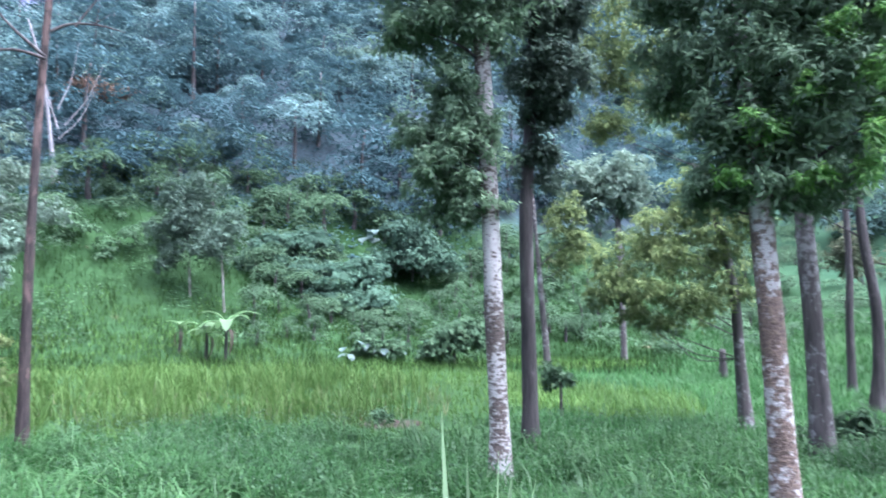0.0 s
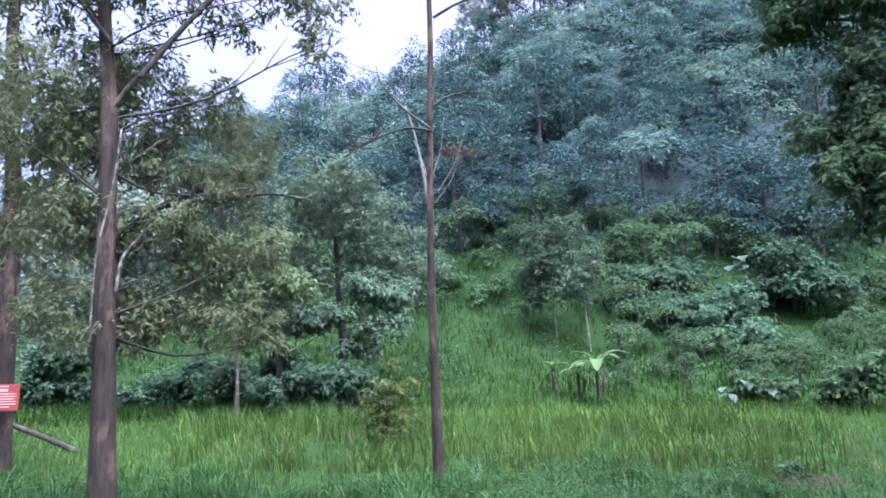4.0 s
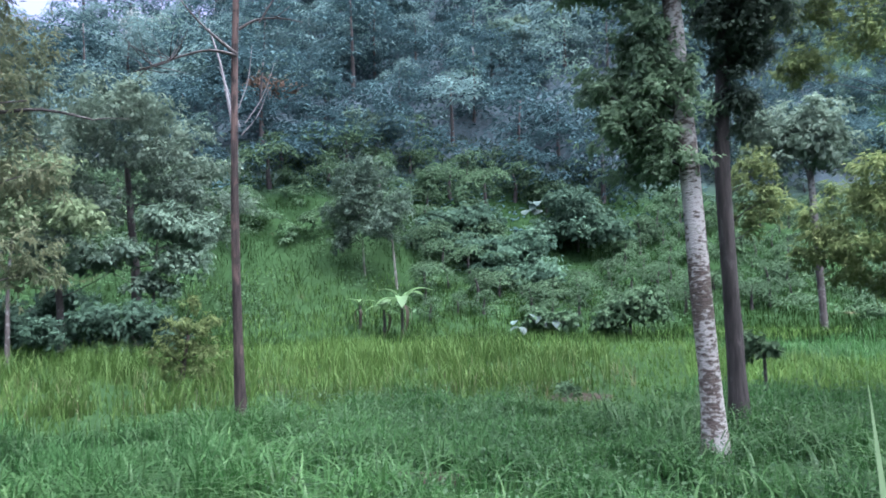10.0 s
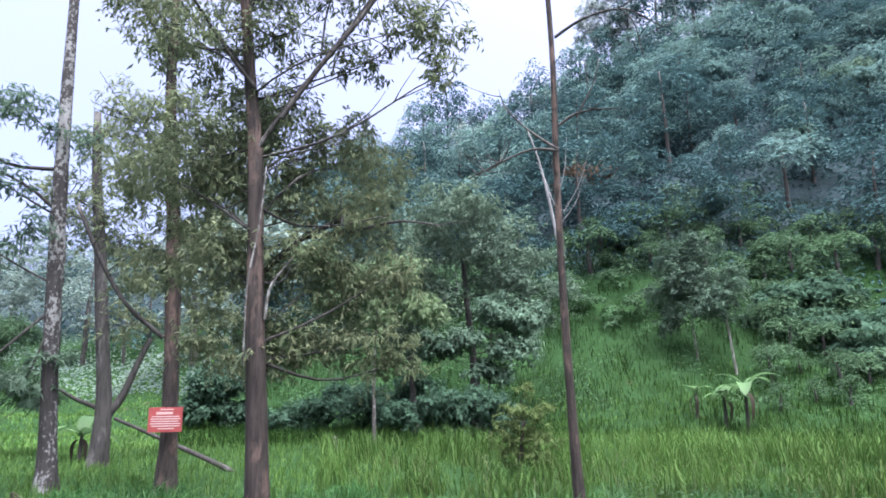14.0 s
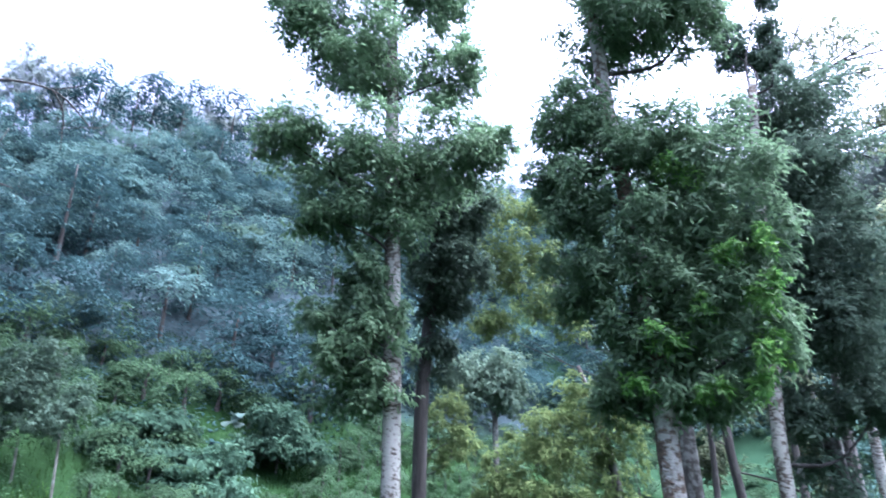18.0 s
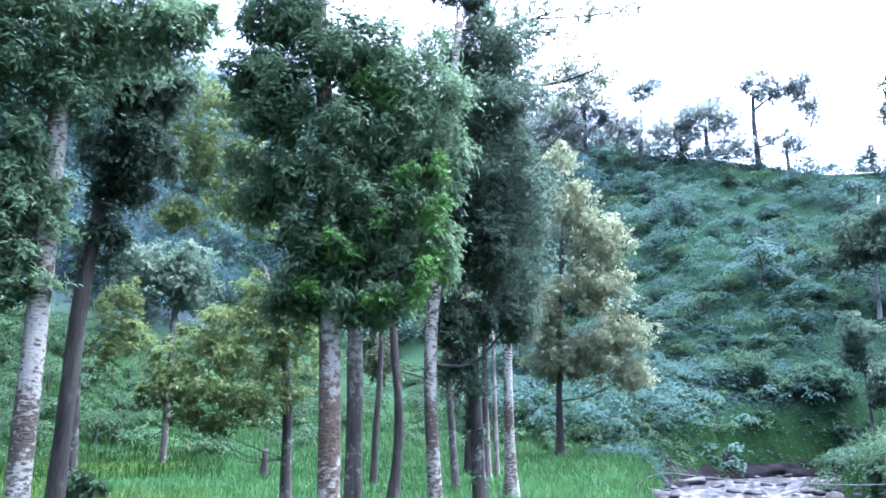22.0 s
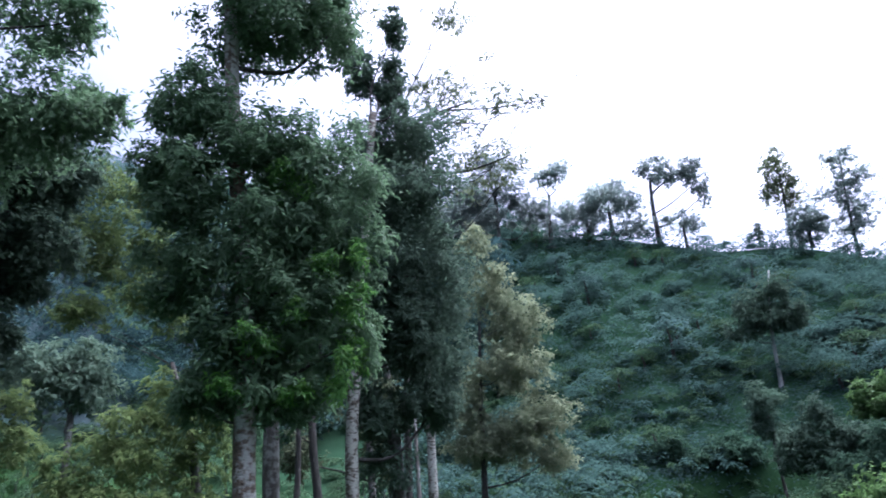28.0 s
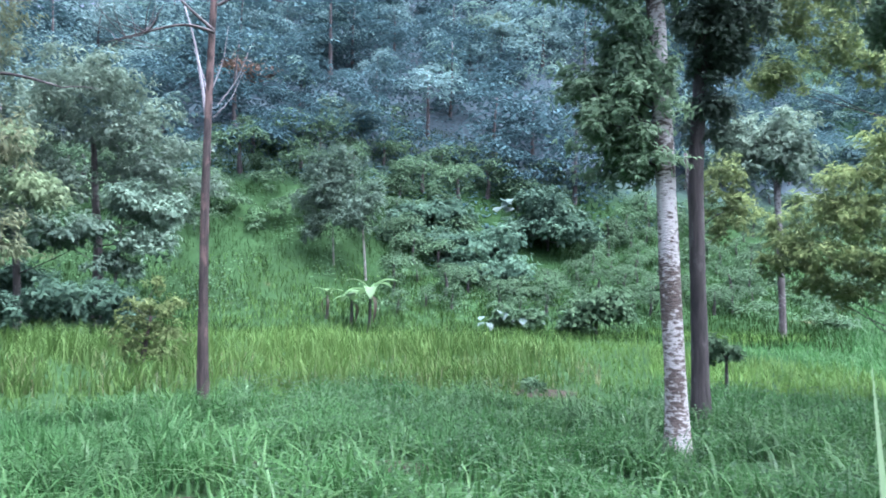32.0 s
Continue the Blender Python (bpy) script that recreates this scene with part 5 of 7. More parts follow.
def canopy(name, az0, az1, u0, u1, gap, rx, rz, lobes, per_lobe, leaf_len, material, label, seed, share=1.0, far=26, bank_side=False, shore=1.2):
    """Many joined crowns that close a wooded slope, as one mass."""
    rng = np.random.default_rng(seed)
    az = rng.uniform(az0, az1, 9000)
    u = rng.uniform(u0, u1, 9000)
    rm, r1, r0 = np.interp(az, AZ, RM), np.interp(az, AZ, R1), np.interp(az, AZ, R0)
    r = np.where(u >= 0, rm + (r1 - rm) * u, rm + (rm - r0) * u)
    taken, blobs = {}, []
    for a, d in zip(az, r):
        x, y = polar(a, d)
        if 0 <= u0 < 0.2 and d < np.interp(a, AZ, RM) + 2.5 + 3.0 * waves(x * 1.1, y * 0.6):
            continue
        if d < far or line_dist(x, y, RIVER) < RIVER_HALF + shore or math.hypot(x - 31, y + 3) < 5.5:
            continue
        if bank_side and x < np.interp(y, [p[1] for p in RIVER[:7]], [p[0] for p in RIVER[:7]]):
            continue
        if any(math.hypot(x - a, y - b) < c for a, b, c in CLEAR):
            continue
        key = (int(x / gap), int(y / gap))
        if key in taken:
            continue
        taken[key] = 1
        if rng.uniform() > share:
            continue
        s = rng.uniform(0.6, 1.3)
        blobs.append((x, y, ground_z(x, y) - 0.3, rx * s, rz * s * rng.uniform(0.8, 1.25)))
    P, O = tier_points(rng, blobs, lobes, per_lobe)
    ob = new(name, leaf_cloud(name, P, O, leaf_len, leaf_len * 0.5, material, rng, 0.3, 0.25))
    tagged(ob, label, "woodland", kind="stuff")


# Upper crowns take the paler leaf colours in place of haze.
canopy("woodland_canopy", -24, 58, 0.0, 0.8, 3.3, 2.9, 4.4, 11, 52, 0.34, M_LEAF_FOREST_HAZE, "continuous forest canopy on the hill, green blued for haze", 211, 0.95)
canopy("woodland_canopy", -24, 58, 0.3, 1.03, 4.4, 3.2, 5.0, 12, 46, 0.4, M_LEAF_FOREST_HAZE2, "haze-paled crowns closing the upper part of the forest", 212, 0.85)
canopy("woodland_canopy", -24, 58, 0.0, 0.9, 7.0, 2.4, 6.0, 11, 52, 0.33, M_LEAF_CREST_HAZE, "pale green crowns rising out of the forest canopy", 221, 0.42)
canopy("wood_edge", 6, 46, -0.34, 0.1, 2.0, 1.5, 2.3, 8, 42, 0.25, M_LEAF_GREEN, "dark leafy growth along the lower edge of the wood", 222, 0.85)
canopy("wood_edge", -22, 12, -0.62, 0.1, 2.3, 1.4, 1.6, 8, 42, 0.24, M_LEAF_GREEN, "broad-leaved growth spilling down from the wood", 223, 0.38)
canopy("hill_thicket", -112, -38, -0.9, 0.98, 2.5, 2.0, 1.7, 6, 30, 0.38, M_LEAF_HILL_HAZE, "low green thickets on the far bank hill, tinted teal for haze", 213, 0.95, 48, False, 0.6)
canopy("hill_thicket", -112, -38, -1.0, 0.75, 5.6, 2.8, 3.6, 11, 44, 0.36, M_LEAF_SCRUB_HAZE, "leafy bushes scattered on the far bank hill", 214, 0.6, 46)
canopy("far_wood", -48, -20, -0.1, 1.03, 5.6, 4.2, 5.5, 11, 52, 0.55, M_LEAF_SCRUB_HAZE, "distant wooded slope at the head of the valley, blued for haze", 218, 0.9)
canopy("bank_thicket", -70, -40, -2.2, -0.02, 2.0, 1.2, 1.4, 7, 30, 0.22, M_LEAF_GREEN, "leafy growth above the cut bank of the river", 215, 0.85, 44, False, 0.2)
canopy("bank_thicket", -114, -64, -2.45, -0.6, 1.7, 1.25, 1.1, 7, 34, 0.21, M_LEAF_GREEN, "dense leafy thicket along the far river bank", 216, 0.92, 17, True)
canopy("bank_thicket", -114, -64, -2.3, -0.5, 3.8, 1.5, 1.6, 9, 44, 0.22, M_LEAF_SHRUB, "paler bushes mixed into the bank thicket", 217, 0.6, 17, True)
canopy("grove_thicket", -54, -12, -0.95, 0.3, 2.9, 1.2, 1.2, 8, 34, 0.24, M_LEAF_GREEN, "leafy shrubs on the slope behind the grove", 220, 0.9, 37)
canopy("ridge_thicket", -92, -44, 0.965, 1.01, 3.2, 1.9, 2.4, 9, 34, 0.36, M_LEAF_HILL_HAZE, "low bushes along the crest of the far hill", 219, 0.8)
carpet("hillside_undergrowth", -30, 62, -0.02, 1.05, 26000, 0.42, M_LEAF_FOREST_HAZE, "dense dark undergrowth covering the wooded hill", 201, 0.3)
carpet("slope_weeds", -28, 60, -0.95, 0.1, 26000, 0.19, M_LEAF_GREEN, "leafy weeds among the grass of the slope", 205, 0.35, 30, False, True)
carpet("bank_undergrowth", -112, -62, -2.6, -0.8, 46000, 0.19, M_LEAF_GREEN, "tangled green weeds along the far river bank", 204, 0.5, 17, True)
carpet("far_bank_scrub", -115, -47, -1.2, 1.02, 92000, 0.36, M_LEAF_SCRUB_HAZE, "low green scrub and creepers covering the far bank hill", 202, 0.9)
carpet("valley_undergrowth", 58, 115, -0.6, 1.0, 26000, 0.42, M_LEAF_VALLEY_HAZE, "haze-paled green scrub on the far valley side", 203, 0.8)

# ---- grass ----
def blades(name, x, y, height, width, material, label, rng, lean=0.35, segs=3, category="grass"):
    n = len(x)
    z = ground_height(x, y) - 0.02
    a = rng.uniform(0, 2 * np.pi, n)
    d = np.stack([np.cos(a), np.sin(a), np.zeros(n)], 1)
    s = np.stack([-np.sin(a), np.cos(a), np.zeros(n)], 1)
    h = height * rng.uniform(0.55, 1.25, n)
    w = width * rng.uniform(0.7, 1.3, n)
    k = lean * rng.uniform(0.2, 1.6, n)
    base = np.stack([x, y, z], 1)
    rows = []
    for q in range(segs + 1):
        t = q / segs
        c = base + d * (h * k * t * t)[:, None] + np.array([0, 0, 1.0]) * (h * (t - 0.45 * np.minimum(k, 1.4) * t * t * t))[:, None]
        ww = (w * (1 - t) ** 0.7 * 0.5 + 0.0008)[:, None]
        rows += [c - s * ww, c + s * ww]
    v = np.stack(rows, 1).reshape(-1, 3)
    m = 2 * (segs + 1)
    b = (np.arange(n) * m)[:, None]
    quads = np.concatenate([np.stack([b + 2 * q, b + 2 * q + 1, b + 2 * q + 3, b + 2 * q + 2], -1) for q in range(segs)], 1).reshape(-1, 4)
    ob = new(name, mesh_quads(name, v, quads, material))
    return tagged(ob, label, category, kind="stuff")


def field(rng, n, az0, az1, r0, r1, clump=0.0, power=0.5, long_grass=False):
    az = np.radians(rng.uniform(az0, az1, n))
    r = (r0 ** (1 / power) + (r1 ** (1 / power) - r0 ** (1 / power)) * rng.uniform(0, 1, n)) ** power
    x, y = -r * np.sin(az), r * np.cos(az)
    keep = (line_dist(x, y, TRACK[:8]) > 0.62 + 0.12 * np.sin(x * 2.3) + rng.normal(0, 0.1, n)) & (line_dist(x, y, RUT) > 0.2 + 0.1 * np.sin(x * 3.1) + rng.normal(0, 0.06, n)) & (line_dist(x, y, TRAIL) > 0.3 + rng.normal(0, 0.06, n))
    keep &= line_dist(x, y, RIVER) > RIVER_HALF + 0.6
    for dx, dy, dr in DIRT:
        keep &= ((x - dx) / dr) ** 2 + ((y - dy) / (0.75 * dr)) ** 2 > 0.8 + rng.normal(0, 0.3, n)
    if long_grass:
        keep &= (x > -3) | (y > np.interp(-x, [-p[0] for p in TRACK[2:]], [p[1] for p in TRACK[2:]]))
    if clump:
        f = np.sin(x * 1.7 + 2 * np.sin(y * 0.9)) * np.cos(y * 1.9 + 1.5 * np.sin(x * 1.1)) + 0.5 * np.sin(x * 4.1) * np.sin(y * 3.7)
        keep &= f + rng.uniform(-1, 1, n) * 0.8 > clump
    return x[keep], y[keep]


GR = np.random.default_rng(77)
GR2 = np.random.default_rng(78)
x, y = field(GR, 100000, -75, 80, 1.6, 15.5, -0.3, 0.62, True)
k = np.hypot(x, y) < 14.2 + 1.3 * np.sin(x * 0.9 + 1.2 * np.sin(y * 1.3)) + GR.normal(0, 0.3, len(x))
x, y = x[k], y[k]
blades("lush_grass", x, y, 0.36 + 0.2 * np.sin(x * 1.7 + 2 * np.sin(y * 0.9)) * np.cos(y * 1.9 + 1.5 * np.sin(x * 1.1)), 0.029, M_GRASS, "knee-high lush bluish-green grass", GR, 0.6, 2)
x, y = field(GR, 40000, -80, -4, 13.0, 31, -0.7)
k = (np.hypot(x, y) > 16) & (x < 8) & (waves(x * 1.6, y * 1.6) > 0.1)
blades("lime_grass", x[k], y[k], 0.45, 0.034, M_GRASS_DRY, "bright yellow-green grass behind the grove", GR, 0.6, 2)
x, y = x[~k], y[~k]
blades("grove_grass", x, y, 0.34, 0.03, M_GRASS, "deep green grass under the grove", GR, 0.6, 2)
x, y = field(GR, 42000, -7, 95, 13.0, 31, -0.7)
x2, y2 = field(GR, 9000, 0, 50, 28, 35, -0.2)
x, y = np.r_[x, x2], np.r_[y, y2]
blades("meadow_grass", x, y, 0.3, 0.03, M_GRASS_DRY, "soft yellow-green meadow grass", GR, 0.5, 2)
x, y = field(GR, 17000, 2, 52, 14.8, 24, 0.3)
blades("reed_grass", x, y, 0.9 + 0.25 * waves(x * 2.0, y * 2.0), 0.034, M_GRASS_DRY, "tall yellow-green clumps of reedy grass", GR, 0.5, 3)
x, y = field(GR, 3500, 0, 50, 14.8, 20, 0.45)
blades("withered_grass", x, y, 0.5, 0.02, M_GRASS_BROWN, "brownish withered tufts in the meadow", GR, 0.6, 2)
x, y = field(GR, 16000, 60, 92, 28, 75, -1.0)
blades("far_meadow_grass", x, y, 0.3, 0.09, M_GRASS_DRY, "sunny yellow-green grass far along the track", GR, 0.5, 2)
x, y = field(GR2, 26000, -66, -16, 27, 50, -0.9)
blades("grove_slope_grass", x, y, 0.5, 0.045, M_GRASS, "green grass running up the slope behind the grove", GR2, 0.6, 2)
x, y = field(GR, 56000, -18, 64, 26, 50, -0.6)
blades("slope_grass", x, y, 0.55, 0.032, M_GRASS_SLOPE_SHADED, "long green grass on the steep slope", GR, 0.6, 2)
x, y = field(GR, 5500, -62, -42, 6.0, 12.5, -0.3)
blades("river_grass", x, y, 0.85, 0.022, M_GRASS, "tall arching grass along the river bank", GR, 1.2, 5)
x, y = field(GR, 34000, -62, 74, 1.5, 13.5, 0.05, 0.62, True)
blades("coarse_grass", x, y, 0.6 + 0.15 * waves(x * 3, y * 3), 0.032, M_GRASS_COARSE, "coarse arching grass blades with pale tips", GR, 1.3, 4)
x, y = field(GR, 34000, 56, 130, 2.0, 13, -3.0, 0.6)
blades("trodden_grass", x, y, 0.11, 0.02, M_GRASS_SHORT, "short thick grass round the wheel ruts", GR, 0.7, 2)
x, y = field(GR, 32000, 58, 125, 2.0, 42, -3.0, 0.66)
x3, y3 = field(GR2, 9000, 118, 292, 0.3, 9, -3.0, 0.6)
x4, y4 = field(GR2, 5000, -80, 120, 0.3, 2.1, -3.0, 0.5)
x, y = np.r_[x, x3, x4], np.r_[y, y3, y4]
blades("short_grass", x, y, 0.14, 0.024, M_GRASS_SHORT, "short trodden grass beside the track", GR, 0.6, 2)
x, y = field(GR, 26000, -62, 30, 3.0, 15, -0.4)
wz = ground_height(x, y) + GR.uniform(0.12, 0.44, len(x))
weeds = new("broadleaf_weeds", leaf_cloud("broadleaf_weeds", np.stack([x, y, wz], 1), np.tile([0.0, 0.0, 0.35], (len(x), 1)), 0.06, 0.034, M_LEAF_GREEN, GR, 0.0))
tagged(weeds, "small broad-leaved weeds mixed into the grass", "weeds", kind="stuff")

# ---- bushes and trees of the river bank ----
def shrub(name, tr, bl, leaf, label, leaf_len, leaf_wid, per_m2, seed, group="", category="bush", bark=M_BARK_GREY, droop=0.35, shell=0.6):
    return tree(name, tr, bl, bark, leaf, label, leaf_len, leaf_wid, per_m2, seed, droop, True, category, group, shell, 7)


shrub("lime_tree_bush", [(46.7, 11.86, 2.76, 0.133), (46.69, 11.9, 4.638, 0.115), (46.72, 11.76, 6.545, 0.077)], [(46.23, 13.55, 7.01, 1.17, 0.98), (46.83, 11.32, 7.49, 1.94, 0.97), (47.23, 9.56, 7.01, 1.53, 0.96), (46.62, 12.14, 6.18, 2.32, 0.85), (47.05, 10.38, 5.72, 1.53, 0.76)], M_LEAF_BRIGHT, "flat-topped bush of bright lime-green foliage by the river", 0.32, 0.14, 50, 301, shell=1.0)
shrub("lime_tree_bush", [(34.76, 10.02, -0.765, 0.112), (34.78, 9.931, 0.591, 0.085)], [(34.64, 10.43, 1.15, 1.28, 0.86), (35.02, 9.08, 1.4, 1.13, 0.79), (34.45, 11.02, 0.05, 1.14, 0.71), (35.06, 8.92, 0.04, 1.4, 0.7)], M_LEAF_BRIGHT, "bright yellow-green bush overhanging the river bank", 0.28, 0.13, 55, 302, shell=0.9)
shrub("fuzzy_bush", [(43.35, 18.55, 4.783, 0.097), (43.38, 18.48, 6.71, 0.078)], [(43.39, 18.45, 7.49, 1.1, 1.1), (43.29, 18.68, 5.94, 0.97, 0.97)], M_LEAF_YOUNG, "rounded soft grey-green bush", 0.26, 0.1, 70, 303)
shrub("fuzzy_bush", [(41.37, 15.45, 2.778, 0.107), (41.47, 15.18, 4.887, 0.09)], [(41.55, 14.96, 5.96, 0.9, 1.09), (41.21, 15.87, 4.55, 1.44, 1.44), (41.82, 14.2, 4.5, 1.25, 1.25), (40.93, 16.56, 3.86, 1.26, 1.08), (42.14, 13.23, 4.12, 1.07, 1.07), (41.56, 14.92, 3.47, 1.43, 0.89)], M_LEAF_YOUNG, "wide soft grey-green thicket on the bank", 0.28, 0.1, 60, 304)
shrub("bank_bush", [(35, 12.5, -1.388, 0.087), (35.03, 12.42, 0.013, 0.073)], [(34.84, 12.94, 0.59, 1.48, 1.18), (34.39, 14.07, -0.25, 1.18, 1.03), (35.21, 11.91, -0.55, 1.46, 1.02), (35.05, 12.35, 1.44, 1.19, 0.74)], M_LEAF_GREEN, "dark leafy bush at the water's edge", 0.28, 0.13, 60, 305)
shrub("bank_bush", [(35.35, 7.705, -1.023, 0.083), (35.39, 7.526, 1.111, 0.07)], [(35.29, 7.98, 1.94, 1.41, 0.99), (35.6, 6.49, 1.1, 1.38, 1.11), (35.32, 7.85, 0.31, 1.53, 0.97), (35.76, 5.6, 2.43, 1.24, 0.97), (35.47, 7.17, -0.76, 1.37, 0.82)], M_LEAF_GREEN, "dense green bush above the river", 0.28, 0.13, 60, 306)
shrub("bank_bush", [(32.84, 4.833, -1.706, 0.073), (32.86, 4.692, -0.296, 0.062)], [(32.79, 5.15, -0.3, 1.49, 0.87), (33, 3.62, -0.75, 1.21, 0.85), (32.91, 4.34, 0.9, 1.24, 0.87), (32.69, 5.72, -1.49, 1.24, 0.74), (33.06, 3.05, 0.42, 1.09, 0.85)], M_LEAF_GREEN, "sprawling green bush below the hut", 0.26, 0.12, 60, 307)
shrub("bank_bush", [(41.76, 6.049, 1.594, 0.096), (41.8, 5.799, 4.108, 0.081)], [(41.77, 5.97, 5.41, 1.3, 1.3), (41.65, 6.73, 3.82, 1.46, 1.14), (41.88, 5.21, 4.08, 1.45, 1.29), (41.79, 5.84, 6.71, 0.98, 0.66)], M_LEAF_SHRUB, "tall bluish bush behind the bank", 0.3, 0.13, 60, 308)
shrub("needle_tree", [(38.18, 1.503, 0.087, 0.273), (38.19, 1.356, 2.083, 0.248), (38.19, 1.344, 4.831, 0.211), (38.19, 1.314, 8.268, 0.129)], [(38.03, 3.58, 9.41, 1.79, 1.34), (38.17, 1.69, 9.5, 1.75, 1.31), (38.17, 1.71, 7.14, 2.3, 1.58), (38.03, 3.66, 6.13, 2.04, 1.46), (38.2, 0.94, 5.09, 1.96, 1.4), (37.88, 4.89, 7.41, 1.34, 1.19), (38.21, -0.36, 7.51, 1.68, 1.68), (38.1, 2.87, 3.79, 1.99, 1.14), (38.2, 0.69, 3.14, 1.38, 1.1), (38.21, -0.48, 4.72, 1.37, 1.37)], M_LEAF_NEEDLE, "dark feathery needle-leaved tree beside the hut", 0.36, 0.07, 26, 309, category="tree", bark=M_BARK_BROWN, shell=0.8)
shrub("needle_tree", [(44.13, 1.839, -0.035, 0.221), (44.14, 1.784, 3.33, 0.195), (44.15, 1.364, 7.18, 0.133)], [(44.09, 2.73, 10.11, 2.42, 1.73), (44.17, 0.56, 9.79, 2.37, 1.69), (43.95, 4.36, 8.22, 1.73, 1.38), (44.17, -0.83, 7.57, 1.96, 1.64), (44.11, 2.34, 6.96, 2.35, 1.34)], M_LEAF_NEEDLE, "dark feathery needle-leaved tree behind the bank", 0.36, 0.07, 22, 310, category="tree", bark=M_BARK_BROWN, shell=0.8)
shrub("needle_tree", [(40.14, -1.751, 1.834, 0.224), (40.13, -2.082, 4.557, 0.2), (40.09, -2.67, 8.555, 0.132)], [(40.16, 1.17, 8.53, 2.16, 1.54), (40.16, -1.24, 9.41, 2.42, 1.81), (40.06, -3.17, 9.68, 2.07, 1.77), (39.92, -4.63, 8.22, 1.71, 2), (40.17, 0.8, 6.04, 2.4, 1.5), (40.13, -1.93, 6.29, 2.33, 1.75), (40.02, -3.65, 4.94, 1.69, 1.69), (40.18, -0.08, 3.62, 2.62, 1.45), (40.08, 2.66, 5.04, 1.82, 1.52)], M_LEAF_NEEDLE, "broad dark mass of feathery needle foliage above the hut", 0.36, 0.07, 22, 361, category="tree", bark=M_BARK_BROWN, shell=0.8)
shrub("umbrella_tree", [(59.81, -6.697, 9.743, 0.297), (59.81, -6.724, 12.36, 0.259), (59.78, -6.956, 16.86, 0.221), (59.76, -7.176, 19.66, 0.157)], [(60.17, -1.2, 23.24, 1.93, 0.72), (60.07, -3.59, 22.11, 2.12, 0.85), (59.89, -5.97, 23.48, 2.09, 0.74), (59.57, -8.6, 24.42, 1.82, 0.73), (59.42, -9.59, 21.86, 1.78, 0.89), (59.82, -6.62, 20.79, 2.27, 0.82), (60.06, -3.91, 19.51, 2.77, 0.92), (59.64, -8.07, 18.47, 2.21, 0.88), (60.17, -0.63, 20.27, 2.14, 0.95), (59.98, -4.99, 16.84, 2.25, 0.9)], M_LEAF_FOREST_HAZE2, "tall tree with flat umbrella-like layers of leaves", 0.45, 0.18, 17, 311, category="tree", bark=M_BARK_PALE)
shrub("spire_conifer", [(62.05, 3.879, 17.59, 0.199), (62.09, 3.17, 21.71, 0.152), (62.12, 2.575, 25.44, 0.077)], [(62.11, 2.76, 24.37, 0.51, 1.03), (62.08, 3.31, 22.28, 1.02, 1.02), (62.1, 3.03, 20.6, 1.31, 1.01), (62.04, 3.99, 19.72, 1.41, 1.11), (62.11, 2.7, 18.95, 1.39, 1.1)], M_LEAF_DARK, "narrow dark conifer with a pointed top", 0.45, 0.1, 24, 312, category="tree")
shrub("lime_tree_bush", [(45.14, -2.013, 7.539, 0.132), (45.12, -2.419, 9.498, 0.1)], [(45.12, -2.33, 10.54, 1.18, 0.67), (45, -4.04, 8.89, 0.98, 0.65), (45.15, -1.52, 11.04, 0.85, 0.51), (45.1, -2.71, 9.45, 1.33, 0.66)], M_LEAF_BRIGHT, "sunlit yellow-green tree top above the hut", 0.32, 0.14, 55, 313)
shrub("white_stem_tree", [(66.09, 26.37, 8.605, 0.176), (66.13, 26.27, 10.96, 0.177), (66.17, 26.17, 14.55, 0.179), (66.32, 25.79, 18.22, 0.121), (66.66, 24.92, 22.57, 0.092)], [(65.93, 26.77, 18.89, 2.43, 2.12), (66.99, 24.01, 18.12, 2.11, 2.11), (66.35, 25.72, 17.29, 2.71, 1.2), (65.19, 28.5, 17.11, 1.57, 1.33), (66.62, 25.01, 20.68, 1.82, 1.22)], M_LEAF_YOUNG, "tree with a thin bare white stem on the far hillside", 0.5, 0.2, 10, 314, shell=1.1, category="tree", bark=M_STEM_WHITE)
shrub("bigleaf_bush", [(77.2, 21.65, 11.78, 0.163), (77.27, 21.38, 15.74, 0.132)], [(76.84, 22.88, 16.51, 2.99, 1.99), (77.68, 19.85, 15.64, 2.95, 1.97), (77.15, 21.82, 13.77, 3.94, 1.97), (76.4, 24.28, 13.9, 2.65, 1.65), (77.94, 18.82, 12.94, 2.59, 1.62)], M_LEAF_HILL_HAZE, "large-leaved thicket on the far hillside, blued for haze", 0.8, 0.4, 20, 315)

shrub("bank_bush", [(40.57, 11.52, 1.683, 0.1), (40.6, 11.43, 2.987, 0.084)], [(40.21, 12.7, 2.69, 1.68, 1.01), (40.85, 10.52, 2.64, 1.66, 1.16), (39.77, 14, 2.05, 1.52, 0.84), (41.17, 9.2, 3.58, 1.49, 1.16), (40.62, 11.36, 3.98, 1.52, 1.01)], M_LEAF_SHRUB, "soft bluish-green thicket along the far bank", 0.3, 0.13, 50, 316)
shrub("bank_bush", [(40.01, 3.953, 0.42, 0.089), (40.02, 3.826, 1.571, 0.074)], [(39.93, 4.61, 1.88, 1.66, 1.05), (40.09, 3.02, 1.56, 1.48, 1.03), (39.83, 5.39, 2.49, 1.37, 0.91), (40.15, 2.1, 0.42, 1.3, 1.01), (40.06, 3.39, 3.02, 1.5, 0.9)], M_LEAF_SHRUB, "bluish-green thicket below the needle trees", 0.3, 0.13, 50, 317)
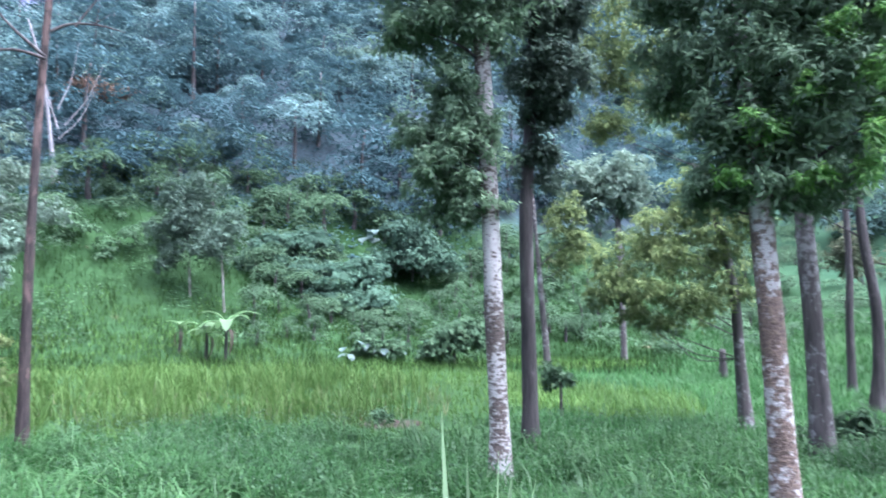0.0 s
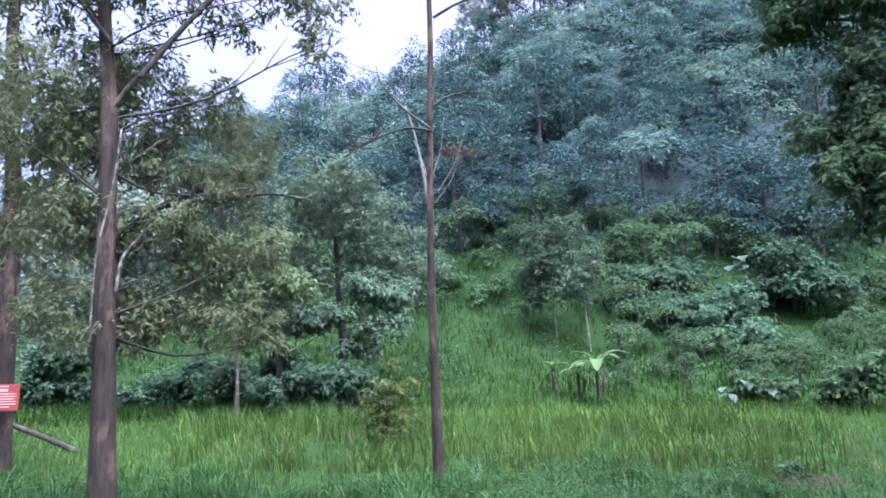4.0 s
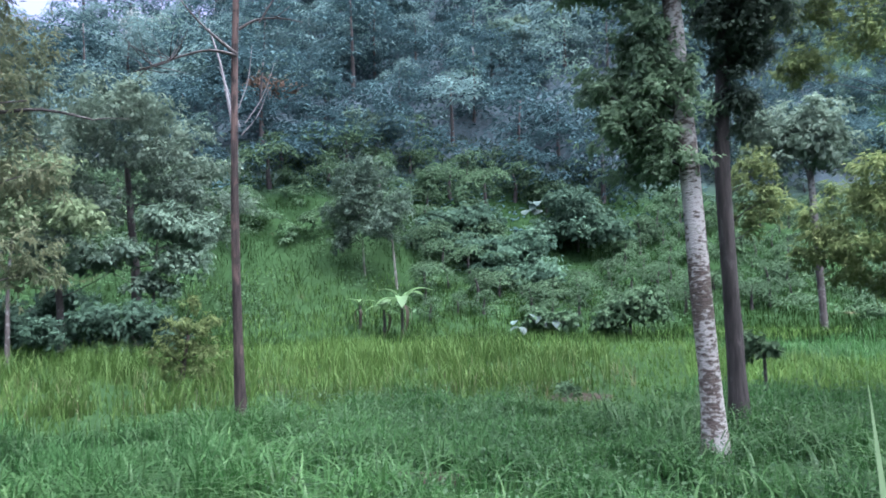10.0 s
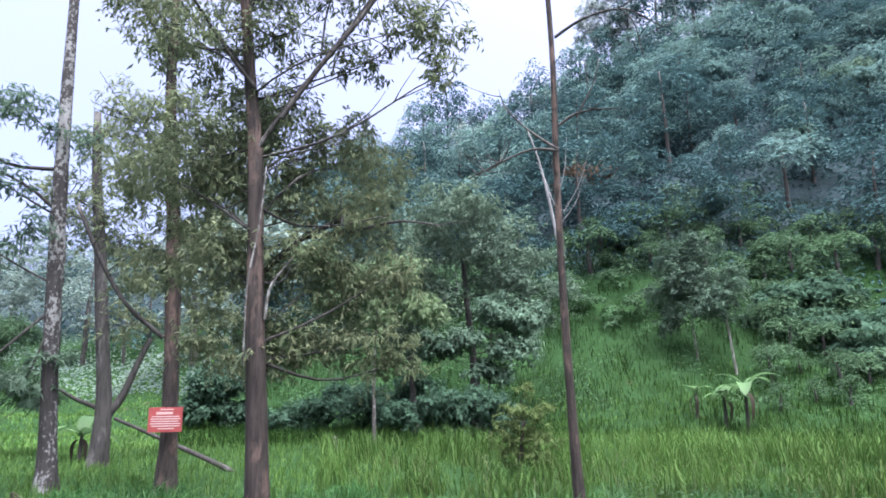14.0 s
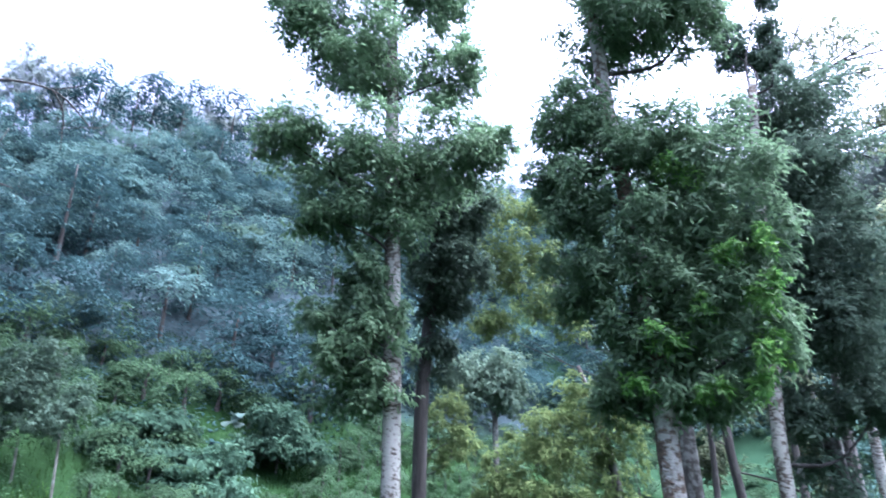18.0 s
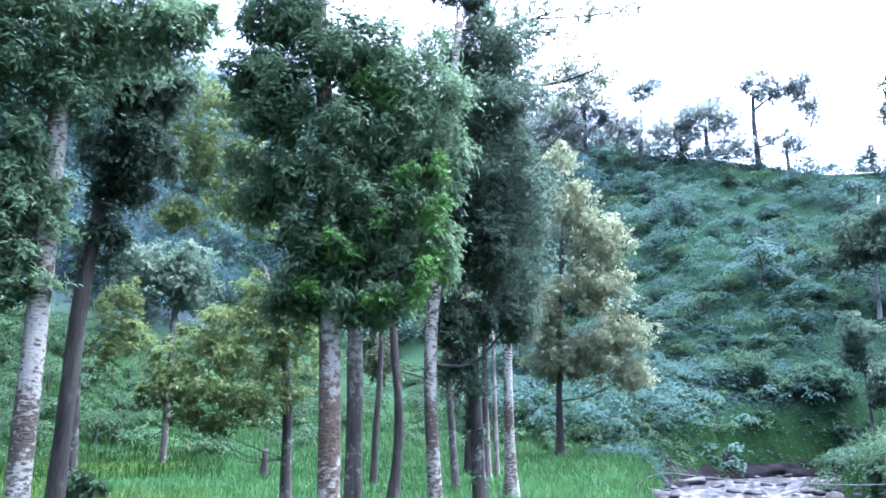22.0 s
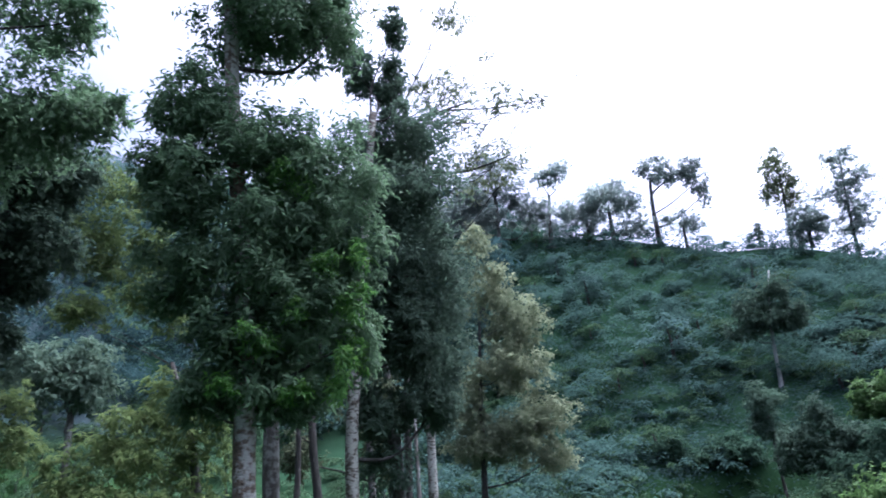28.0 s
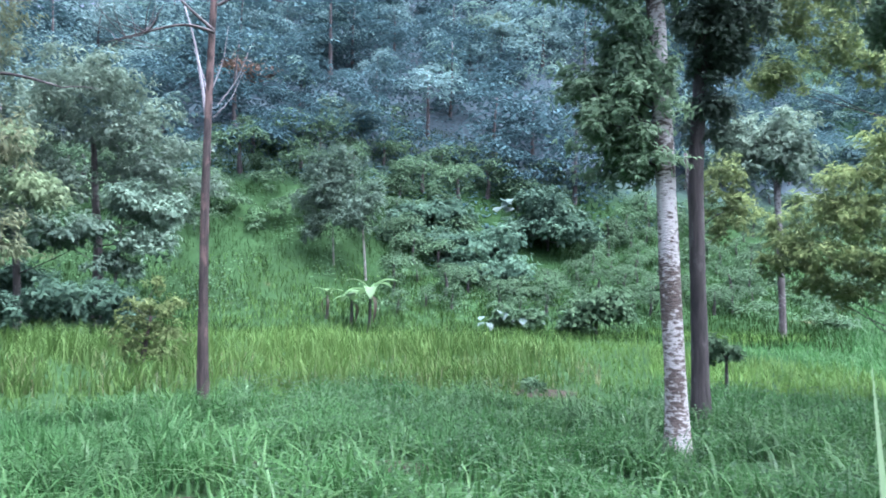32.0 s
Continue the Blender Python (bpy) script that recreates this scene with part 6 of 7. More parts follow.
shrub("bank_bush", [(53.62, 29.36, 1.87, 0.124), (53.64, 29.33, 3.331, 0.1)], [(52.66, 31.04, 6.23, 1.42, 1.01), (53.65, 29.3, 5.06, 1.51, 0.91), (54.72, 27.28, 5.76, 1.51, 1.21), (55.58, 25.49, 5.22, 1.2, 0.9), (51.46, 32.98, 3.4, 1.8, 1.1), (52.89, 30.65, 2.14, 1.69, 0.9), (54.11, 28.46, 2.83, 1.6, 1.2), (55.32, 26.05, 1.57, 1.78, 0.99), (50.5, 34.42, 1.24, 1.78, 0.99), (54.58, 27.55, 4.03, 1.1, 0.7)], M_LEAF_SHRUB, "hanging leafy plants at the foot of the far hill", 0.36, 0.14, 30, 318, droop=0.6, shell=1.0)
shrub("bank_bush", [(26.07, 7.732, 0.07, 0.072), (26.1, 7.659, 0.867, 0.062)], [(26.15, 7.48, 1.84, 1.3, 0.71), (25.9, 8.3, 1.18, 1.01, 0.71), (26.4, 6.58, 1.35, 1.07, 0.74), (26.17, 7.39, 0.66, 1.24, 0.7), (25.74, 8.75, 0.38, 0.84, 0.59)], M_LEAF_BRIGHT, "yellow-green mounded bush beside the river", 0.24, 0.11, 60, 381, shell=0.9)
shrub("bank_bush", [(25.96, 3.714, -0.039, 0.065), (25.97, 3.624, 0.682, 0.056)], [(25.97, 3.61, 2.16, 1.14, 0.69), (26.1, 2.57, 2.45, 0.94, 0.56), (25.82, 4.53, 1.62, 0.93, 0.69), (26.05, 3.05, 1.31, 1.12, 0.71), (26.15, 2.02, 1.74, 0.92, 0.74), (25.92, 3.96, 0.68, 1.14, 0.64)], M_LEAF_GREEN, "deep green mounded bush under the cable", 0.24, 0.11, 60, 382, shell=0.9)
shrub("bank_bush", [(23.68, 5.063, -0.589, 0.062), (23.69, 5.008, -0.081, 0.053)], [(23.66, 5.13, 0.26, 1, 0.61), (23.84, 4.23, 0.43, 0.85, 0.56), (23.49, 5.84, -0.26, 0.9, 0.54), (23.78, 4.57, -0.41, 1.05, 0.53)], M_LEAF_GREEN, "low dark green bush near the boulders", 0.22, 0.1, 65, 383, shell=0.9)
shrub("bank_bush", [(23.12, 2.249, -0.736, 0.056), (23.12, 2.186, -0.277, 0.048)], [(23.1, 2.38, 0.34, 0.97, 0.55), (23.18, 1.53, 0.5, 0.86, 0.57), (23.04, 2.9, -0.29, 0.82, 0.49), (23.19, 1.37, -0.33, 0.79, 0.53)], M_LEAF_OLIVE, "low tangled bush at the water's edge", 0.22, 0.1, 65, 384, shell=0.9)

FORK = tree("bare_forked_tree", [(33.17, -0.831, 1.865, 0.075), (33.17, -0.953, 2.646, 0.068), (33.16, -1.034, 3.443, 0.06), (33.16, -1.076, 4.256, 0.048), (33.17, -0.954, 5.345, 0.02)], [], M_DEADWOOD, M_LEAF_DARK, "small bare whitish tree forked in two beside the hut", 0.1, 0.04, 10, 371)
limb_from(FORK, [(33.16, -1.073, 4.139, 0.042), (33.15, -1.36, 4.698, 0.034), (33.14, -1.555, 5.222, 0.014)], M_DEADWOOD, 372)

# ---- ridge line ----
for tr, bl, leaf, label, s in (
        ([(95.29, 51.12, 42.83, 0.383), (95.34, 51.03, 48.17, 0.339), (95.52, 50.7, 52.35, 0.244)], [(96.17, 49.45, 54.21, 2.94, 1.76), (98.31, 45.07, 53.66, 2.15, 1.56), (98.67, 44.29, 50.46, 1.94, 2.42), (97.46, 46.88, 52.18, 2.44, 1.17), (95.26, 51.17, 55.01, 1.47, 1.47), (98.83, 43.93, 47.84, 0.96, 1.93)], M_LEAF_RIDGE_HAZE, "crooked wide-topped tree standing on the ridge", 321),
        ([(90.08, 56.1, 44.36, 0.331), (90.09, 56.08, 47.9, 0.285)], [(90.1, 56.07, 48.93, 4.58, 2.67), (88.55, 58.47, 48.9, 2.38, 2.09), (91.58, 53.64, 48.4, 2.1, 2.38), (90.1, 56.07, 50.99, 3.35, 1.44)], M_LEAF_RIDGE_HAZE, "dense rounded tree on the ridge", 322),
        ([(82.76, 63.15, 40.44, 0.365), (82.87, 63.01, 46.32, 0.324), (83.22, 62.55, 51.35, 0.234)], [(83.64, 61.99, 54.96, 2.83, 1.41), (84.74, 60.48, 56.59, 1.71, 0.95), (82.51, 63.48, 55.38, 1.41, 0.94)], M_LEAF_RIDGE_HAZE, "lopsided tree with flat top on the ridge", 323),
        ([(74.36, 66.99, 46.94, 0.308), (74.55, 66.78, 51.77, 0.267)], [(69.5, 71.8, 47.5, 4.2, 3.2), (72.4, 69.0, 47.0, 4.2, 3.0), (78.2, 62.6, 46.2, 3.6, 2.4), (73.06, 68.4, 52.52, 3.11, 2.67), (75.34, 65.89, 55.81, 2.25, 2.25), (76.01, 65.12, 50.99, 2.68, 3.13), (73.53, 67.89, 57.51, 1.8, 1.8), (71.32, 70.2, 50.32, 2.64, 2.64), (76.89, 64.08, 49.16, 1.34, 2.68)], M_LEAF_RIDGE_HAZE, "tall bushy group rising on the ridge", 324),
        ([(96.22, 47.13, 41.52, 0.237), (96.24, 47.09, 43.02, 0.19)], [(96.04, 47.5, 43.75, 2.38, 1.52), (97.06, 45.39, 42.94, 1.42, 1.14)], M_LEAF_RIDGE_HAZE, "low dark bush on the ridge", 325),
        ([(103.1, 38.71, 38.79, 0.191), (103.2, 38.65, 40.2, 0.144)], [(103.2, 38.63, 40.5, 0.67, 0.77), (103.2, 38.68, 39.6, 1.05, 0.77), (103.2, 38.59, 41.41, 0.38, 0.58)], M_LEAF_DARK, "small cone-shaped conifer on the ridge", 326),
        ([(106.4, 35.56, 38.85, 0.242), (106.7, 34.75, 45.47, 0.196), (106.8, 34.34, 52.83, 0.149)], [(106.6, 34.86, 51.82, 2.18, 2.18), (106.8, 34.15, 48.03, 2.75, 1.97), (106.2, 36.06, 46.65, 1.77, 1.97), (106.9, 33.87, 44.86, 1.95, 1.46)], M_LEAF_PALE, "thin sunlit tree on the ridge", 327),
        ([(105.3, 32.35, 36.67, 0.283), (105.4, 32.13, 40.44, 0.237)], [(105.4, 32.1, 40.93, 2.85, 2.38), (105.1, 33.1, 39.03, 2.85, 1.9), (105.9, 30.42, 39.26, 1.89, 2.08)], M_LEAF_RIDGE_HAZE, "dark rounded bush on the ridge", 328),
        ([(108.7, 27.68, 35.6, 0.236), (108.9, 27.01, 42.55, 0.192), (109.1, 26.23, 49.65, 0.145)], [(109, 26.72, 49.2, 2.42, 1.75), (109.2, 25.59, 45.94, 2.88, 1.73), (108.6, 28.02, 43.69, 2.41, 1.73), (109.2, 25.48, 41.34, 2.67, 1.71), (108.9, 27.03, 38.51, 2.85, 1.43)], M_LEAF_RIDGE_HAZE, "tall airy tree in tiers on the ridge", 329),
        ([(112.4, 20.31, 33.85, 0.188), (112.5, 19.76, 40.22, 0.142)], [(112.4, 20.03, 42.28, 1.72, 1.43), (112.5, 19.41, 39.17, 1.89, 1.42), (112.2, 20.94, 36.88, 1.89, 1.14)], M_LEAF_RIDGE_HAZE, "slim airy tree on the ridge", 330),
        ([(112.9, 17.09, 32.78, 0.232), (113, 16.45, 37.77, 0.187)], [(113.1, 15.77, 43.14, 1.89, 1.42), (113.1, 15.79, 40.14, 2.44, 1.69), (112.9, 16.93, 37.34, 2.34, 1.69), (113.2, 15.39, 35.17, 2.32, 1.39)], M_LEAF_RIDGE_HAZE, "airy tree at the end of the ridge", 331),
        ([(88.03, 59.26, 45.33, 0.236), (88.03, 59.26, 46.85, 0.237)], [(86.4, 61.59, 49.33, 2.85, 1.9), (88.03, 59.26, 46.34, 2.84, 1.7), (85.31, 63.09, 46.22, 2.83, 2.36), (92.03, 52.86, 44.33, 2.84, 1.42)], M_LEAF_RIDGE_HAZE, "low bushes joined along the ridge", 332),
        ([(-43.28, 88.07, 50.08, 0.357), (-43.95, 87.74, 56.12, 0.274)], [(-45.45, 86.97, 62.24, 3.26, 2.05), (-46.52, 86.4, 57.66, 3.19, 2.74), (-42.87, 88.27, 57.41, 3.68, 2.76), (-40.92, 89.2, 62.69, 2.07, 1.88)], M_LEAF_RIDGE_HAZE, "feathery bamboo-like clump against the sky", 333),
        ([(-36.12, 91.25, 52.26, 0.228), (-35.48, 91.5, 59.78, 0.188)], [(-35.22, 91.6, 62.02, 2.08, 1.33), (-36.29, 91.18, 59.12, 1.69, 1.5), (-33.99, 92.06, 63.32, 1.14, 0.76)], M_LEAF_RIDGE_HAZE, "thin leaning tree against the sky", 334),
        ([(-27.52, 94.2, 53.21, 0.277), (-27.89, 94.09, 59.59, 0.236)], [(-28.04, 94.05, 62.34, 2.86, 1.72), (-29.68, 93.54, 59.42, 2.83, 1.89), (-25.64, 94.73, 60.33, 2.66, 1.9), (-28.56, 93.89, 55.75, 3.26, 1.68)], M_LEAF_RIDGE_HAZE, "tall open tree on the wooded crest", 335),
        ([(-20.56, 96.98, 54.19, 0.281), (-20.77, 96.94, 60.68, 0.24)], [(-21.8, 96.71, 63.43, 2.9, 1.74), (-18.93, 97.32, 62.42, 2.41, 1.74), (-20.73, 96.95, 59.58, 3.34, 1.91), (-16.08, 97.83, 61.92, 1.92, 1.44), (-23.43, 96.33, 57.25, 3.31, 1.89)], M_LEAF_RIDGE_HAZE, "broad open tree on the wooded crest", 336),
        ([(-51.37, 81.25, 42.44, 0.207), (-51.87, 80.93, 46.03, 0.168)], [(-52.79, 80.33, 45.33, 2.09, 1.17), (-50.94, 81.52, 46.75, 2.12, 1.18), (-53.74, 79.7, 42.76, 2.47, 1.23)], M_LEAF_RIDGE_HAZE, "low tree on the wooded crest", 337),
        ([(-57.08, 72.31, 35.3, 0.224), (-57.59, 71.9, 38.45, 0.189)], [(-58.82, 70.89, 39.3, 2.26, 1.06), (-56.65, 72.64, 39.58, 2.29, 1.07), (-57.46, 72, 37.65, 3.02, 1.13), (-60.49, 69.47, 36.67, 2.21, 1.18)], M_LEAF_RIDGE_HAZE, "low spreading tree on the wooded crest", 338)):
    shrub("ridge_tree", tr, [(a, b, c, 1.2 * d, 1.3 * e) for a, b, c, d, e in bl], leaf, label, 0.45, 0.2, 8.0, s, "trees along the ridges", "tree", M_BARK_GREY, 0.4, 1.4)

# ---- shrubs on the slopes and meadow ----
shrub("slope_shrub", [(-17.49, 45.37, 13.14, 0.103), (-17.56, 45.34, 14.84, 0.083)], [(-17.78, 45.25, 15.47, 1.66, 0.66), (-16.61, 45.7, 14.89, 1.04, 0.5), (-18.69, 44.89, 14.77, 1.03, 0.49)], M_LEAF_YOUNG, "light green shrub standing out of the dark wood", 0.4, 0.18, 40, 341)
shrub("slope_shrub", [(-11.47, 64.11, 25.62, 0.144), (-11.47, 64.11, 28.09, 0.116)], [(-12.04, 64, 28.4, 2.92, 0.52), (-9.74, 64.39, 29.02, 2.34, 0.47), (-13.75, 63.66, 27.77, 1.74, 0.47), (-13.18, 63.78, 26.84, 1.45, 0.58)], M_LEAF_YOUNG, "pale flowering creeper spread over the treetops", 0.5, 0.2, 30, 342)
shrub("slope_shrub", [(-26.75, 47.05, 17.13, 0.111), (-26.88, 46.97, 18.99, 0.09)], [(-26.93, 46.94, 19.7, 2.03, 0.41), (-25.6, 47.68, 19.54, 1.14, 0.36), (-28.18, 46.2, 19.28, 0.89, 0.36)], M_LEAF_RUST, "rusty orange leafy branches behind the bare tree", 0.4, 0.15, 18, 343)
shrub("slope_shrub", [(-10.02, 37.82, 4.777, 0.08), (-10.06, 37.81, 6.377, 0.065)], [(-10.38, 37.72, 6.52, 1.84, 0.8), (-9.11, 38.05, 5.56, 1.82, 0.8), (-11.29, 37.46, 5.54, 1.61, 0.68), (-8.49, 38.19, 6.87, 1.44, 0.69), (-11.72, 36.52, 5.14, 1.3, 0.55), (-9.62, 36.52, 5.14, 1.3, 0.55), (-7.82, 36.52, 5.14, 1.3, 0.55)], M_LEAF_SHRUB, "leafy shrub at the lower edge of the wood", 0.34, 0.18, 40, 344)
shrub("slope_shrub", [(-6.236, 36.6, 3.438, 0.076), (-6.234, 36.6, 4.634, 0.061)], [(-6.54, 36.54, 4.74, 1.91, 0.75), (-5.33, 36.74, 3.83, 1.71, 0.64), (-7.44, 36.37, 4.13, 1.52, 0.64), (-5.01, 36.78, 5.35, 1.15, 0.54), (-7.98, 35.34, 3.43, 1.3, 0.55), (-5.88, 35.34, 3.43, 1.3, 0.55), (-4.08, 35.34, 3.43, 1.3, 0.55)], M_LEAF_SHRUB, "leafy shrub spilling down the grass slope", 0.32, 0.18, 22, 345, shell=1.0)
shrub("slope_shrub", [(-2.874, 41.02, 5.601, 0.084), (-2.828, 41.02, 7.292, 0.068)], [(-3.14, 41, 7.83, 1.72, 0.72), (-2.15, 41.07, 6.78, 1.7, 0.71), (-3.51, 40.97, 6.46, 1.49, 0.59), (-4.83, 39.8, 6.06, 1.3, 0.55), (-2.73, 39.8, 6.06, 1.3, 0.55), (-0.93, 39.8, 6.06, 1.3, 0.55)], M_LEAF_SHRUB, "broad-leaved shrub beside the giant-leaved plant", 0.34, 0.2, 24, 346, shell=1.0)
shrub("meadow_bush", [(-0.107, 28.62, 0.509, 0.067), (-0.072, 28.62, 1.265, 0.056)], [(-0.51, 28.62, 1.37, 0.91, 0.63), (0.61, 28.61, 1.59, 0.9, 0.63), (0.06, 28.62, 1.81, 0.91, 0.5), (-0.98, 28.61, 0.93, 0.68, 0.45)], M_LEAF_GREEN, "rounded dark green bush at the foot of the slope", 0.27, 0.16, 38, 347, shell=1.0)
shrub("meadow_bush", [(-3.644, 29.9, 0.421, 0.048), (-3.636, 29.9, 0.996, 0.036)], [(-3.87, 29.87, 1.11, 0.72, 0.48), (-2.92, 29.98, 1, 0.72, 0.48), (-4.35, 29.81, 0.76, 0.6, 0.34)], M_LEAF_GREEN, "low leafy plants at the foot of the slope", 0.26, 0.14, 60, 348)
shrub("yellow_shrub", [(-10.61, 14.36, -0.161, 0.07), (-10.52, 14.42, 0.56, 0.056), (-10.44, 14.48, 1.257, 0.035)], [(-10.38, 14.52, 1.4, 0.49, 0.39), (-10.73, 14.27, 0.98, 0.42, 0.35), (-10.06, 14.74, 0.97, 0.42, 0.39), (-10.53, 14.42, 0.49, 0.56, 0.35), (-10.2, 14.64, 0.28, 0.49, 0.31), (-10.82, 14.2, 1.55, 0.2, 0.2), (-10.4, 14.5, 1.95, 0.25, 0.3), (-10.0, 14.75, 1.6, 0.3, 0.28), (-10.95, 14.1, 0.9, 0.3, 0.5)], M_LEAF_YELLOW, "upright shrub with yellow-green leaf tips", 0.15, 0.05, 70, 349, bark=M_BARK_BROWN)
shrub("meadow_bush", [(7.108, 12.18, 0.04, 0.029), (7.102, 12.18, 0.268, 0.023)], [(7, 12.24, -0.02, 0.4, 0.26), (7.35, 12.04, 0.03, 0.35, 0.24), (7.19, 12.13, 0.25, 0.28, 0.2), (6.6, 12.3, -0.08, 0.3, 0.2)], M_LEAF_GREEN, "low dark shrub between the trunks", 0.18, 0.07, 120, 350)
shrub("meadow_bush", [(2.617, 15.84, 0.422, 0.038), (2.603, 15.84, 0.675, 0.032)], [(2.51, 15.85, 0.86, 0.36, 0.19), (2.82, 15.8, 0.74, 0.26, 0.15), (2.34, 15.88, 0.7, 0.25, 0.15)], M_LEAF_GREEN, "small umbrella-shaped shrub behind the dark trunk", 0.18, 0.08, 100, 351)
shrub("meadow_bush", [(-1.472, 14.94, -0.188, 0.027), (-1.479, 14.94, -0.083, 0.021)], [(-1.48, 14.93, -0.01, 0.19, 0.13), (-1.34, 14.95, -0.09, 0.15, 0.1)], M_LEAF_GREEN, "tiny dark bush in the meadow", 0.15, 0.07, 140, 352)
shrub("meadow_bush", [(3.427, 6.441, -0.27, 0.024), (3.423, 6.443, -0.143, 0.018)], [(3.34, 6.48, -0.15, 0.18, 0.18), (3.53, 6.39, -0.2, 0.18, 0.15), (3.42, 6.45, 0.03, 0.15, 0.12)], M_LEAF_GREEN, "leafy weeds round the foot of the white trunk", 0.1, 0.05, 300, 353)
shrub("understorey_tree", [(-18.75, 17.0, ground_z(-18.75, 17.0) - 0.1, 0.07), (-18.8, 16.95, 2.8, 0.055), (-18.7, 17.05, 5.2, 0.03)], [(-20.14, 15.39, 6.89, 1.0, 0.6), (-19.23, 16.51, 6.1, 1.1, 0.65), (-18.22, 17.62, 6.6, 1.05, 0.6), (-18.7, 17.11, 5.0, 1.0, 0.5), (-17.5, 18.3, 5.3, 0.95, 0.55), (-19.7, 15.9, 5.2, 0.9, 0.5)], M_LEAF_UNDER, "slender understorey tree with layered light green leaves at the wood's foot", 0.26, 0.1, 60, 391, category="tree")
shrub("understorey_tree", [(-17.0, 21.35, ground_z(-17.0, 21.35) - 0.1, 0.06), (-16.95, 21.4, 2.9, 0.05), (-16.9, 21.5, 4.6, 0.03)], [(-16.6, 21.7, 5.3, 1.2, 0.6), (-15.83, 22.28, 4.9, 1.1, 0.6), (-16.23, 21.99, 3.8, 1.1, 0.5), (-17.6, 20.91, 4.1, 1.05, 0.55), (-18.61, 20.02, 3.9, 0.9, 0.5), (-17.0, 21.4, 2.8, 0.9, 0.45)], M_LEAF_YOUNG, "small grey-green understorey tree with a spreading crown", 0.24, 0.1, 60, 392, category="tree")
shrub("foot_bush", [(-16.2, 18.6, ground_z(-16.2, 18.6) - 0.1, 0.06), (-16.2, 18.6, 1.3, 0.04)], [(-16.7, 18.2, 1.75, 0.95, 0.6), (-15.7, 19.1, 1.6, 1.0, 0.6), (-17.5, 17.4, 1.3, 0.8, 0.5), (-15.0, 19.8, 1.1, 0.8, 0.5), (-16.2, 18.6, 0.9, 1.0, 0.5)], M_LEAF_SHRUB, "dark leafy thicket under the small trees", 0.24, 0.1, 60, 393)
shrub("foot_bush", [(-24.72, 22.42, 0.191, 0.082), (-24.7, 22.44, 1.28, 0.069)], [(-25.41, 21.63, 1.86, 1.65, 0.83), (-24.14, 23.04, 1.26, 1.64, 0.82), (-26.63, 20.12, 1.36, 1.37, 0.69), (-22.98, 24.19, 0.94, 1.36, 0.68), (-27.44, 19.01, 0.86, 1.09, 0.55), (-23.53, 23.66, 2.6, 1.1, 0.69)], M_LEAF_SHRUB, "low thicket along the foot of the slope", 0.32, 0.15, 45, 354)
shrub("foot_bush", [(-31.33, 18.48, 0.861, 0.089), (-31.32, 18.5, 2.039, 0.074)], [(-31.75, 17.74, 2.65, 1.48, 0.89), (-31.18, 18.74, 1.44, 1.19, 0.59), (-32.04, 17.22, 1.49, 1.18, 0.59), (-30.53, 19.77, 3.79, 1.2, 0.9)], M_LEAF_SHRUB, "low thicket behind the notice tree", 0.32, 0.15, 45, 355)
shrub("soft_pine", [(-27.59, 6.515, 1.147, 0.083), (-27.57, 6.591, 2.181, 0.084), (-27.56, 6.665, 3.436, 0.063)], [(-27.56, 6.66, 3.65, 1.26, 0.46), (-27.21, 7.98, 2.58, 1.07, 0.47), (-27.75, 5.76, 3.23, 1.03, 0.41), (-27.37, 7.4, 4.29, 1.07, 0.43), (-27.04, 8.55, 2.13, 0.86, 0.39), (-27.82, 5.42, 2.62, 1.02, 0.37)], M_LEAF_GREEN, "young pine with soft hanging needle boughs by the track", 0.3, 0.04, 140, 356, category="tree", shell=0.9)


def leaf_blade(name, length, width, arch, material, n=9, fold=0.25, notch=False):
    """A long arching leaf along +x with a folded midrib."""
    v, f = [], []
    for k in range(n):
        t = k / (n - 1)
        w = width * (math.sin(math.pi * min(1, 0.12 + 0.88 * t)) ** 0.6 if not notch else math.sin(math.pi * (0.15 + 0.85 * t) ** 0.8)) * 0.5 + 0.004
        cx, cz = length * t * (1 - 0.25 * arch * t), length * (0.55 * t - arch * t * t)
        for s in (-1, 0, 1):
            v.append((cx, s * w, cz + (abs(s) * fold * w)))
    for k in range(n - 1):
        for s in range(2):
            a = k * 3 + s
            f.append((a, a + 1, a + 4, a + 3))
    return mesh_from(name, v, f, material, True)


M_BANANA = leaf_mat("banana_leaf", (0.04, 0.1, 0.03), (0.065, 0.135, 0.042), (0.09, 0.165, 0.058), 0.5, 0.15, 0.4)
M_ALOCASIA = leaf_mat("giant_leaf_pale", (0.036, 0.07, 0.052), (0.052, 0.094, 0.072), (0.074, 0.12, 0.096), 0.55, 0.15, 0.3)
M_DRYLEAF = leaf_mat("dry_leaf", (0.02, 0.016, 0.011), (0.032, 0.025, 0.017), (0.05, 0.04, 0.027), 0.8, 0.2, 0.3)


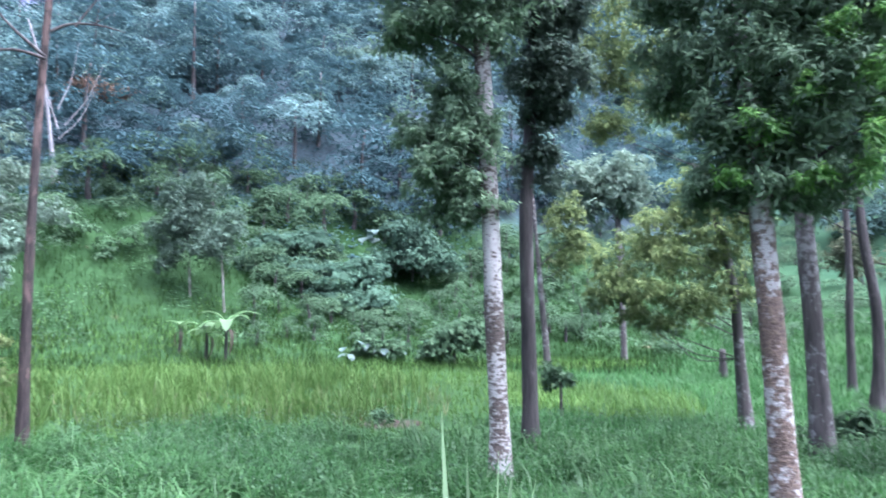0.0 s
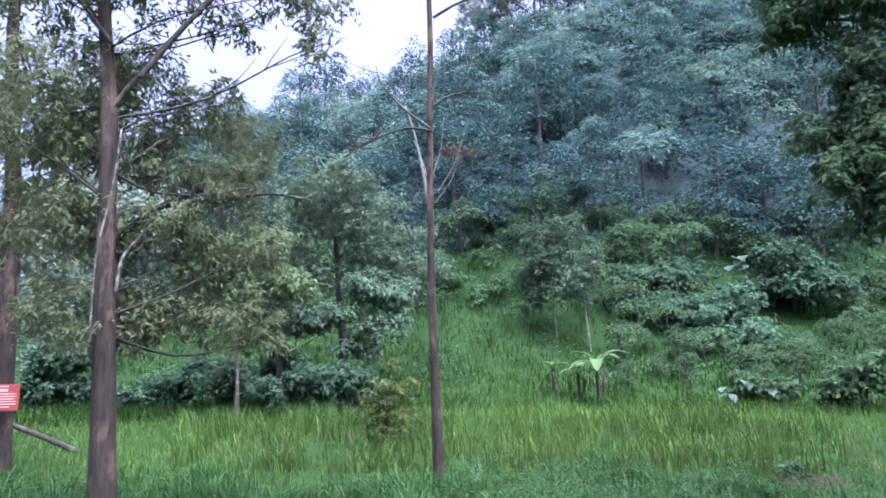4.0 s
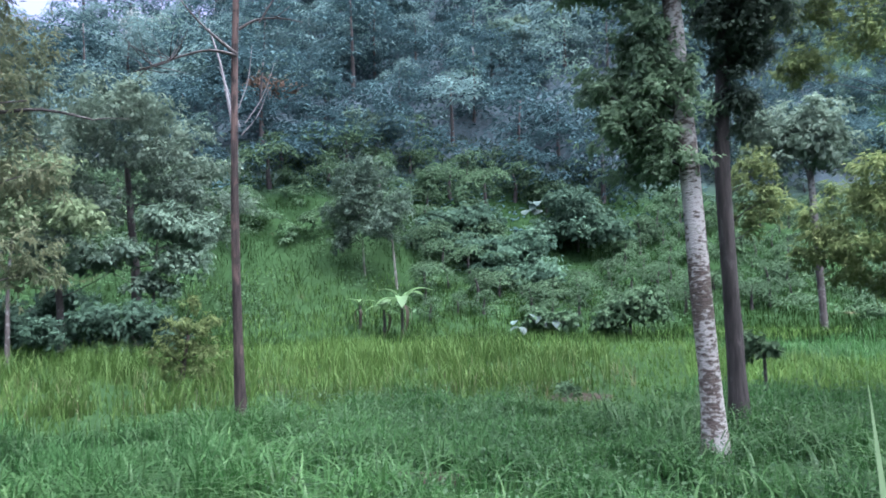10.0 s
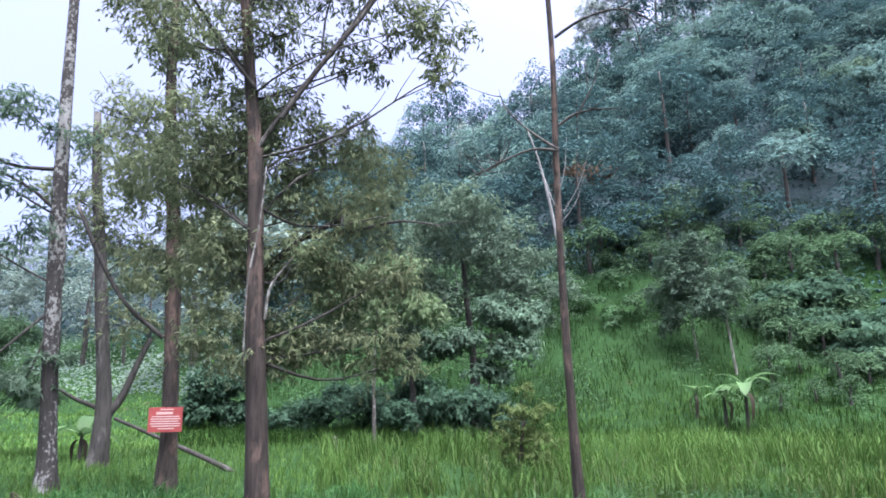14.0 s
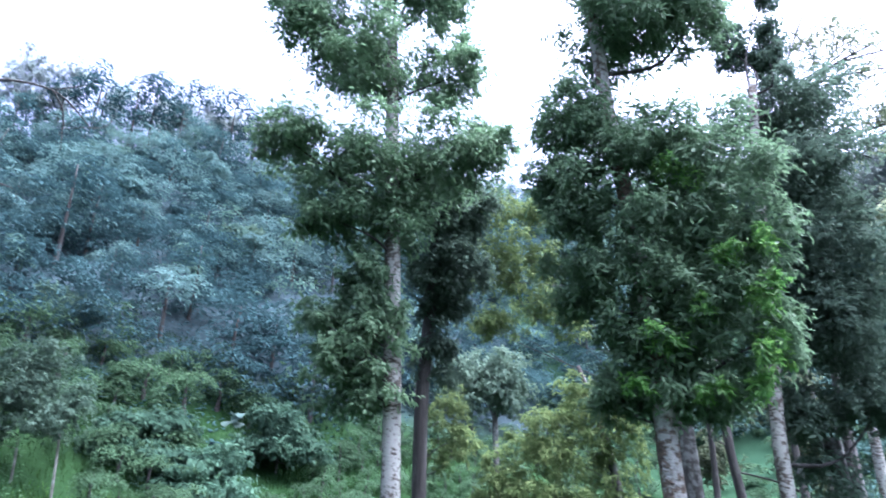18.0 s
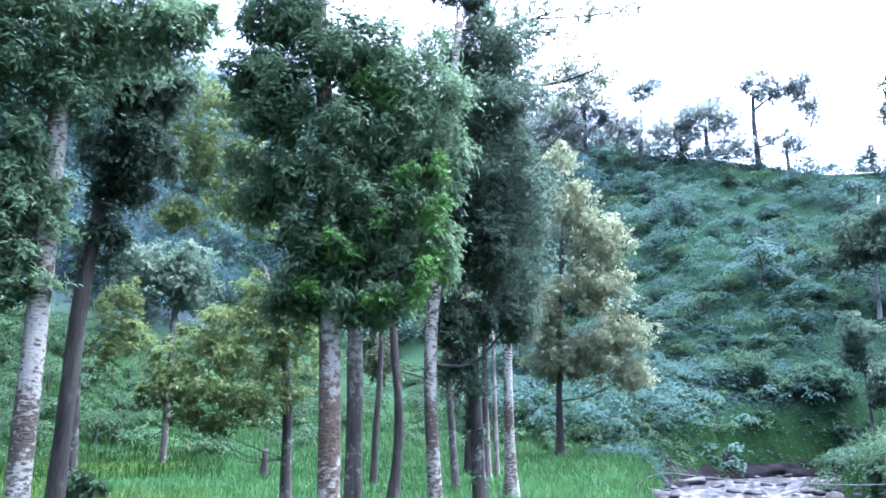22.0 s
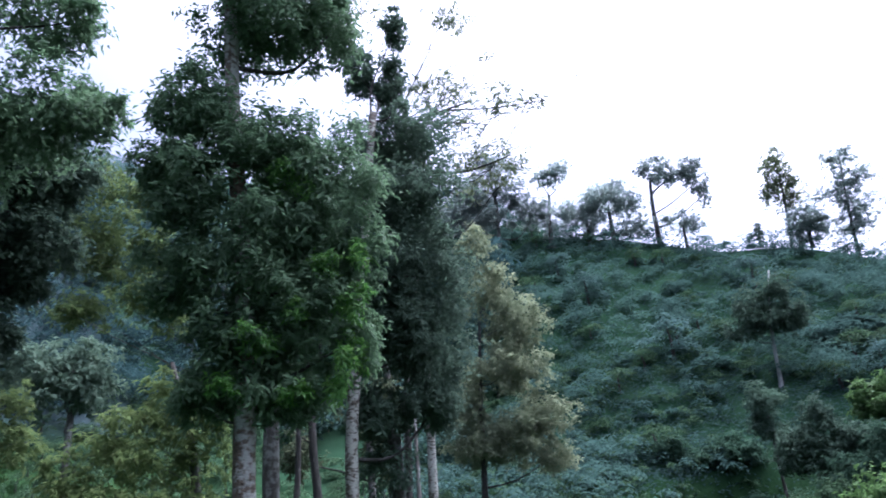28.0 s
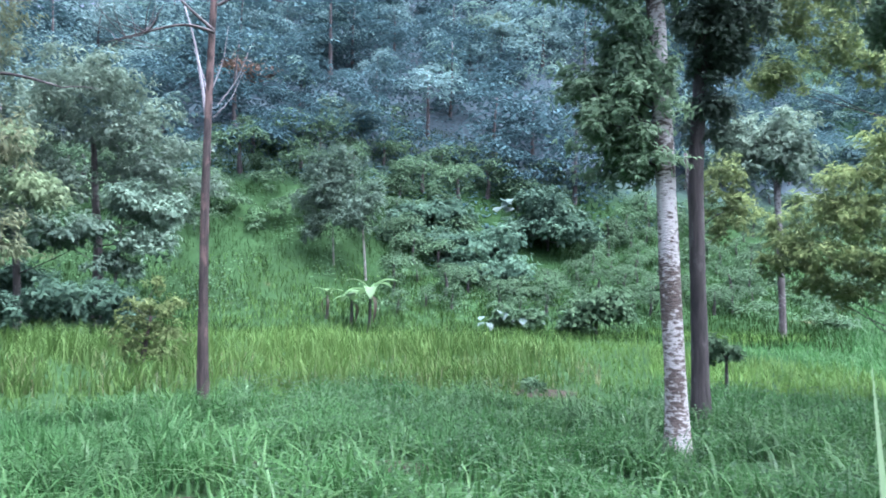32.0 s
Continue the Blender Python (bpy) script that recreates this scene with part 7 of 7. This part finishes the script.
def banana(x, y, height, leaves, length, seed, label, name="banana_plant"):
    rng = random.Random(seed)
    root = thing(name, (x, y, ground_z(x, y)), label, "banana plant")
    part("stem", tube("stem", [(0, 0, -0.1, 0.075), (0.02, 0, height * 0.6, 0.06), (0, 0, height, 0.045)], M_BARK_DARK, 9, 9, 0.04, seed), root)
    lf = leaf_blade("leaf", length, length * 0.3, 0.75, M_BANANA)
    for k in range(leaves):
        o = part("leaf", lf, root)
        o.location = (0, 0, height - 0.04)
        o.rotation_euler = (0, radians(rng.uniform(-38, 8)), radians(k * 360 / leaves + rng.uniform(-20, 20)))
        s = rng.uniform(0.75, 1.15)
        o.scale = (s, s, s)
    dl = leaf_blade("dry_leaf", length * 0.7, length * 0.1, 1.3, M_DRYLEAF)
    for k in range(2):
        o = part("dry_leaf", dl, root, "withered brown hanging leaf")
        o.location, o.rotation_euler = (0, 0, height - 0.15), (0, radians(30), radians(rng.uniform(0, 360)))
    return root


banana(-9.1, 26.6, 1.6, 6, 1.6, 1, "banana plant with broad arching leaves at the foot of the slope")
banana(-10.0, 26.9, 1.1, 5, 1.2, 2, "smaller banana plant with ragged leaves")
banana(-11.2, 27.2, 1.0, 4, 1.0, 3, "banana plant with mostly withered brown leaves")
banana(29.2, 1.6, 0.7, 4, 1.2, 4, "young banana plant with one big upright leaf by the hut")
banana(-22.7, 8.6, 0.8, 5, 1.3, 5, "low banana plant with pale drooping leaf near the track")


def giant_leaf_plant(x, y, s, leaves, label, seed, rise=0.0):
    rng = random.Random(seed)
    root = thing("giant_leaf_plant", (x, y, ground_z(x, y)), label, "plant")
    lf = leaf_blade("leaf", 0.95, 0.75, 0.25, M_ALOCASIA, 9, 0.18, True)
    for k in range(leaves):
        a = radians(rng.uniform(0, 360) if k else 200)
        h, d = s * rng.uniform(0.9, 1.7) + rise, s * rng.uniform(0.3, 0.9)
        ex, ey = d * math.cos(a), d * math.sin(a)
        part("stalk", tube("stalk", [(0, 0, -0.05, 0.035 * s), (ex * 0.4, ey * 0.4, h * 0.6, 0.028 * s), (ex, ey, h, 0.018 * s)], M_LEAF_GREEN, 6, 7, 0.02, seed + k), root)
        o = part("leaf", lf, root)
        o.location, o.scale = (ex, ey, h), (s, s, s)
        o.rotation_euler = (radians(rng.uniform(-25, 25)), radians(rng.uniform(35, 75)), radians(-95 + rng.uniform(-50, 50)))
    return root


giant_leaf_plant(-4.85, 40.9, 1.05, 5, "giant-leaved plant with pale silvery heart-shaped leaves", 1, 1.1)
giant_leaf_plant(-3.9, 29.6, 0.5, 3, "small plant with upright pale silvery leaves", 2)
giant_leaf_plant(-2.9, 29.8, 0.5, 2, "small plant with upright pale silvery leaves", 3)
giant_leaf_plant(-4.5, 28.6, 0.45, 3, "low plant with spread pale leaves in the grass", 4)

# ---- tall blades close to the camera's place ----
def near_clump(x, y, label, seed, rows, leaf=M_GRASS_TALL):
    root = thing("tall_grass_clump", (x, y, ground_z(x, y)), label, "grass clump")
    rng = random.Random(seed)
    for h, lean, turn, w, curl in rows:
        n = 14
        v, f = [], []
        for k in range(n):
            t = k / (n - 1)
            d = lean * h * t ** 1.8
            z = h * (t - curl * t ** 3)
            ww = w * 1.25 * (1 - t ** 2.2) + 0.0006
            v += [(d - 0.75 * ww, -0.66 * ww, z + 0.15 * ww), (d, 0, z), (d + 0.75 * ww, 0.66 * ww, z + 0.15 * ww)]
        for k in range(n - 1):
            for s in range(2):
                a = k * 3 + s
                f.append((a, a + 1, a + 4, a + 3))
        o = part("blade", mesh_from("blade", v, f, leaf, True), root)
        o.rotation_euler = (0, 0, radians(turn))
        o.location = (rng.uniform(-0.06, 0.06), rng.uniform(-0.05, 0.05), -0.02)
    return root


near_clump(0.47, 1.69, "tall pale green grass blades rising out of the meadow", 1, (
    (1.53, 0.03, 165, 0.02, 0.0), (1.44, 0.02, 20, 0.022, 0.0), (1.42, 0.03, 120, 0.02, 0.0), (1.37, 0.06, 335, 0.022, 0.0), (1.39, 0.1, 350, 0.02, 0.0),
    (1.4, 0.45, 340, 0.014, 0.2), (1.3, 0.4, 335, 0.014, 0.22), (1.4, 0.12, 10, 0.024, 0.03), (1.33, 0.2, 175, 0.02, 0.05), (1.32, 0.28, 185, 0.018, 0.1), (1.2, 0.08, 60, 0.018, 0.0), (1.45, 0.5, 325, 0.012, 0.18)))

TUFTS = random.Random(71)
for tx, ty in ((6.0, 4.7), (6.6, 5.0), (6.3, 5.5), (7.1, 5.5), (7.6, 5.2), (7.4, 6.2), (8.1, 5.8), (8.4, 6.5), (7.9, 6.8), (9.2, 6.6)):
    near_clump(tx, ty, "lush tuft of broad arching grass near the footpath", int(tx * 10), [
        (TUFTS.uniform(0.5, 0.85), TUFTS.uniform(0.2, 0.8), TUFTS.uniform(0, 360), TUFTS.uniform(0.008, 0.014), TUFTS.uniform(0.05, 0.3)) for _ in range(24)], M_GRASS_COARSE)

for k in range(22):
    ta, tr_ = radians(TUFTS.uniform(36, 60)), TUFTS.uniform(3.6, 7.2)
    near_clump(-tr_ * math.sin(ta), tr_ * math.cos(ta), "lush tuft of broad arching grass beside the muddy track", 200 + k, [
        (TUFTS.uniform(0.45, 0.8), TUFTS.uniform(0.25, 0.9), TUFTS.uniform(0, 360), TUFTS.uniform(0.007, 0.013), TUFTS.uniform(0.05, 0.3)) for _ in range(22)], M_GRASS_COARSE)

# ---- notice board ----
M_RED = plain_mat("board_red", (0.15, 0.022, 0.02), (0.2, 0.034, 0.029), 9.0, 0.6, 0.4, 0.1)
M_WHITE = plain_mat("board_lettering", (0.3, 0.2, 0.19), (0.38, 0.28, 0.26), 30.0, 0.6, 0.3, 0.0)


def box(name, sx, sy, sz, material, bevel=0.0):
    bm = bmesh.new()
    bmesh.ops.create_cube(bm, size=1.0, matrix=Matrix.Diagonal((sx, sy, sz, 1)))
    if bevel:
        bmesh.ops.bevel(bm, geom=bm.edges[:], offset=bevel, segments=2, affect="EDGES", profile=0.7)
    me = bpy.data.meshes.new(name)
    bm.to_mesh(me)
    bm.free()
    me.materials.append(material)
    return me


def notice():
    x, y, z = -13.42, 6.66, 1.47
    root = thing("notice_board", (x, y, z), "red notice board with lines of pale lettering nailed to a trunk", "sign")
    root.rotation_euler = (0, 0, radians(63.6))
    part("board", box("board", 0.62, 0.02, 0.47, M_RED, 0.004), root)
    for k, (w, h, dz, dx) in enumerate(((0.24, 0.02, 0.195, 0.02), (0.3, 0.05, 0.125, -0.02), (0.5, 0.02, 0.06, 0.0), (0.54, 0.02, 0.015, 0.0), (0.5, 0.02, -0.03, -0.01), (0.55, 0.02, -0.075, 0.0), (0.52, 0.02, -0.12, 0.01), (0.3, 0.02, -0.17, 0.02))):
        o = part("lettering", box("lettering", w, 0.004, h, M_WHITE), root, "pale line of lettering")
        o.location = (dx, -0.013, dz)
    for sx in (-0.27, 0.27):
        o = part("nail", box("nail", 0.014, 0.01, 0.014, M_ROCK, 0.003), root)
        o.location = (sx, -0.014, 0.2)
    o = part("batten", box("batten", 0.66, 0.03, 0.03, M_BARK_DARK, 0.004), root, "dark wooden batten under the board")
    o.location = (0, 0.026, -0.22)


notice()

# ---- fallen log, stumps ----
LOG = thing("fallen_log", (-18.9, 8.9, ground_z(-18.9, 8.9)), "dark fallen trunk propped at a slant in the grass", "log")
gl = LOG.location
part("trunk", tube("trunk", [(-19.7 - gl[0], 8.28 - gl[1], 1.4 - gl[2], 0.045), (-18.9 - gl[0], 8.9 - gl[1], 1.0 - gl[2], 0.055), (-17.3 - gl[0], 9.75 - gl[1], 0.35 - gl[2], 0.065), (-16.6 - gl[0], 10.2 - gl[1], 0.0 - gl[2], 0.08)], M_BARK_DARK, 9, 14, 0.08, 5), LOG)
for sx, sy, h, r in ((-18.4, 14.9, 0.5, 0.1), (9.5, 24.5, 1.0, 0.13)):
    st = thing("stump", (sx, sy, ground_z(sx, sy)), "short dark broken stump standing in the grass", "stump", "stumps in the meadow")
    part("trunk", tube("trunk", [(0, 0, -0.1, r * 1.2), (0.02, 0, h * 0.6, r), (0.03, 0.02, h, r * 0.7)], M_BARK_DARK, 9, 8, 0.12, 8), st)

# ---- rocks ----
def rock_mesh(seed, material, fine=2):
    rng = random.Random(seed)
    bm = bmesh.new()
    bmesh.ops.create_icosphere(bm, subdivisions=fine, radius=1.0)
    o = Vector((rng.uniform(0, 50), rng.uniform(0, 50), rng.uniform(0, 50)))
    for vv in bm.verts:
        c = vv.co.copy()
        vv.co = c * (1 + 0.38 * noise.noise(c * 1.2 + o) + 0.22 * noise.noise(c * 2.9 + o) + 0.1 * noise.noise(c * 6.1 + o))
        vv.co.z *= 0.62
    me = bpy.data.meshes.new("rock")
    bm.to_mesh(me)
    bm.free()
    me.polygons.foreach_set("use_smooth", [True] * len(me.polygons))
    me.materials.append(material)
    return me


def rocks():
    rng = random.Random(9)
    meshes = [rock_mesh(k, M_ROCK if k % 4 else M_ROCK_PALE) for k in range(8)]
    line = spline([(a, b, 0) for a, b in RIVER], 400)
    for k in range(290):
        i = rng.randint(140, 292)
        d = Vector((line[i + 1][0] - line[i - 1][0], line[i + 1][1] - line[i - 1][1])).normalized()
        edge = rng.random() < 0.86
        off = rng.choice((-1, 1)) * rng.uniform(3.2, 5.4) if edge else rng.uniform(-3.4, 3.4)
        s = rng.uniform(0.15, 0.5) * (1.0 if edge else 0.8) * (2.0 if rng.random() < 0.1 else 1.0)
        ob = new("river_rock", meshes[k % 8])
        ob.location = (line[i][0] - d.y * off, line[i][1] + d.x * off, WATER_Z + rng.uniform(-0.05, 0.12) + (0.2 if abs(off) > 4.6 else 0))
        ob.rotation_euler, ob.scale = (rng.uniform(-0.2, 0.2), rng.uniform(-0.2, 0.2), rng.uniform(0, 6.3)), (s * rng.uniform(0.8, 1.4), s, s * rng.uniform(0.6, 1))
        tagged(ob, "pale rounded boulder in the river" if k % 4 == 0 else "dark wet boulder in the river", "rock", "boulders in the river")
    worn = rock_mesh(21, M_ROCK, 4)
    for bx, by, bz, s in ((24.3, 0.2, -0.5, 1.15), (24.2, 3.0, -0.8, 0.5), (21.3, 6.3, -0.8, 0.55)):
        ob = new("bank_boulder", worn)
        ob.location, ob.scale = (bx, by, bz), (s, s, s * 1.25)
        tagged(ob, "large weathered dark grey boulder on the bank below the hut", "rock", "boulders on the bank")


rocks()

def mud_bank():
    """The dark cut bank on the outer side of the river's bend."""
    line = spline([(a, b, 0) for a, b in RIVER], 400)
    v, f = [], []
    cols = [i for i in range(200, 360) if 36 < line[i][0] < 57]
    rows = 9
    for k, i in enumerate(cols):
        d = Vector((line[i + 1][0] - line[i - 1][0], line[i + 1][1] - line[i - 1][1])).normalized()
        end = min(1.0, 4 * k / len(cols), 4 * (len(cols) - 1 - k) / len(cols))
        tall = (0.5 + 1.3 * end) * (0.8 + 0.7 * noise.noise(Vector((i * 0.21, 3.0, 0.0))))
        for j in range(rows):
            t = j / (rows - 1)
            rough = noise.noise(Vector((i * 0.33, t * 3.0, 0.0))) * 0.5 + noise.noise(Vector((i * 0.9, t * 7.0, 5.0))) * 0.25
            o = RIVER_HALF - 0.5 + 1.7 * t ** 1.5 + rough
            v.append((line[i][0] - d.y * o, line[i][1] + d.x * o, WATER_Z - 0.2 + tall * t ** 0.7 + 0.12 * noise.noise(Vector((i * 0.7, t * 5.0, 9.0)))))
        if k:
            for j in range(rows - 1):
                a = (k - 1) * rows + j
                f.append((a, a + 1, a + rows + 1, a + rows))
    ob = new("mud_bank", mesh_from("mud_bank", v, f, plain_mat("dark_wet_bank", (0.004, 0.004, 0.0045), (0.016, 0.0155, 0.016), 1.5, 0.95, 0.03, 0.9), True))
    tagged(ob, "dark wet cut bank of earth and stone along the water", "river bank", kind="structure")


mud_bank()

# ---- hut ----
M_BLUE = plain_mat("paint_sky_blue", (0.16, 0.42, 0.6), (0.22, 0.5, 0.68), 5.0, 0.7, 0.3, 0.15)
M_PALEBLUE = plain_mat("paint_pale_blue", (0.3, 0.5, 0.6), (0.4, 0.6, 0.68), 5.0, 0.7, 0.3, 0.15)
M_MOSS = plain_mat("mossy_wall", (0.045, 0.032, 0.022), (0.1, 0.095, 0.022), 3.0, 0.95, 0.1, 0.5)
M_RUST = plain_mat("rusty_roofing", (0.016, 0.0145, 0.013), (0.036, 0.031, 0.026), 4.0, 0.95, 0.04, 0.4)
M_TIN = plain_mat("tin_sheet", (0.08, 0.08, 0.08), (0.15, 0.146, 0.14), 8.0, 0.8, 0.1, 0.2)
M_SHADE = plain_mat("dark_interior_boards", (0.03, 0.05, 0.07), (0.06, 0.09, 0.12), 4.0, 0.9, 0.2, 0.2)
M_CLOTH_RED = plain_mat("cloth_red", (0.45, 0.06, 0.07), (0.55, 0.1, 0.11), 10.0, 0.9, 0.1, 0.3)
M_CLOTH_WHITE = plain_mat("cloth_white", (0.5, 0.5, 0.52), (0.6, 0.6, 0.62), 10.0, 0.9, 0.1, 0.3)
M_PIPE = plain_mat("pale_pipe", (0.25, 0.25, 0.24), (0.35, 0.34, 0.32), 10.0, 0.5, 0.4, 0.1)


def corrugated(name, sx, sy, material, waves_n=14, amp=0.007, thick=0.015):
    waves_n *= 2
    n = waves_n * 6 + 1
    v, f = [], []
    for top in (0, 1):
        for k in range(n):
            xx = -sx / 2 + sx * k / (n - 1)
            zz = amp * math.sin(2 * math.pi * waves_n * k / (n - 1)) + top * thick
            v += [(xx, -sy / 2, zz), (xx, sy / 2, zz)]
    m = 2 * n
    for k in range(n - 1):
        a = 2 * k
        f += [(a, a + 1, a + 3, a + 2), (m + a, m + a + 2, m + a + 3, m + a + 1), (a, a + 2, m + a + 2, m + a), (a + 1, m + a + 1, m + a + 3, a + 3)]
    f += [(0, m, m + 1, 1), (m - 2, m - 1, 2 * m - 1, 2 * m - 2)]
    return mesh_from(name, v, f, material, False)


def hut():
    """Local x runs along the front towards the far end, y goes back from the front."""
    root = thing("hut", (31.15, -1.0, 0.5), "small blue-painted riverside hut with rusty tin roof and open doorway", "hut")
    root.rotation_euler = (0, 0, radians(-92))

    def put(name, me, at, label="", rot=(0, 0, 0), parent=root):
        o = part(name, me, parent, label)
        o.location, o.rotation_euler = at, [radians(a) for a in rot]
        return o

    put("front_wall", box("front_wall", 0.42, 0.1, 1.65, M_BLUE, 0.01), (0.21, 0.05, 0.72), "sky-blue painted wall")
    put("front_wall", box("front_wall", 2.6, 0.1, 0.75, M_PALEBLUE, 0.01), (2.35, 0.05, 0.27), "pale blue lower wall panel")
    put("front_wall", box("front_wall", 3.4, 0.1, 0.55, M_PALEBLUE, 0.01), (2.75, 0.06, 1.95), "pale blue upper wall panel")
    put("front_wall", box("front_wall", 2.0, 0.1, 2.4, M_PALEBLUE, 0.01), (4.7, 0.055, 1.0), "pale blue end panel")
    put("foundation", box("foundation", 5.8, 3.0, 0.9, M_ROCK, 0.03), (2.8, 1.52, -0.52), "rough stone footing")
    put("back_wall", box("back_wall", 5.7, 0.1, 2.3, M_SHADE, 0.01), (2.8, 3.0, 1.05))
    put("side_wall", box("side_wall", 0.1, 2.9, 1.6, M_MOSS, 0.01), (-0.06, 1.5, 0.7), "brown wall grown with yellow moss")
    put("side_wall", box("side_wall", 0.95, 0.1, 1.5, M_MOSS, 0.02), (-0.6, 0.25, 0.62), "brown side wall grown with yellow moss")
    put("side_wall", box("side_wall", 0.1, 2.9, 2.3, M_PALEBLUE, 0.01), (5.65, 1.5, 1.05))
    put("inner_wall", box("inner_wall", 1.2, 0.06, 1.7, M_SHADE, 0.01), (0.95, 1.2, 0.72))
    door = put("door", box("door", 0.55, 0.04, 1.45, M_BLUE, 0.006), (0.72, 0.36, 0.66), "open plank door in greyish blue", (0, 0, 65))
    put("door_rail", box("door_rail", 0.55, 0.02, 0.08, M_BLUE, 0.004), (0, -0.03, 0.4), "", (0, 0, 0), door)
    put("door_handle", box("door_handle", 0.03, 0.05, 0.12, M_ROCK, 0.004), (0.2, -0.04, 0.0), "", (0, 0, 0), door)
    for k in range(12):
        put("window_bar", box("window_bar", 0.03, 0.03, 0.5, M_SHADE, 0.004), (1.15 + k * 0.14, 0.05, 0.92))
    put("post", box("post", 0.07, 0.07, 1.75, M_SHADE, 0.006), (1.05, -0.02, 0.75), "dark timber post")
    put("post", box("post", 0.07, 0.07, 2.3, M_SHADE, 0.006), (2.72, -0.03, 1.05), "dark timber post")
    put("awning", corrugated("awning", 1.7, 0.9, M_TIN, 10), (1.55, -0.4, 1.42), "pale corrugated awning over the window", (14, -4, 0))
    put("low_roof", corrugated("low_roof", 2.6, 1.8, M_RUST, 14), (0.0, 0.5, 1.78), "low rusty tin roof heaped with leaf litter", (10, -8, 0))
    put("main_roof", corrugated("main_roof", 5.6, 2.2, M_RUST, 26), (3.6, 0.6, 2.6), "brown rusted tin roof", (14, -6, 0))
    put("main_roof", corrugated("main_roof", 5.6, 2.0, M_RUST, 26), (3.6, 2.5, 2.62), "brown rusted tin roof", (-14, -6, 0))
    dish = put("dish", tube("dish", [(0, 0, 0.0, 0.1), (0, 0, 0.02, 0.45), (0, 0, 0.07, 0.8), (0, 0, 0.13, 0.98), (0, 0, 0.15, 1.0), (0, 0, 0.12, 0.9)], M_RUST, 28, 12, 0.0, 3), (1.0, 1.3, 2.75), "flat dark weathered dish on the roof", (14, -4, 0))
    put("dish_mount", box("dish_mount", 0.08, 0.08, 0.7, M_ROCK, 0.01), (0, 0, -0.32), "", (0, 0, 0), dish)
    put("chimney_box", box("chimney_box", 0.35, 0.35, 0.75, M_TIN, 0.02), (-0.2, 1.2, 2.25), "small weathered upright tin box")


hut()


def cloth(x, y, z, material, label, seed):
    rng = random.Random(seed)
    v = [(0.5 * math.cos(a * 0.628) * (0.4 + 0.6 * r) * rng.uniform(0.8, 1.1), 0.35 * math.sin(a * 0.628) * r, 0.16 * (1 - r) + rng.uniform(0, 0.07)) for r in (0.15, 0.55, 1.0) for a in range(10)]
    f = [(r * 10 + a, r * 10 + (a + 1) % 10, (r + 1) * 10 + (a + 1) % 10, (r + 1) * 10 + a) for r in range(2) for a in range(10)] + [tuple(range(9, -1, -1))]
    ob = new("cloth_heap", mesh_from("cloth_heap", v, f, material, True))
    ob.location = (x, y, z)
    tagged(ob, label, "cloth", "cloths by the hut")


for cx, cy, mt, lb in ((30.2, -1.5, M_CLOTH_RED, "crumpled red cloth lying in front of the hut"), (30.15, -2.0, M_CLOTH_WHITE, "crumpled white cloth lying in front of the hut")):
    cloth(cx, cy, ground_z(cx, cy) + 0.01, mt, lb, 3)

M_CABLE = plain_mat("grey_cable", (0.045, 0.047, 0.05), (0.075, 0.078, 0.08), 10.0, 0.6, 0.4, 0.1)
CABLE = new("river_cable", tube("river_cable", [(a, b, c, 0.011) for a, b, c in [(14.45, 12.45, ground_z(14.45, 12.45) - 0.05), (14.75, 12.14, max(0.5, ground_z(14.75, 12.14) + 0.3)), (15.091, 11.733, 0.832), (15.731, 10.883, 0.66), (16.639, 9.478, 0.583), (17.473, 7.883, 0.557), (18.138, 6.259, 0.684), (18.526, 5.045, 0.858), (18.821, 3.853, 1.056), (19.084, 2.315, 1.404), (19.216, 0.863, 1.768), (19.24, -0.272, 2.088)]], M_CABLE, 6, 40, 0.0, 3))
tagged(CABLE, "sagging grey cable slung across the river", "cable")
POLE = new("leaning_pole", tube("leaning_pole", [(31.2, 0.97, ground_z(31.2, 0.97) - 0.3, 0.035), (31.2, 0.74, 1.2, 0.032), (31.2, 0.45, 2.2, 0.025)], M_PIPE, 7, 10, 0.02, 4))
tagged(POLE, "thin pale pole leaning beside the hut", "pole")
RAIL = new("pipe_rail", tube("pipe_rail", [(30.3, 0.6, ground_z(30.3, 0.6) - 0.1, 0.03), (30.35, -0.3, 0.62, 0.03), (30.4, -1.2, 0.7, 0.03), (30.4, -2.8, 0.85, 0.03)], M_PIPE, 7, 12, 0.02, 5))
tagged(RAIL, "pale bent pipe rail in front of the hut", "rail")
